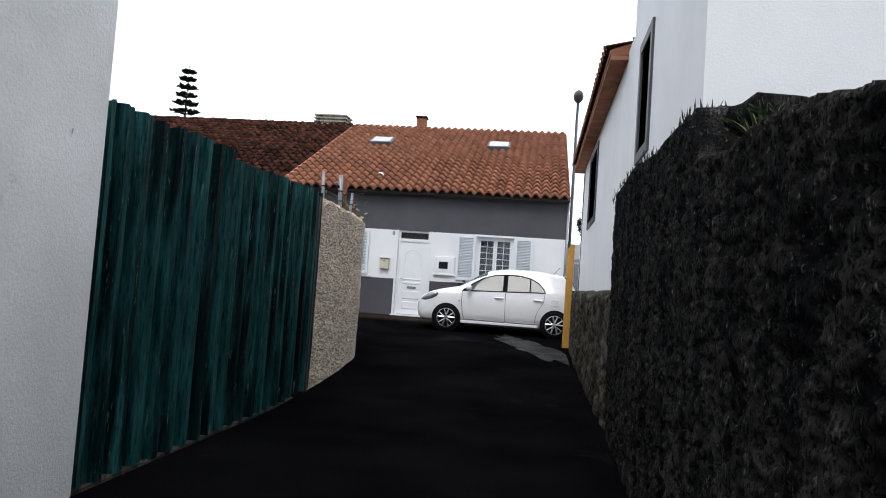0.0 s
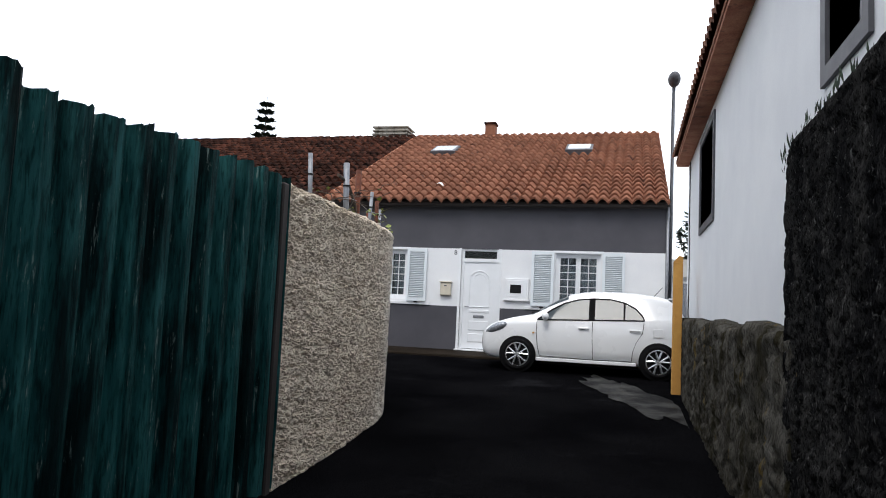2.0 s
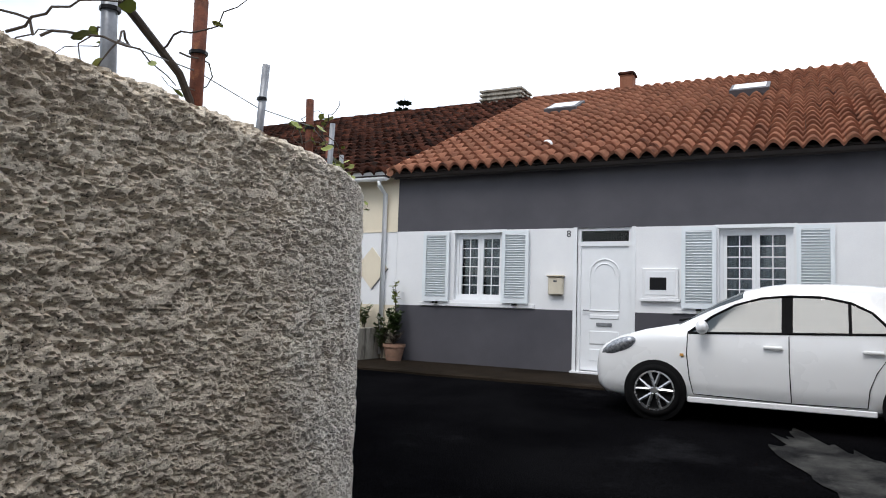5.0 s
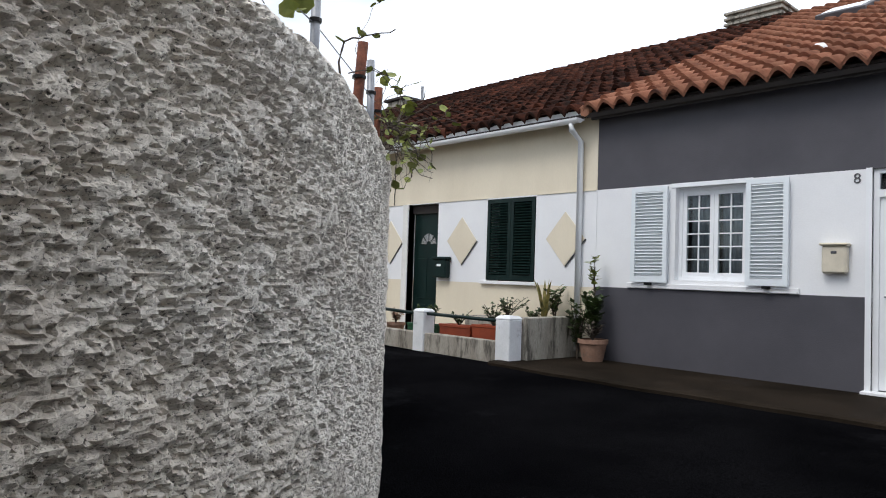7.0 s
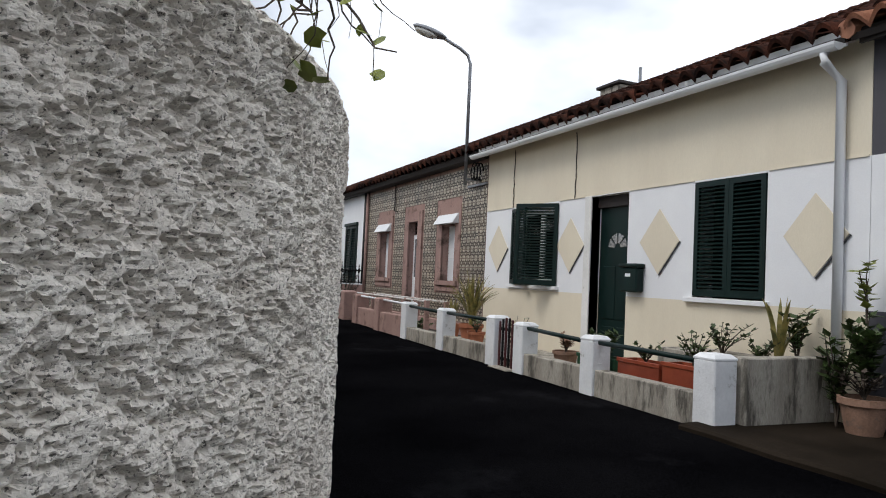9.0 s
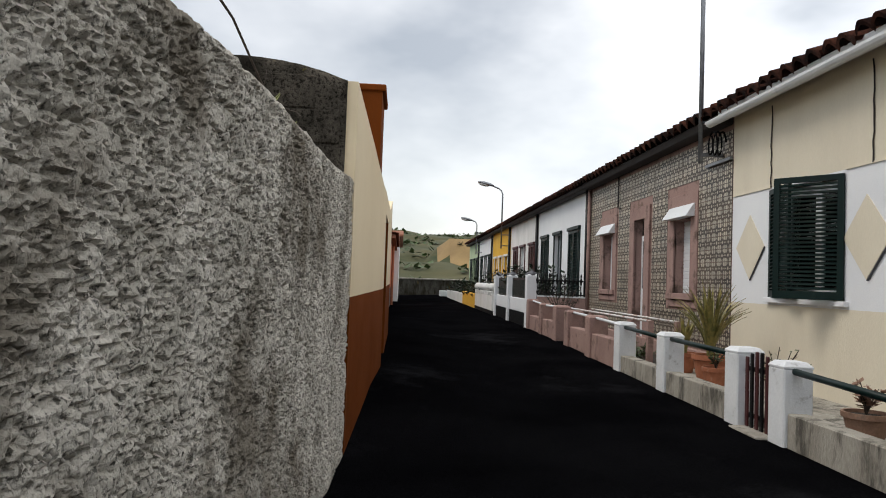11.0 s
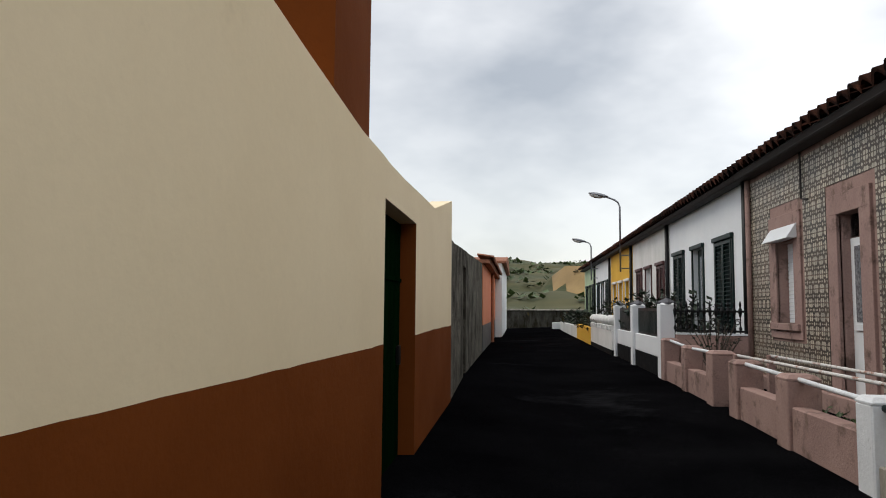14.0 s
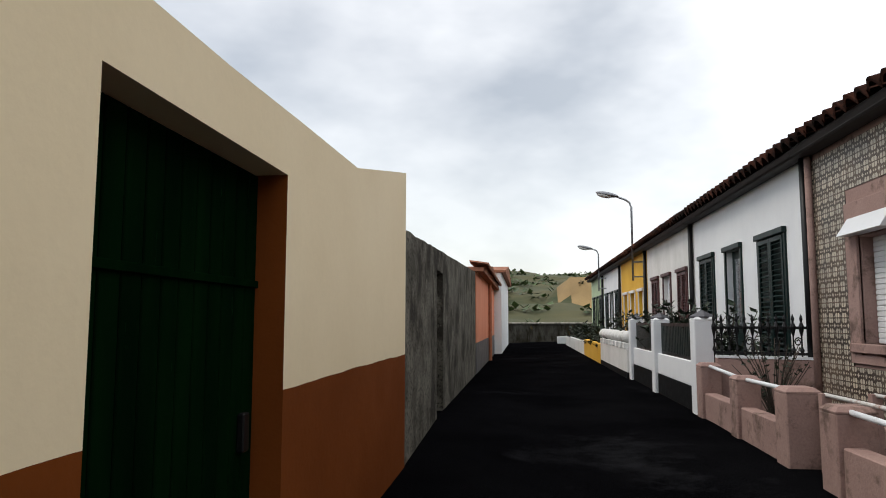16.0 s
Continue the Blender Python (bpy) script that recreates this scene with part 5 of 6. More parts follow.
            face.material_index = 1 if side or screen else (2 if pillar else 0)
            face.smooth = True
    bodyv.faces.new(grid[0][::-1])
    bodyv.faces.new(grid[-1])
    bmesh.ops.recalc_face_normals(bodyv, faces=bodyv.faces[:])
    gl = bodyv.copy()
    bmesh.ops.delete(gl, geom=[f for f in gl.faces if f.material_index != 1], context='FACES')
    for f in gl.faces:
        f.material_index = 0
    bmesh.ops.delete(bodyv, geom=[f for f in bodyv.faces if f.material_index == 1], context='FACES')
    for f in bodyv.faces:
        f.material_index = 1 if f.material_index == 2 else 0
    part("body", bodyv, [M_CARPAINT, M_RUBBER], car)
    panes = {}
    for g in gl.faces:
        c = g.calc_center_median()
        x = (c.x - ox) / L
        if abs(c.y - cy) < 0.56 * L and (x < 1.62 or x > 3.34):
            key = ("screen", x > 2)
        else:
            key = (c.y > cy, (x > 2.02) + (x > 2.585))
        panes.setdefault(key, []).append([tuple(v.co) for v in g.verts])
    for quads in panes.values():
        one = bmesh.new()
        for q in quads:
            g = one.faces.new([one.verts.new(co) for co in q])
            g.smooth = True
        bmesh.ops.remove_doubles(one, verts=one.verts[:], dist=0.0005)
        part("window", one, M_CARGLASS, car, "tinted window glass")
    gl.free()
    X = lambda x: ox + x * L
    Z = lambda z: gz + z * L
    for sd in (-1, 1):
        ring = [(X(x), cy + sd * (flank(x, z) + 0.004) * L, Z(z)) for x, z in [*arch, *[(2.93 - 0.11 * q, 0.997 - 0.0037 * q) for q in range(18)]]]
        part("window_seal", tube(ring, 0.013, 6), M_RUBBER, car, "black rubber window seal")
    ys = cy - 0.83 * L
    yf = cy + 0.83 * L
    # cabin, with dark linings added to make the interior look unlit
    part("headlining", box(X(1.75), X(3.2), cy - 0.42, cy + 0.42, Z(1.40), Z(1.42)), M_RUBBER, car)
    part("tailgate_lining", box(X(3.28), X(3.32), cy - 0.5, cy + 0.5, Z(0.4), Z(1.34)), M_RUBBER, car)
    for y in (-0.70, 0.70):
        part("door_lining", box(X(1.08), X(3.2), cy + y - 0.01, cy + y + 0.01, Z(0.3), Z(0.92)), M_RUBBER, car)
    part("dashboard", box(X(1.0), X(1.35), cy - 0.7, cy + 0.7, Z(0.55), Z(0.96), 0.03), M_RUBBER, car)
    part("cabin_floor", box(X(1.0), X(3.4), cy - 0.7, cy + 0.7, Z(0.3), Z(0.5)), M_RUBBER, car)
    for x0, s in ((1.75, -0.36), (1.75, 0.36), (2.75, -0.36), (2.75, 0.36)):
        part("seat", box(X(x0), X(x0) + 0.16, cy + s - 0.24, cy + s + 0.24, Z(0.45), Z(1.08), 0.05, None, 2), M_RUBBER, car)
        part("headrest", box(X(x0) + 0.04, X(x0) + 0.14, cy + s - 0.12, cy + s + 0.12, Z(1.10), Z(1.28), 0.04, None, 2), M_RUBBER, car)
    ring = [(X(1.42) + 0.05 * math.sin(t), cy - 0.36 + 0.18 * math.cos(t), Z(0.98) + 0.18 * math.sin(t)) for t in [2 * math.pi * q / 20 for q in range(21)]]
    part("steering_wheel", tube(ring, 0.014, 6), M_RUBBER, car)
    # wheels
    for x in (0.72, 3.17):
        for y0, s in ((ys, 1), (yf, -1)):
            def turned(profile, sides=32):
                bm = lathe(profile, (0, 0, 0), sides)
                bmesh.ops.rotate(bm, verts=bm.verts[:], cent=(0, 0, 0), matrix=Matrix.Rotation(radians(90 * s), 3, 'X'))
                bmesh.ops.translate(bm, verts=bm.verts[:], vec=(X(x), y0, Z(0.295)))
                return bm
            # flank is uncut: a black disc stands in for the arch's shaded hollow
            part("wheel_arch", turned([(0.02, -0.10), (0.335, -0.10), (0.338, -0.004), (0.332, 0.001), (0.02, -0.02)]), M_RUBBER, car, "black disc for wheel arch lining and shade", True)
            ty = part("wheel", turned([(0.19, -0.17), (0.27, -0.17), (0.292, -0.14), (0.293, -0.03), (0.282, 0.010), (0.218, 0.018), (0.21, -0.02)]), M_RUBBER, car, "black tyre on silver alloy wheel", True)
            part("rim", turned([(0.218, -0.03), (0.220, 0.020), (0.202, 0.022), (0.195, -0.03), (0.05, -0.05)]), M_CHROME, ty, "silver alloy rim")
            for q in range(5):
                for o in (-0.11, 0.11):
                    t = 2 * math.pi * q / 5 + 0.3
                    a = (X(x) + 0.04 * math.cos(t), y0 - s * 0.012, Z(0.295) + 0.04 * math.sin(t))
                    b = (X(x) + 0.204 * math.cos(t + o * 2.6), y0 - s * 0.006, Z(0.295) + 0.204 * math.sin(t + o * 2.6))
                    part("spoke", tube([a, b], 0.021, 6, None, 0.85), M_CHROME, ty)
            part("hub_cap", turned([(0.045, -0.03), (0.045, 0.016), (0.03, 0.022)], 14), M_CHROME, ty)
    # lamps, handles, mirrors, seams on both flanks
    for y0, s in ((ys, -1), (yf, 1)):
        bm = bmesh.new()
        bmesh.ops.create_uvsphere(bm, u_segments=16, v_segments=8, radius=1.0)
        bm.transform(Matrix.Translation((X(0.30), cy + s * 0.715 * L, Z(0.745))) @ pose(0, 0, 0, 0, -24, s * 20) @ Matrix.Diagonal((0.24, 0.085, 0.085, 1)))
        part("headlight", bm, M_HEADLIGHT, car, "clear headlight", True)
        bm = bmesh.new()
        bmesh.ops.create_uvsphere(bm, u_segments=12, v_segments=6, radius=1.0)
        bm.transform(Matrix.Translation((X(0.10), cy + s * 0.60 * L, Z(0.42))) @ pose(0, 0, 0, 0, 0, s * 35) @ Matrix.Diagonal((0.03, 0.06, 0.07, 1)))
        part("fog_light", bm, M_RUBBER, car, "round dark fog lamp", True)
        bm = bmesh.new()
        bmesh.ops.create_uvsphere(bm, u_segments=14, v_segments=8, radius=1.0)
        bm.transform(Matrix.Translation((X(1.22), cy + s * 0.93 * L, Z(1.0))) @ Matrix.Diagonal((0.065, 0.11, 0.075, 1)))
        m = part("mirror", bm, M_CARPAINT, car, "white door mirror", True)
        part("mirror_stalk", tube([(X(1.22), cy + s * 0.78 * L, Z(0.95)), (X(1.22), cy + s * 0.9 * L, Z(0.97))], 0.02, 8), M_RUBBER, m)
        bm = bmesh.new()
        bmesh.ops.create_uvsphere(bm, u_segments=12, v_segments=6, radius=1.0)
        bm.transform(Matrix.Translation((X(3.60), cy + s * 0.70 * L, Z(0.88))) @ Matrix.Diagonal((0.08, 0.07, 0.14, 1)))
        part("tail_light", bm, M_REDDOOR, car, "dark red tail lamp", True)
        for xh in (1.80, 2.68):
            part("door_handle", box(X(xh), X(xh) + 0.19, y0 + s * 0.012 - 0.02, y0 + s * 0.012 + 0.02, Z(0.80), Z(0.835), 0.012, None, 2), M_CARPAINT, car)
        yy = y0 + s * 0.001
        off = lambda z: 0.0 if z > 0.45 else 0.006
        for pts in ([(1.06, 0.93), (1.05, 0.7), (1.08, 0.45), (1.12, 0.30)], [(2.04, 0.94), (2.04, 0.7), (2.05, 0.45), (2.06, 0.28)], [(2.92, 0.95), (2.90, 0.78), (2.80, 0.62), (2.74, 0.46), (2.72, 0.28)], [(1.12, 0.29), (2.06, 0.27), (2.72, 0.28)]):
            part("door_seam", tube([(X(a), yy - s * 0.004, Z(b)) for a, b in pts], 0.005, 5), M_RUBBER, car)
        part("sill_trim", box(X(1.06), X(2.80), y0 - 0.015, y0 + 0.015, Z(0.20), Z(0.26), 0.008), M_CARPAINT, car)
        part("fuel_flap", box(X(3.08), X(3.24), y0 + s * -0.004 - 0.004, y0 + s * -0.004 + 0.004, Z(0.72), Z(0.86), 0.003), M_CARPAINT, car)
        part("side_indicator", box(X(0.98), X(1.02), y0 - 0.006, y0 + 0.006, Z(0.68), Z(0.71), 0.003), M_OCHRE, car)
    part("grille", box(X(-0.005), X(0.05), cy - 0.42, cy + 0.42, Z(0.38), Z(0.52), 0.02), M_RUBBER, car, "black lower grille")
    part("badge_bar", box(X(0.0), X(0.09), cy - 0.3, cy + 0.3, Z(0.62), Z(0.68), 0.02), M_CHROME, car)
    part("wiper", tube([(X(0.93), cy - 0.5, Z(1.06)), (X(0.98), cy + 0.1, Z(1.085))], 0.012, 6), M_RUBBER, car)
    part("spoiler", box(X(3.33), X(3.52), cy - 0.5, cy + 0.5, Z(1.385), Z(1.415), 0.012), M_CARPAINT, car)
    part("aerial", tube([(X(3.1), cy, Z(1.45)), (X(3.25), cy, Z(1.62))], 0.006, 5), M_RUBBER, car)


build_car()

# ---- worn concrete patch on the lane ----
bm = bmesh.new()
outline = []
for q in range(90):
    t = 2 * math.pi * q / 90
    r = 1 + 0.5 * noise.noise(Vector((math.cos(t) * 2, math.sin(t) * 2, 4))) + 0.25 * noise.noise(Vector((math.cos(t) * 6, math.sin(t) * 6, 9)))
    u, v = 2.5 * r * math.cos(t), 0.50 * r * math.sin(t)
    x, y = 0.05 + u * -0.30 + v * 0.80, 14.3 + u * 0.85 + v * 0.35
    x = min(x, 0.62)
    outline.append(bm.verts.new((x, y, ground_z(x, y) + 0.012)))
bm.faces.new(outline)
struct("road_patch", bm, M_PATCH, "worn pale concrete patch in the asphalt", "road patch")

# ---- ochre post at the corner ----
b = thing("post", (0.65, 15.0, 0.3), "square ochre painted post at the wall corner", "post")
part("shaft", box(0.58, 0.72, 14.93, 15.07, 0.25, 2.36, 0.01), M_OCHRE, b)
part("cap", prism([(0.58, 2.36), (0.72, 2.36), (0.72, 2.44), (0.66, 2.46)], 14.93, 15.07), M_OCHRE, b)
struct("wall_stub", box(0.74, 0.95, 14.9, 15.6, 0.2, 1.5), M_LOWSTONE, "short stub of stone plinth wall", "wall")


# ---- foliage helpers ----
def leaf_into(bm, p, d, up, size, slim=0.7, lobes=0):
    """One leaf blade of five points, slightly folded."""
    d = d.normalized()
    s = d.cross(up)
    s = s.normalized() if s.length > 1e-3 else Vector((1, 0, 0))
    n = s.cross(d)
    tip = bm.verts.new(p + d * size)
    base = bm.verts.new(p)
    mid = bm.verts.new(p + d * size * 0.5 - n * size * 0.08)
    l = bm.verts.new(p + d * size * 0.42 + s * size * slim * 0.5)
    r = bm.verts.new(p + d * size * 0.42 - s * size * slim * 0.5)
    if lobes:
        l2 = bm.verts.new(p + d * size * 0.78 + s * size * slim * 0.42)
        r2 = bm.verts.new(p + d * size * 0.78 - s * size * slim * 0.42)
        l0 = bm.verts.new(p - d * size * 0.12 + s * size * slim * 0.38)
        r0 = bm.verts.new(p - d * size * 0.12 - s * size * slim * 0.38)
        for f in ((base, mid, l, l0), (l, mid, l2), (mid, tip, l2), (base, r0, r, mid), (r, r2, mid), (mid, r2, tip)):
            bm.faces.new(f)
        return
    for f in ((base, mid, l), (l, mid, tip), (base, r, mid), (r, tip, mid)):
        bm.faces.new(f)


def rand_dir(rnd, up=0.3):
    t = rnd.uniform(0, 2 * math.pi)
    return Vector((math.cos(t), math.sin(t), rnd.uniform(-0.4, 0.8) + up)).normalized()


def shrub(name, at, height, spread, label, seed, leaf=0.05, stems=7, leaves=9, material=None, parent_pot=None, slim=0.7, curl=0.3, lobes=0, category="plant"):
    """Stems that fork outward, with leaves along them."""
    rnd = random.Random(seed)
    pl = thing(name, at, label, category)
    st, lf = bmesh.new(), bmesh.new()
    a = Vector(at)
    for k in range(stems):
        t = 2 * math.pi * k / stems + rnd.uniform(-0.4, 0.4)
        out = Vector((math.cos(t), math.sin(t), 0)) * spread * rnd.uniform(0.35, 1.0)
        hgt = height * rnd.uniform(0.55, 1.0)
        pts = [a + out * (u ** 1.4) + Vector((rnd.uniform(-1, 1), rnd.uniform(-1, 1), 0)) * 0.02 * u + Vector((0, 0, hgt * (u - curl * 0.3 * u * u))) for u in (0, 0.25, 0.5, 0.75, 1.0)]
        tube(pts, 0.006 + height * 0.004, 5, st, 0.4)
        for q in range(leaves):
            u = rnd.uniform(0.3, 1.0)
            i = min(3, int(u * 4))
            p = pts[i].lerp(pts[i + 1], u * 4 - i)
            leaf_into(lf, p, rand_dir(rnd), Vector((rnd.uniform(-0.3, 0.3), rnd.uniform(-0.3, 0.3), 1)), leaf * rnd.uniform(0.6, 1.3), slim, lobes)
    part("stem", st, M_TWIG, pl)
    part("foliage", lf, material or M_LEAF, pl)
    return pl


def blades(at, height, spread, count, label, seed, width=0.05, material=None):
    """A tuft of long sword-shaped leaves."""
    rnd = random.Random(seed)
    pl = thing("flax_plant", at, label, "plant")
    a = Vector(at)
    for k in range(count):
        t = 2 * math.pi * k / count * 2.4 + rnd.uniform(-0.3, 0.3)
        lean = spread * rnd.uniform(0.1, 1.0)
        hgt = height * rnd.uniform(0.6, 1.0)
        side = Vector((-math.sin(t), math.cos(t), 0))
        bm = bmesh.new()
        prev = None
        for q in range(8):
            u = q / 7
            c = a + Vector((math.cos(t), math.sin(t), 0)) * (0.03 + lean * u ** 1.8) + Vector((0, 0, hgt * (u - 0.25 * lean / max(spread, 0.01) * u ** 3)))
            w = width * (0.6 + 0.6 * u) * (1 - u ** 3) + 0.002
            cur = [bm.verts.new(c - side * w * 0.5), bm.verts.new(c + Vector((0, 0, -0.006))), bm.verts.new(c + side * w * 0.5)]
            if prev:
                bm.faces.new((prev[0], cur[0], cur[1], prev[1]))
                bm.faces.new((prev[1], cur[1], cur[2], prev[2]))
            prev = cur
        part("leaf", bm, material or M_LEAF_V, pl)
    return pl


def pot(at, r, h, label, material, soil=True):
    p = thing("plant_pot", at, label, "plant pot")
    part("pot", lathe([(r * 0.68, 0), (r * 0.80, h * 0.3), (r * 0.94, h * 0.75), (r * 0.95, h * 0.80), (r * 1.06, h * 0.82), (r * 1.06, h), (r * 0.94, h), (r * 0.92, h * 0.86)], at, 24), material, p, smooth=False)
    part("soil", lathe([(r * 0.5, h * 0.80), (r * 0.92, h * 0.88), (r * 0.3, h * 0.91)], at, 16), M_SOIL, p)
    return p


def trough(x0, x1, y0, y1, z0, z1, label, material):
    p = thing("planter", ((x0 + x1) / 2, (y0 + y1) / 2, z0), label, "planter")
    bm = bmesh.new()
    for q in ((x0, x1, y0, y0 + 0.02), (x0, x1, y1 - 0.02, y1), (x0, x0 + 0.02, y0 + 0.02, y1 - 0.02), (x1 - 0.02, x1, y0 + 0.02, y1 - 0.02)):
        box(q[0], q[1], q[2], q[3], z0, z1, 0, bm)
    part("trough", bm, material, p)
    part("rim", box(x0 - 0.012, x1 + 0.012, y0 - 0.012, y0 + 0.008, z1 - 0.035, z1 + 0.006, 0.004), material, p)
    part("soil", box(x0 + 0.02, x1 - 0.02, y0 + 0.02, y1 - 0.02, z0 + 0.02, z1 - 0.03), M_SOIL, p)
    return p


# ---- front garden of the cream house ----
POSTS = [(-8.045, 0.26, 1.12), (-9.78, 0.24, 1.12), (-11.28, 0.24, 1.15), (-12.05, 0.25, 1.19), (-13.80, 0.24, 1.19), (-15.45, 0.24, 1.21)]


def gate_post(x, w, top, y, material, label, group):
    g = ground_z(x, y) - 0.05
    bm = box(x - w / 2, x + w / 2, y - 0.02, y + w - 0.02, g, top - 0.05, 0.012)
    p = thing("gate_post", (x, y + w / 2, g), label, "post", group)
    part("shaft", bm, material, p)
    a = bmesh.new()
    vs = [a.verts.new((x + sx * w * k, y + w / 2 - 0.02 + sy * w * k, z)) for k, z in ((0.5, top - 0.05), (0.5, top - 0.035), (0.36, top)) for sx, sy in ((-1, -1), (1, -1), (1, 1), (-1, 1))]
    bmesh.ops.convex_hull(a, input=vs)
    part("cap", a, material, p)
    return p


for x, w, top in POSTS:
    gate_post(x, w, top, 18.65, M_WHITE_POST, "chipped white painted garden wall post", "white garden posts")
for (xa, wa, ta), (xb, wb, tb) in zip(POSTS, POSTS[1:]):
    a, b = xa - wa / 2, xb + wb / 2
    if abs(xa + 11.28) < 0.01:
        continue
    struct("garden_wall", box(b, a, 18.66, 18.82, 0.2, 0.76, 0.01), M_CONCRETE_OLD, "low stained concrete garden wall", "garden wall")
    r = thing("handrail", ((a + b) / 2, 18.74, 0.76), "dark green tubular rail between the posts", "rail", "garden rails")
    part("bar", tube([(a + 0.03, 18.72, ta - 0.08), (b - 0.03, 18.72, tb - 0.07)], 0.026, 10), M_GREEN_DARK, r, smooth=True)
struct("garden_wall_side", box(-8.02, -7.86, 18.93, 20.06, 0.2, 1.10, 0.012), M_CONCRETE_OLD, "stained concrete side wall of the garden", "garden wall")
struct("garden_wall_back", box(-9.6, -8.02, 19.45, 20.06, 0.3, 1.02, 0.01), M_CONCRETE_OLD, "raised concrete planting bed against the house", "planting bed")
struct("garden_bed", box(-15.4, -9.65, 18.82, 20.07, 0.3, 0.60), M_CONCRETE_OLD, "concrete floor of the front garden", "garden floor")
struct("garden_floor", box(-9.65, -8.02, 18.82, 19.45, 0.3, 0.60), M_CONCRETE_OLD, "concrete floor beside the planting bed", "garden floor")
# small iron gate
g = thing("gate", (-11.66, 18.7, 0.5), "small dark iron gate with pointed bars", "gate")
for k in range(6):
    x = -11.88 + 0.085 * k
    tz = 1.12 + 0.06 * math.sin(math.pi * k / 5)
    part("bar", box(x - 0.022, x + 0.022, 18.69, 18.71, 0.52, tz, 0.006), M_BLACK if k % 2 else M_REDDOOR, g)
for z in (0.6, 1.0):
    part("rail", box(-11.93, -11.41, 18.705, 18.73, z, z + 0.04, 0.004), M_BLACK, g)
struct("doorstep", box(-11.92, -11.41, 18.55, 18.82, 0.3, 0.52, 0.01), M_CONCRETE_OLD, "pale concrete gate step", "step")

# planters and plants
trough(-9.60, -8.95, 18.92, 19.18, 0.60, 0.90, "red-brown plastic planter on the garden floor", M_POT_RED)
trough(-8.90, -8.25, 18.92, 19.18, 0.60, 0.94, "red-brown plastic planter near the corner post", M_POT_RED)
trough(-10.40, -9.72, 18.95, 19.20, 0.60, 0.86, "dark green plastic planter trough", M_POT_GREEN)
shrub("geranium", (-9.3, 19.05, 0.87), 0.26, 0.18, "small leafy plant in the red planter", 21, 0.06, 8, 12)
shrub("geranium", (-8.6, 19.05, 0.90), 0.42, 0.22, "straggly geranium in the red planter", 22, 0.06, 12, 14)
shrub("succulent", (-10.05, 19.08, 0.83), 0.34, 0.20, "round dark green plant in the green trough", 23, 0.08, 14, 22)
shrub("thin_plant", (-8.9, 19.7, 1.0), 0.42, 0.34, "bare-stemmed plant with scattered leaves", 24, 0.06, 14, 11)
shrub("small_plant", (-8.35, 19.65, 1.0), 0.22, 0.20, "low leafy plant in the raised bed", 25, 0.06, 10, 14)
blades((-8.22, 19.72, 1.0), 0.75, 0.30, 15, "yellow-edged sword-leaved plant in the raised bed", 26, 0.06)
shrub("spindly_plant", (-8.12, 19.85, 1.0), 0.58, 0.16, "dark leafy plant among yellow blades", 27, 0.09, 6, 18, M_LEAF)
pot((-14.1, 19.35, 0.6), 0.20, 0.32, "terracotta pot in the front garden", M_TERRA)
blades((-14.1, 19.35, 0.88), 1.02, 0.50, 75, "large yellow-green sword-leaved plant in a pot", 31, 0.042)
pot((-13.5, 19.15, 0.6), 0.14, 0.24, "small terracotta pot behind the low wall", M_TERRA)
shrub("geranium", (-13.5, 19.15, 0.82), 0.30, 0.16, "small leafy potted plant", 32, 0.06, 7, 9)
pot((-15.0, 19.4, 0.6), 0.16, 0.26, "terracotta pot beside the corner post", M_TERRA)
blades((-15.0, 19.4, 0.83), 0.55, 0.25, 26, "bushy yellow-green blade plant in a pot", 33, 0.05)
shrub("dry_shrub", (-12.7, 19.4, 0.6), 0.62, 0.40, "tangled half-dry garden shrub", 34, 0.05, 12, 8, M_LEAF)
pot((-10.95, 19.15, 0.6), 0.16, 0.22, "dark pot behind the low wall", M_POT_OLD)
shrub("red_succulent", (-10.95, 19.15, 0.8), 0.26, 0.15, "reddish rosette plant in a pot", 35, 0.08, 10, 10, M_POT_OLD)
# big pot at the pavement
pot((-7.40, 19.80, 0.50), 0.20, 0.32, "weathered terracotta pot with worn relief", M_POT_OLD)
shrub("tall_shrub", (-7.40, 19.80, 0.80), 1.0, 0.14, "tall leafy potted shrub with yellowish top", 41, 0.11, 8, 34, M_LEAF)
shrub("tall_shrub", (-7.40, 19.80, 1.45), 0.62, 0.06, "yellow-green shoot above the potted shrub", 42, 0.10, 3, 14, M_LEAF_Y)
shrub("leafy_shrub", (-7.66, 19.80, 0.52), 1.10, 0.20, "leafy shrub rising beside the downpipe", 43, 0.10, 9, 26, M_LEAF)
shrub("dry_shrub", (-7.40, 19.8, 0.80), 0.30, 0.28, "dry brown trailing stems in the pot", 44, 0.06, 12, 8, M_TWIG)

# ---- pink garden ----
PINK = [(-22.72, 0.26, 1.32), (-21.18, 0.26, 1.27), (-19.72, 0.42, 1.28), (-18.72, 0.36, 1.23), (-17.05, 0.34, 1.22)]


def garden_line(x):
    """How far the street edge of the gardens draws back from that of the cream house."""
    return min(0.09, max(0.0, (-15.6 - x) * 0.03))



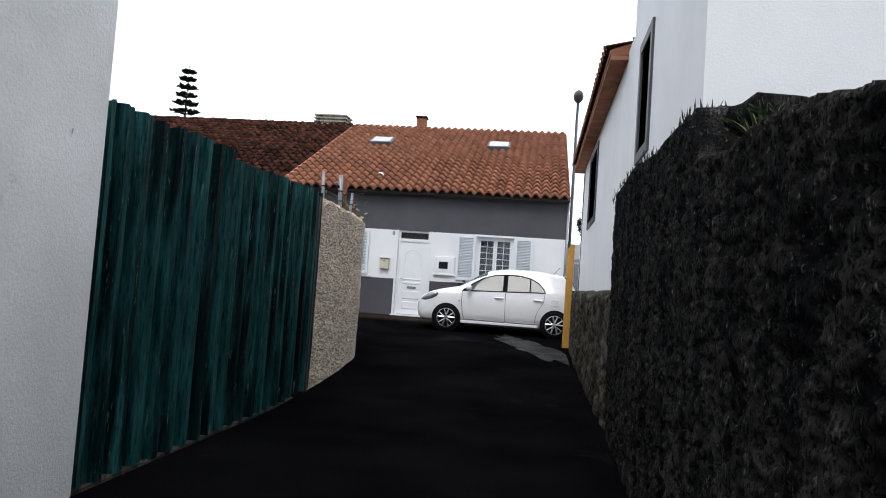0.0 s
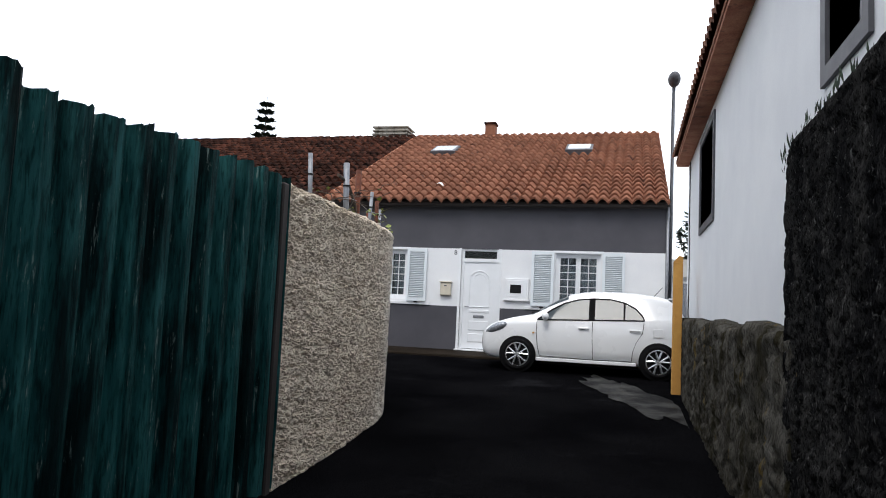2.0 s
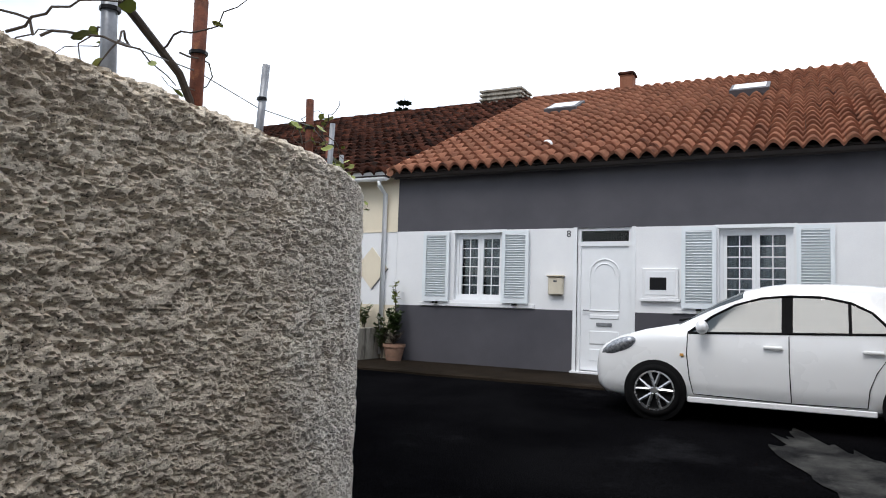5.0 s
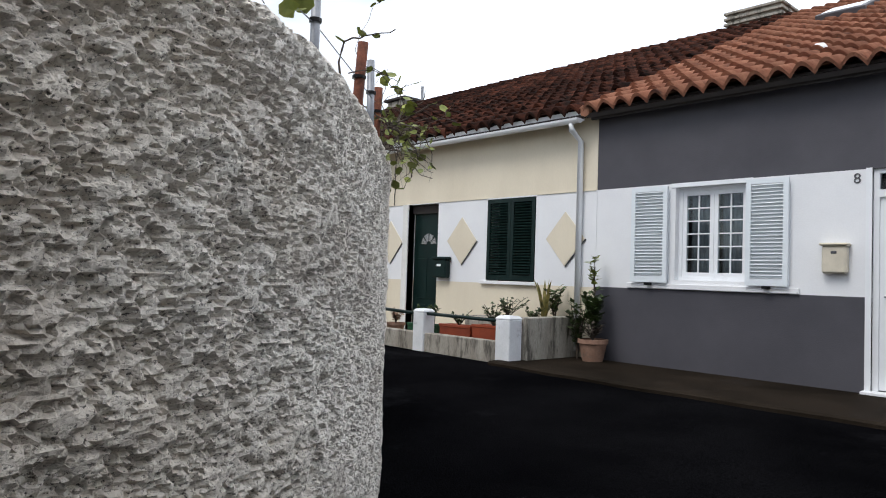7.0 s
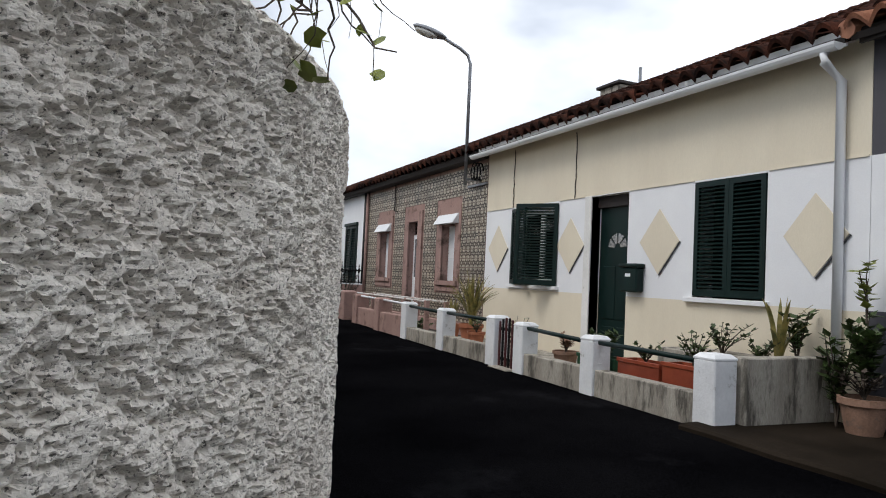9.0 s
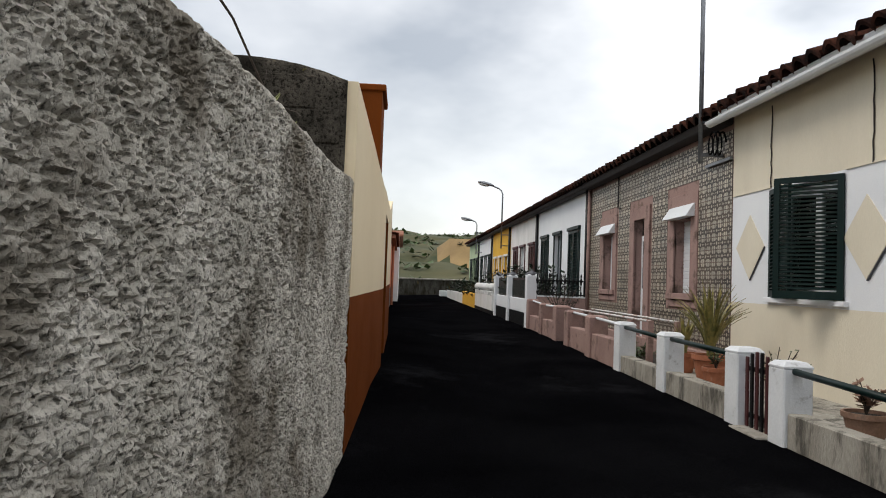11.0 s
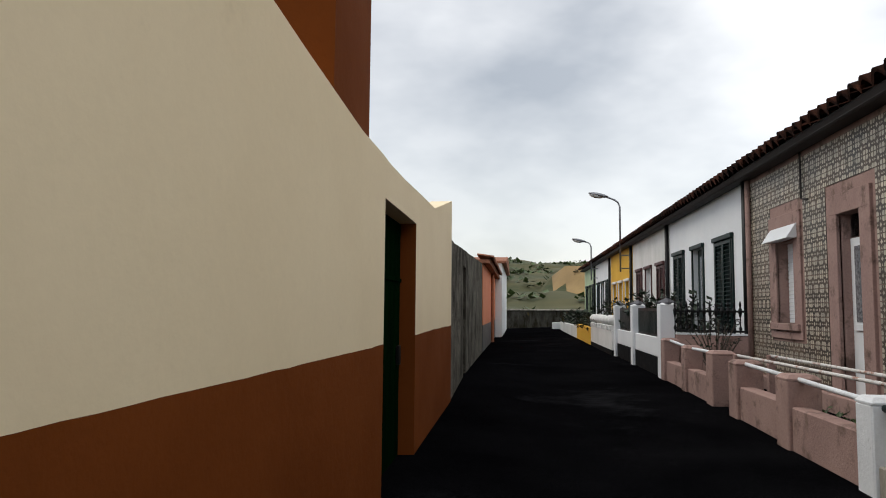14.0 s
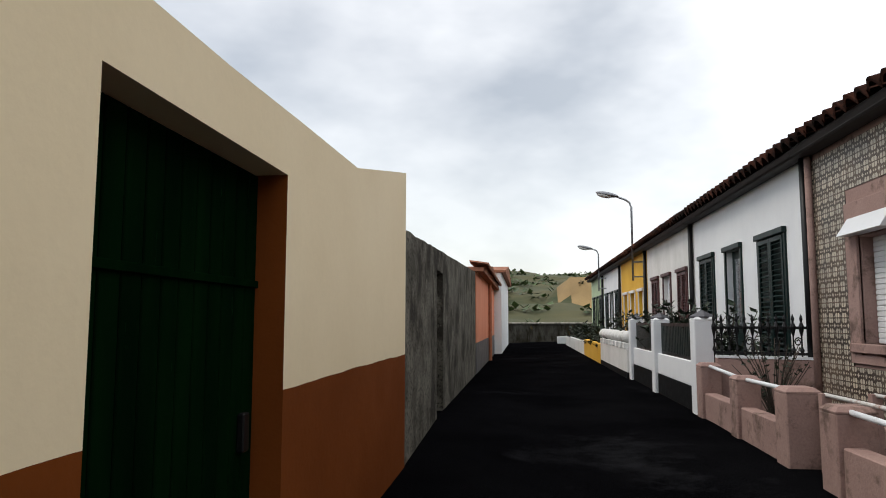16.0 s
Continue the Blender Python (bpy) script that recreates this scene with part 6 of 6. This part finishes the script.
for x, w, top in PINK:
    gate_post(x, min(w, 0.30), top, 18.62 + garden_line(x), M_PINK, "dusty pink rendered garden post", "pink garden posts")
for (xa, wa, ta), (xb, wb, tb) in zip(PINK, PINK[1:] + [(-15.40, 0.2, 1.2)]):
    a, b = xa + min(wa, 0.3) / 2, xb - min(wb, 0.3) / 2
    if abs(xa + 19.72) < 0.01:
        continue
    struct("garden_wall_pink", box(a, b, 18.64 + garden_line(a), 18.80 + garden_line(a), 0.2, 0.94, 0.012), M_PINK, "low pink rendered garden wall", "garden wall")
    r = thing("handrail", ((a + b) / 2, 18.72, 0.9), "white painted tubular rail between pink posts", "rail", "garden rails")
    part("bar", tube([(a - 0.03, 18.72 + garden_line(a), ta - 0.04), (b + 0.03, 18.72 + garden_line(b), tb - 0.04)], 0.022, 10), M_WHITE_POST, r, smooth=True)
for y in (18.95, 19.35):
    r = thing("rusty_rail", (-17.5, y, 0.9), "rusting white rail across the front garden", "rail", "garden rails")
    part("bar", tube([(-19.4, y, 1.24), (-15.6, y + 0.2, 1.22)], 0.018, 8), M_RAIL_RUSTED, r, smooth=True)
    part("post", box(-19.44, -19.36, y - 0.04, y + 0.04, 0.5, 1.25), M_PINK, r)
    part("post", box(-15.64, -15.56, y + 0.16, y + 0.24, 0.5, 1.23), M_PINK, r)
struct("garden_bed_pink", box(-22.2, -15.45, 18.80, 20.07, 0.3, 0.58), M_SOIL, "dark earth of the pink front garden", "garden bed")
struct("house_plinth", box(-22.3, -15.2, 19.98, 20.076, 0.5, 0.80, 0.01), M_PINK, "pink plinth under the tiled front", "plinth")
shrub("garden_plants", (-17.6, 19.2, 0.58), 0.30, 0.5, "low green plants in the bed", 51, 0.07, 16, 12)
shrub("garden_plants", (-16.2, 19.2, 0.58), 0.34, 0.5, "low green plants in the bed", 52, 0.07, 16, 12)
shrub("bare_shrub", (-21.7, 19.3, 0.58), 1.2, 0.50, "bare twiggy shrub in the pink garden", 53, 0.06, 34, 6, M_LEAF_D)

# ---- iron side fence ----
f = thing("iron_fence", (-22.6, 19.3, 1.2), "ornate black cast iron fence on a pink wall", "fence")


def slanted(bm):
    """The divider runs a little obliquely from the house to the street."""
    for p in bm.verts:
        p.co.x -= 0.42 * (20.05 - p.co.y)
    return bm


part("base_wall", slanted(box(-22.54, -22.34, 18.95, 20.05, 0.3, 1.38, 0.01)), M_PINK, f)
part("coping", slanted(box(-22.55, -22.33, 18.95, 20.05, 1.38, 1.41)), M_WHITE_POST, f)
for z in (1.43, 1.76):
    part("rail", slanted(box(-22.46, -22.42, 18.95, 20.05, z, z + 0.035)), M_BLACK, f)
for k in range(13):
    y = 18.95 + k * 0.088
    part("baluster", lathe([(0.010, 0), (0.010, 0.18), (0.030, 0.22), (0.010, 0.27), (0.010, 0.40), (0.026, 0.46), (0.036, 0.52), (0.012, 0.58), (0.022, 0.62), (0.004, 0.68)], (-22.44 - 0.42 * (20.05 - y), y, 1.27), 6), M_BLACK, f)
for k in range(6):
    y = 19.0 + k * 0.176
    part("scroll", tube([(-22.44 - 0.42 * (20.05 - y), y + 0.05 * math.cos(t) * (1 - t / 14), 1.60 + 0.06 * math.sin(t) * (1 - t / 14)) for t in [q * 0.7 for q in range(14)]], 0.009, 5), M_BLACK, f)

# ---- white walled garden farther on ----
for x in (-23.05, -26.10, -28.9):
    pier = gate_post(x, 0.28, 1.92, 18.72, M_WHITE, "white painted garden pier with dark cap", "white piers")
    part("capstone", lathe([(0.17, 0.0), (0.17, 0.03), (0.05, 0.09), (0.02, 0.11)], (x, 18.84, 1.90), 4), M_GREYPAINT, pier, "dark pointed capstone")
for a, b in ((-25.96, -23.19), (-28.76, -26.24)):
    struct("garden_wall_white", box(a, b, 18.76, 18.90, 0.95, 1.30, 0.01), M_WHITE, "white rendered garden wall", "garden wall")
    struct("garden_wall_base", box(a, b, 18.755, 18.91, 0.2, 0.95, 0.005), M_RUBBER, "black painted base of the garden wall", "garden wall")
    p = thing("railing_panel", ((a + b) / 2, 18.72, 1.3), "dark metal railing panel between white piers", "railing", "railing panels")
    part("frame", box(a + 0.1, b - 0.1, 18.81, 18.83, 1.30, 1.35), M_BLACK, p)
    part("frame", box(a + 0.1, b - 0.1, 18.81, 18.83, 1.78, 1.83), M_BLACK, p)
    for k in range(22):
        x = a + 0.12 + (b - a - 0.24) * k / 21
        part("bar", box(x - 0.045, x + 0.045, 18.815, 18.825, 1.35, 1.78), M_GREEN_DARK, p)
rnd = random.Random(61)
for k in range(9):
    shrub("hedge_shrub", (-24.0 - k * 1.15, 19.35, 0.5), 1.75 + rnd.uniform(-0.1, 0.25), 0.75, "dense dark green garden shrub", 62 + k, 0.13, 18, 26, M_LEAF_D)
for k in range(8):
    shrub("hedge_shrub", (-35.5 - k * 1.9, 19.2, 0.5), 1.30 + rnd.uniform(-0.2, 0.3), 0.9, "dark green garden shrub", 82 + k, 0.18, 14, 22, M_LEAF_D)
bm = pierced(-34.5, -29.05, 0.75, 1.25, 18.66, 18.82, [])
struct("garden_wall_far_base", box(-34.5, -29.05, 18.655, 18.825, 0.2, 0.75), M_RUBBER, "black painted base of the far garden wall", "garden wall")
struct("garden_wall_far", bm, M_WHITE_WORN, "worn white garden wall with finials", "garden wall")
for k in range(8):
    x = -29.4 - k * 0.68
    b = thing("finial", (x, 18.74, 1.25), "white stone ball finial on the garden wall", "finial", "wall finials")
    part("pedestal", box(x - 0.13, x + 0.13, 18.63, 18.85, 1.25, 1.38, 0.01), M_WHITE_WORN, b)
    part("ball", lathe([(0.05, 0), (0.13, 0.06), (0.15, 0.14), (0.10, 0.23), (0.03, 0.27)], (x, 18.74, 1.38), 12), M_WHITE_WORN, b, smooth=True)
struct("garden_wall_yellow", box(-40.3, -34.55, 18.66, 18.82, 0.2, 1.2, 0.01), M_YELLOW, "yellow garden wall", "garden wall")
struct("garden_wall_end", box(-52, -40.35, 18.66, 18.82, 0.2, 1.1, 0.01), M_WHITE_WORN, "white garden wall far along the street", "garden wall")
struct("bollard_wall", box(-54.6, -54.0, 18.3, 19.0, 0.2, 1.0, 0.02), M_WHITE, "white block at the street end", "block")


# ---- street lamps ----
def wall_lamp(x, y, z0, z1, reach, rise, label, size=1.0):
    p = thing("street_lamp", (x, y, z0), label, "street lamp", "street lamps")
    pts = [(x, y, z0), (x, y, z1 - 0.15), (x, y - 0.06, z1), (x - 0.02, y - 0.35 * reach, z1 + rise * 0.4), (x - 0.04, y - reach, z1 + rise)]
    part("pole", tube(pts, 0.032, 10), M_GALV, p, smooth=True)
    for z in (z0 + 0.1, z0 + 0.55):
        part("bracket", box(x - 0.03, x + 0.03, y, FRONT, z, z + 0.04), M_GALV, p)
    hx, hy, hz = pts[-1]
    bm = bmesh.new()
    bmesh.ops.create_uvsphere(bm, u_segments=16, v_segments=8, radius=1.0)
    bm.transform(Matrix.Translation((hx, hy - 0.22 * size, hz + 0.05)) @ pose(0, 0, 0, -12) @ Matrix.Diagonal((0.12 * size, 0.36 * size, 0.075 * size, 1)))
    part("head", bm, M_GALV, p, "grey lamp housing", True)
    bm = bmesh.new()
    bmesh.ops.create_uvsphere(bm, u_segments=14, v_segments=8, radius=1.0)
    bm.transform(Matrix.Translation((hx, hy - 0.30 * size, hz + 0.015)) @ pose(0, 0, 0, -12) @ Matrix.Diagonal((0.10 * size, 0.24 * size, 0.075 * size, 1)))
    part("cover", bm, M_LAMPGLASS, p, "frosted lamp cover", True)
    return p


wall_lamp(-15.46, FRONT - 0.32, 3.45, 5.93, 0.62, 0.28, "grey wall-mounted street lamp on a bent pole")
wall_lamp(-35.25, FRONT - 0.32, 3.1, 5.52, 0.5, 0.22, "grey wall-mounted street lamp farther along")
wall_lamp(-45.2, FRONT - 0.32, 3.2, 4.98, 0.35, 0.12, "grey wall-mounted street lamp farther along")
# bracket box and coiled cable under the nearest lamp
b = thing("cable_coil", (-15.35, FRONT, 3.7), "coiled black cable hung on the wall", "cable")
part("coil", tube([(-15.35 + 0.10 * math.cos(t), FRONT - 0.05 - 0.01 * t, 3.72 + 0.16 * math.sin(t)) for t in [q * 0.45 for q in range(44)]], 0.014, 6), M_RUBBER, b)
part("bracket", box(-15.9, -15.1, FRONT - 0.06, FRONT - 0.02, 3.46, 3.50), M_GALV, b)
# tall lamp beyond the slate house
p = thing("street_lamp", (0.86, 21.2, 0.4), "tall slim street lamp seen end-on", "street lamp")
part("pole", tube([(0.86, 21.2, 0.4), (0.86, 21.2, 6.6), (0.85, 20.9, 7.05)], 0.045, 10), M_GALV, p, smooth=True)
bm = bmesh.new()
bmesh.ops.create_uvsphere(bm, u_segments=16, v_segments=8, radius=1.0)
bm.transform(Matrix.Translation((0.85, 20.75, 7.2)) @ Matrix.Diagonal((0.15, 0.34, 0.17, 1)))
part("head", bm, M_GREYPAINT, p, "grey lamp housing", True)
# yard beyond the slate house
struct("wall_yard", pierced(0.74, 6.0, 0.2, 3.0, 22.2, 22.4, [(0.95, 1.75, 0.5, 2.55)]), M_WHITE_WORN, "white yard wall with a doorway", "wall")
d = thing("yard_door", (1.35, 22.3, 0.5), "white door with a glazed upper panel", "door")
part("leaf", box(0.96, 1.74, 22.28, 22.33, 0.45, 2.54), M_PVC, d)
part("pane", box(1.08, 1.62, 22.27, 22.28, 1.4, 2.4), M_HEADLIGHT, d)
shrub("yard_bush", (1.9, 23.6, 0.4), 4.3, 1.2, "dark leafy bush behind the yard wall", 120, 0.22, 26, 60, M_LEAF_D)


# ---- distant pine ----
def norfolk_pine(at, height, seed, label):
    rnd = random.Random(seed)
    t = thing("tree", at, label, "tree")
    a = Vector(at)
    part("trunk", tube([a, a + Vector((0, 0, height * 0.5)), a + Vector((0.05, 0, height))], 0.35, 8, None, 0.08), M_TWIG, t)
    br, lf = bmesh.new(), bmesh.new()
    z, k = height * 0.35, 0
    while z < height - 0.2:
        u = (z - height * 0.35) / (height * 0.65)
        r = (1 - u) * height * 0.135 + 0.25
        for q in range(7):
            th = 2 * math.pi * q / 7 + k * 0.4
            d = Vector((math.cos(th), math.sin(th), 0))
            rr = r * rnd.uniform(0.8, 1.1)
            p0 = a + Vector((0, 0, z))
            pts = [p0, p0 + d * rr * 0.5 + Vector((0, 0, 0.02)), p0 + d * rr + Vector((0, 0, 0.14 * rr))]
            tube(pts, 0.05, 5, br, 0.4)
            for n in range(60):
                w = rnd.uniform(0.25, 1.0)
                p = p0 + d * rr * w + Vector((0, 0, 0.10 * rr * w * w))
                s = d.cross(Vector((0, 0, 1))) * rnd.choice((-1, 1))
                leaf_into(lf, p, d * 0.6 + s + Vector((0, 0, rnd.uniform(-0.1, 0.5))), Vector((0, 0, 1)), rnd.uniform(0.4, 0.85), 0.5)
        z += height * (0.052 - 0.018 * u)
        k += 1
    part("limbs", br, M_TWIG, t)
    part("crown", lf, M_LEAF_D, t)


norfolk_pine((-43.3, 80.0, 0.4), 25.9, 5, "tall tiered conifer far behind the roofs")
for k, (x, y) in enumerate([(-150, 27.5), (-151, 30), (-160, 33)]):
    shrub("far_tree", (x, y, 5.0 if k < 2 else 6.0), 5.0, 2.2, "distant dark tree by the cliff", 130 + k, 0.9, 14, 26, M_LEAF_D, category="tree")

# ---- scrub on the hillside ----
rnd = random.Random(77)
bm = bmesh.new()
for k in range(420):
    x = -112 - 20 * rnd.randint(0, 6) - rnd.uniform(0, 7)
    y = rnd.uniform(-40, 75)
    for q in range(9):
        p = Vector((x + rnd.uniform(-1.4, 1.4), y + rnd.uniform(-2.2, 2.2), 0))
        p.z = hill_z(p.x, p.y) + rnd.uniform(-0.1, 0.6)
        leaf_into(bm, p, rand_dir(rnd, 0.4), Vector((0, 0, 1)), rnd.uniform(0.7, 1.7), 0.9)
tagged(part("hillside_scrub", bm, M_LEAF), "dark scrub and hedges along the hill terraces", "scrub", kind="stuff")

# ---- poles and vines on the curved wall ----
TRELLIS = [(-2.92, 10.10, 0.55, 0.030, 0), (-3.02, 10.62, 0.58, 0.032, 1), (-3.05, 11.06, 0.42, 0.020, 0), (-3.15, 11.64, 0.40, 0.024, 1), (-3.24, 11.94, 0.34, 0.018, 0), (-3.52, 12.36, 0.36, 0.022, 1), (-3.80, 12.86, 0.36, 0.018, 0), (-4.38, 13.46, 0.40, 0.026, 1), (-4.55, 13.70, 0.40, 0.020, 0), (-4.74, 13.86, 0.32, 0.024, 1), (-2.90, 9.2, 0.45, 0.02, 0)]
for k, (x, y, h, r, rusty) in enumerate(TRELLIS):
    p = thing("trellis_pole", (x, y, 2.2), "rusty iron trellis pole on the wall top" if rusty else "grey steel trellis pole on the wall top", "pole", "trellis poles")
    lean = 0.012 * ((k * 7) % 5 - 2)
    part("tube", tube([(x, y, 2.15), (x + lean, y + lean, 2.36 + h)], r, 10), M_RUST if rusty else M_GALV, p, smooth=True)
    part("collar", tube([(x + lean * 0.6, y + lean * 0.6, 2.36 + h * 0.55), (x + lean * 0.6, y + lean * 0.6, 2.375 + h * 0.55)], r * 1.35, 8), M_BLACK, p)
w = thing("trellis_wire", (-3.05, 11.0, 2.5), "thin steel wire strung between trellis poles", "wire")
part("strand", tube([(x, y, 2.36 + 0.24 * (1 if i % 2 else 0.8)) for i, (x, y, h, r, q) in enumerate(TRELLIS[:10])], 0.003, 4), M_GALV, w)


def vine(start, run, seed, count, leaves, label, droop=0.2, size=0.07, reach=0.5):
    rnd = random.Random(seed)
    v = thing("grape_vine", start, label, "vine", "grape vines")
    st, lf = bmesh.new(), bmesh.new()
    a = Vector(start)
    for k in range(count):
        p = a + Vector(run) * rnd.uniform(0, 1)
        d = Vector((rnd.uniform(-0.6, 0.9), rnd.uniform(-0.5, 0.9), rnd.uniform(0.0, 0.9))).normalized()
        pts = [p.copy()]
        n = 10
        for q in range(n):
            d = (d + Vector((rnd.uniform(-0.7, 0.7), rnd.uniform(-0.7, 0.7), rnd.uniform(-0.6, 0.5) - droop * 0.25))).normalized()
            p = p + d * reach / n * rnd.uniform(0.7, 1.3)
            pts.append(p.copy())
        tube(pts, 0.0042 * rnd.uniform(0.5, 1.5), 5, st, 0.35)
        for q in range(leaves):
            c = pts[rnd.randint(2, n)]
            leaf_into(lf, c, rand_dir(rnd, -0.2), Vector((rnd.uniform(-1, 1), rnd.uniform(-1, 1), 0.6)), size * rnd.uniform(0.5, 1.25), 1.05, 1)
    part("stem", st, M_TWIG, v)
    if leaves:
        part("leaves", lf, M_LEAF_Y, v)
    return v


vine((-2.95, 9.6, 2.42), (-0.05, 1.0, 0.25), 201, 10, 1, "leafless grape vine stems along the wall top", 0.3, 0.05, 0.6)
part("cane", tube([(-2.95, 9.9, 2.75), (-2.97, 10.2, 2.72), (-3.0, 10.5, 2.55), (-3.03, 10.66, 2.36)], 0.018, 8), M_TWIG, bpy.data.objects["grape_vine"])
vine((-3.13, 11.5, 2.45), (-0.04, 0.3, 0.15), 202, 7, 2, "young grape vine shoots on the rusty pole", 0.2, 0.06, 0.36)
vine((-3.45, 12.2, 2.42), (-0.3, 0.5, 0.2), 203, 6, 4, "grape vine shoots with yellow-green leaves", 0.2, 0.07, 0.34)
vine((-4.0, 13.0, 2.42), (-0.5, 0.6, 0.25), 204, 6, 3, "grape vine tangle with yellow-green leaves", 0.3, 0.048, 0.42)
vine((-4.55, 13.80, 2.42), (-0.5, 0.45, 0.12), 205, 24, 3, "bare grape vine tangle with few leaves", 0.25, 0.048, 0.46)
vine((-5.05, 14.2, 2.42), (-0.6, 0.35, 0.12), 206, 26, 3, "grape vine tangle over the wall corner", 0.25, 0.048, 0.50)
vine((-7.6, 14.70, 2.34), (-2.6, 0.25, 0.05), 207, 22, 2, "grape vine trailing along the wall top", 0.4, 0.045, 0.4)
part("cane", tube([(-7.3, 14.85, 2.70), (-7.8, 14.92, 2.72), (-8.4, 15.0, 2.62), (-8.9, 15.06, 2.42), (-9.2, 15.12, 2.28)], 0.005, 7), M_TWIG, bpy.data.objects["grape_vine"])
blades((0.95, 3.3, 2.05), 0.24, 0.22, 40, "spiky green succulent growing on the wall", 210, 0.02, M_LEAF)
blades((0.95, 2.95, 2.03), 0.18, 0.18, 30, "spiky green succulent tuft on the wall top", 211, 0.018, M_LEAF)
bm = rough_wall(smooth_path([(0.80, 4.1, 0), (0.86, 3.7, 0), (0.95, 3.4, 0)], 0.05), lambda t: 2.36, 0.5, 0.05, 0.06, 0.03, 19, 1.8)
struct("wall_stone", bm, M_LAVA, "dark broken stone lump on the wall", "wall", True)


# ---- dry moss spikes along the dark wall's crest ----
rnd = random.Random(90)
bm = bmesh.new()
for k in range(420):
    y = rnd.uniform(3.6, 7.8)
    p = Vector((0.76 + rnd.uniform(-0.02, 0.16), y, rock_top((7.95 - y) / 16.95) - 0.03))
    leaf_into(bm, p, Vector((rnd.uniform(-0.35, 0.35), rnd.uniform(-0.35, 0.35), 1)), Vector((1, 0, 0.1)), rnd.uniform(0.03, 0.11), 0.3)
tagged(part("wall_moss", bm, M_LEAF_D), "dark dry moss spikes along the wall top", "moss", kind="stuff")


# ---- patterned tiles of the tiled front ----
def patterned_tile(size):
    bm = bmesh.new()
    s = size / 2 - 0.002

    def slab(pts, z, slot):
        a = [bm.verts.new((x * s, -z, y * s)) for x, y in pts]
        f = bm.faces.new(a)
        f.material_index = slot
        f.normal_update()
        if f.normal.y > 0:
            f.normal_flip()

    base = [bm.verts.new((x * s, y, z * s)) for y in (0.0, -0.006) for x, z in ((-1, -1), (1, -1), (1, 1), (-1, 1))]
    for q in ((4, 5, 6, 7), (0, 1, 5, 4), (1, 2, 6, 5), (2, 3, 7, 6), (3, 0, 4, 7)):
        bm.faces.new([base[i] for i in q]).material_index = 1
    slab([(-0.30, 0), (0, -0.30), (0.30, 0), (0, 0.30)], 0.0085, 0)
    for sx, sy in ((-1, -1), (1, -1), (1, 1), (-1, 1)):
        slab([(sx * 0.95, sy * 0.95), (sx * 0.42, sy * 0.95), (sx * 0.36, sy * 0.62), (sx * 0.62, sy * 0.36), (sx * 0.95, sy * 0.42)], 0.0085, 0)
    for sx, sy in ((0, 1), (0, -1), (1, 0), (-1, 0)):
        slab([(sx * 0.9 - sy * 0.16, sy * 0.9 - sx * 0.16), (sx * 0.9 + sy * 0.16, sy * 0.9 + sx * 0.16), (sx * 0.52, sy * 0.52)], 0.0085, 0)
    return mesh_of(bm, "tile", [M_AZ_A, M_AZ_B])


def clad():
    size = 0.18
    me = patterned_tile(size)
    co = np.array([v.co for v in me.vertices])
    polys = [tuple(p.vertices) for p in me.polygons]
    slots = [p.material_index for p in me.polygons]
    verts, faces, mi, count = [], [], [], 0
    x = -15.13 - size / 2
    while x > -22.30:
        z = 0.82 + size / 2
        while z < EAVE - 0.17:
            if not any(a - size * 0.4 < x < b + size * 0.4 and c - size * 0.4 < z < d + size * 0.4 for a, b, c, d in TILE_HOLES):
                if count < 300:
                    ob = new("tile", me)
                    ob.parent = TILE_FRONT
                    ob.location = (x, FRONT - 0.001, z)
                    count += 1
                else:
                    off = len(verts)
                    verts.extend((co + np.array((x, FRONT - 0.001, z))).tolist())
                    faces.extend(tuple(i + off for i in p) for p in polys)
                    mi.extend(slots)
            z += size
        x -= size
    m2 = bpy.data.meshes.new("tiles")
    m2.from_pydata(verts, [], faces)
    for m in (M_AZ_A, M_AZ_B):
        m2.materials.append(m)
    m2.polygons.foreach_set("material_index", mi)
    ob = new("tiles", m2)
    ob.parent = TILE_FRONT
    tagged(ob, kind="stuff")


clad()
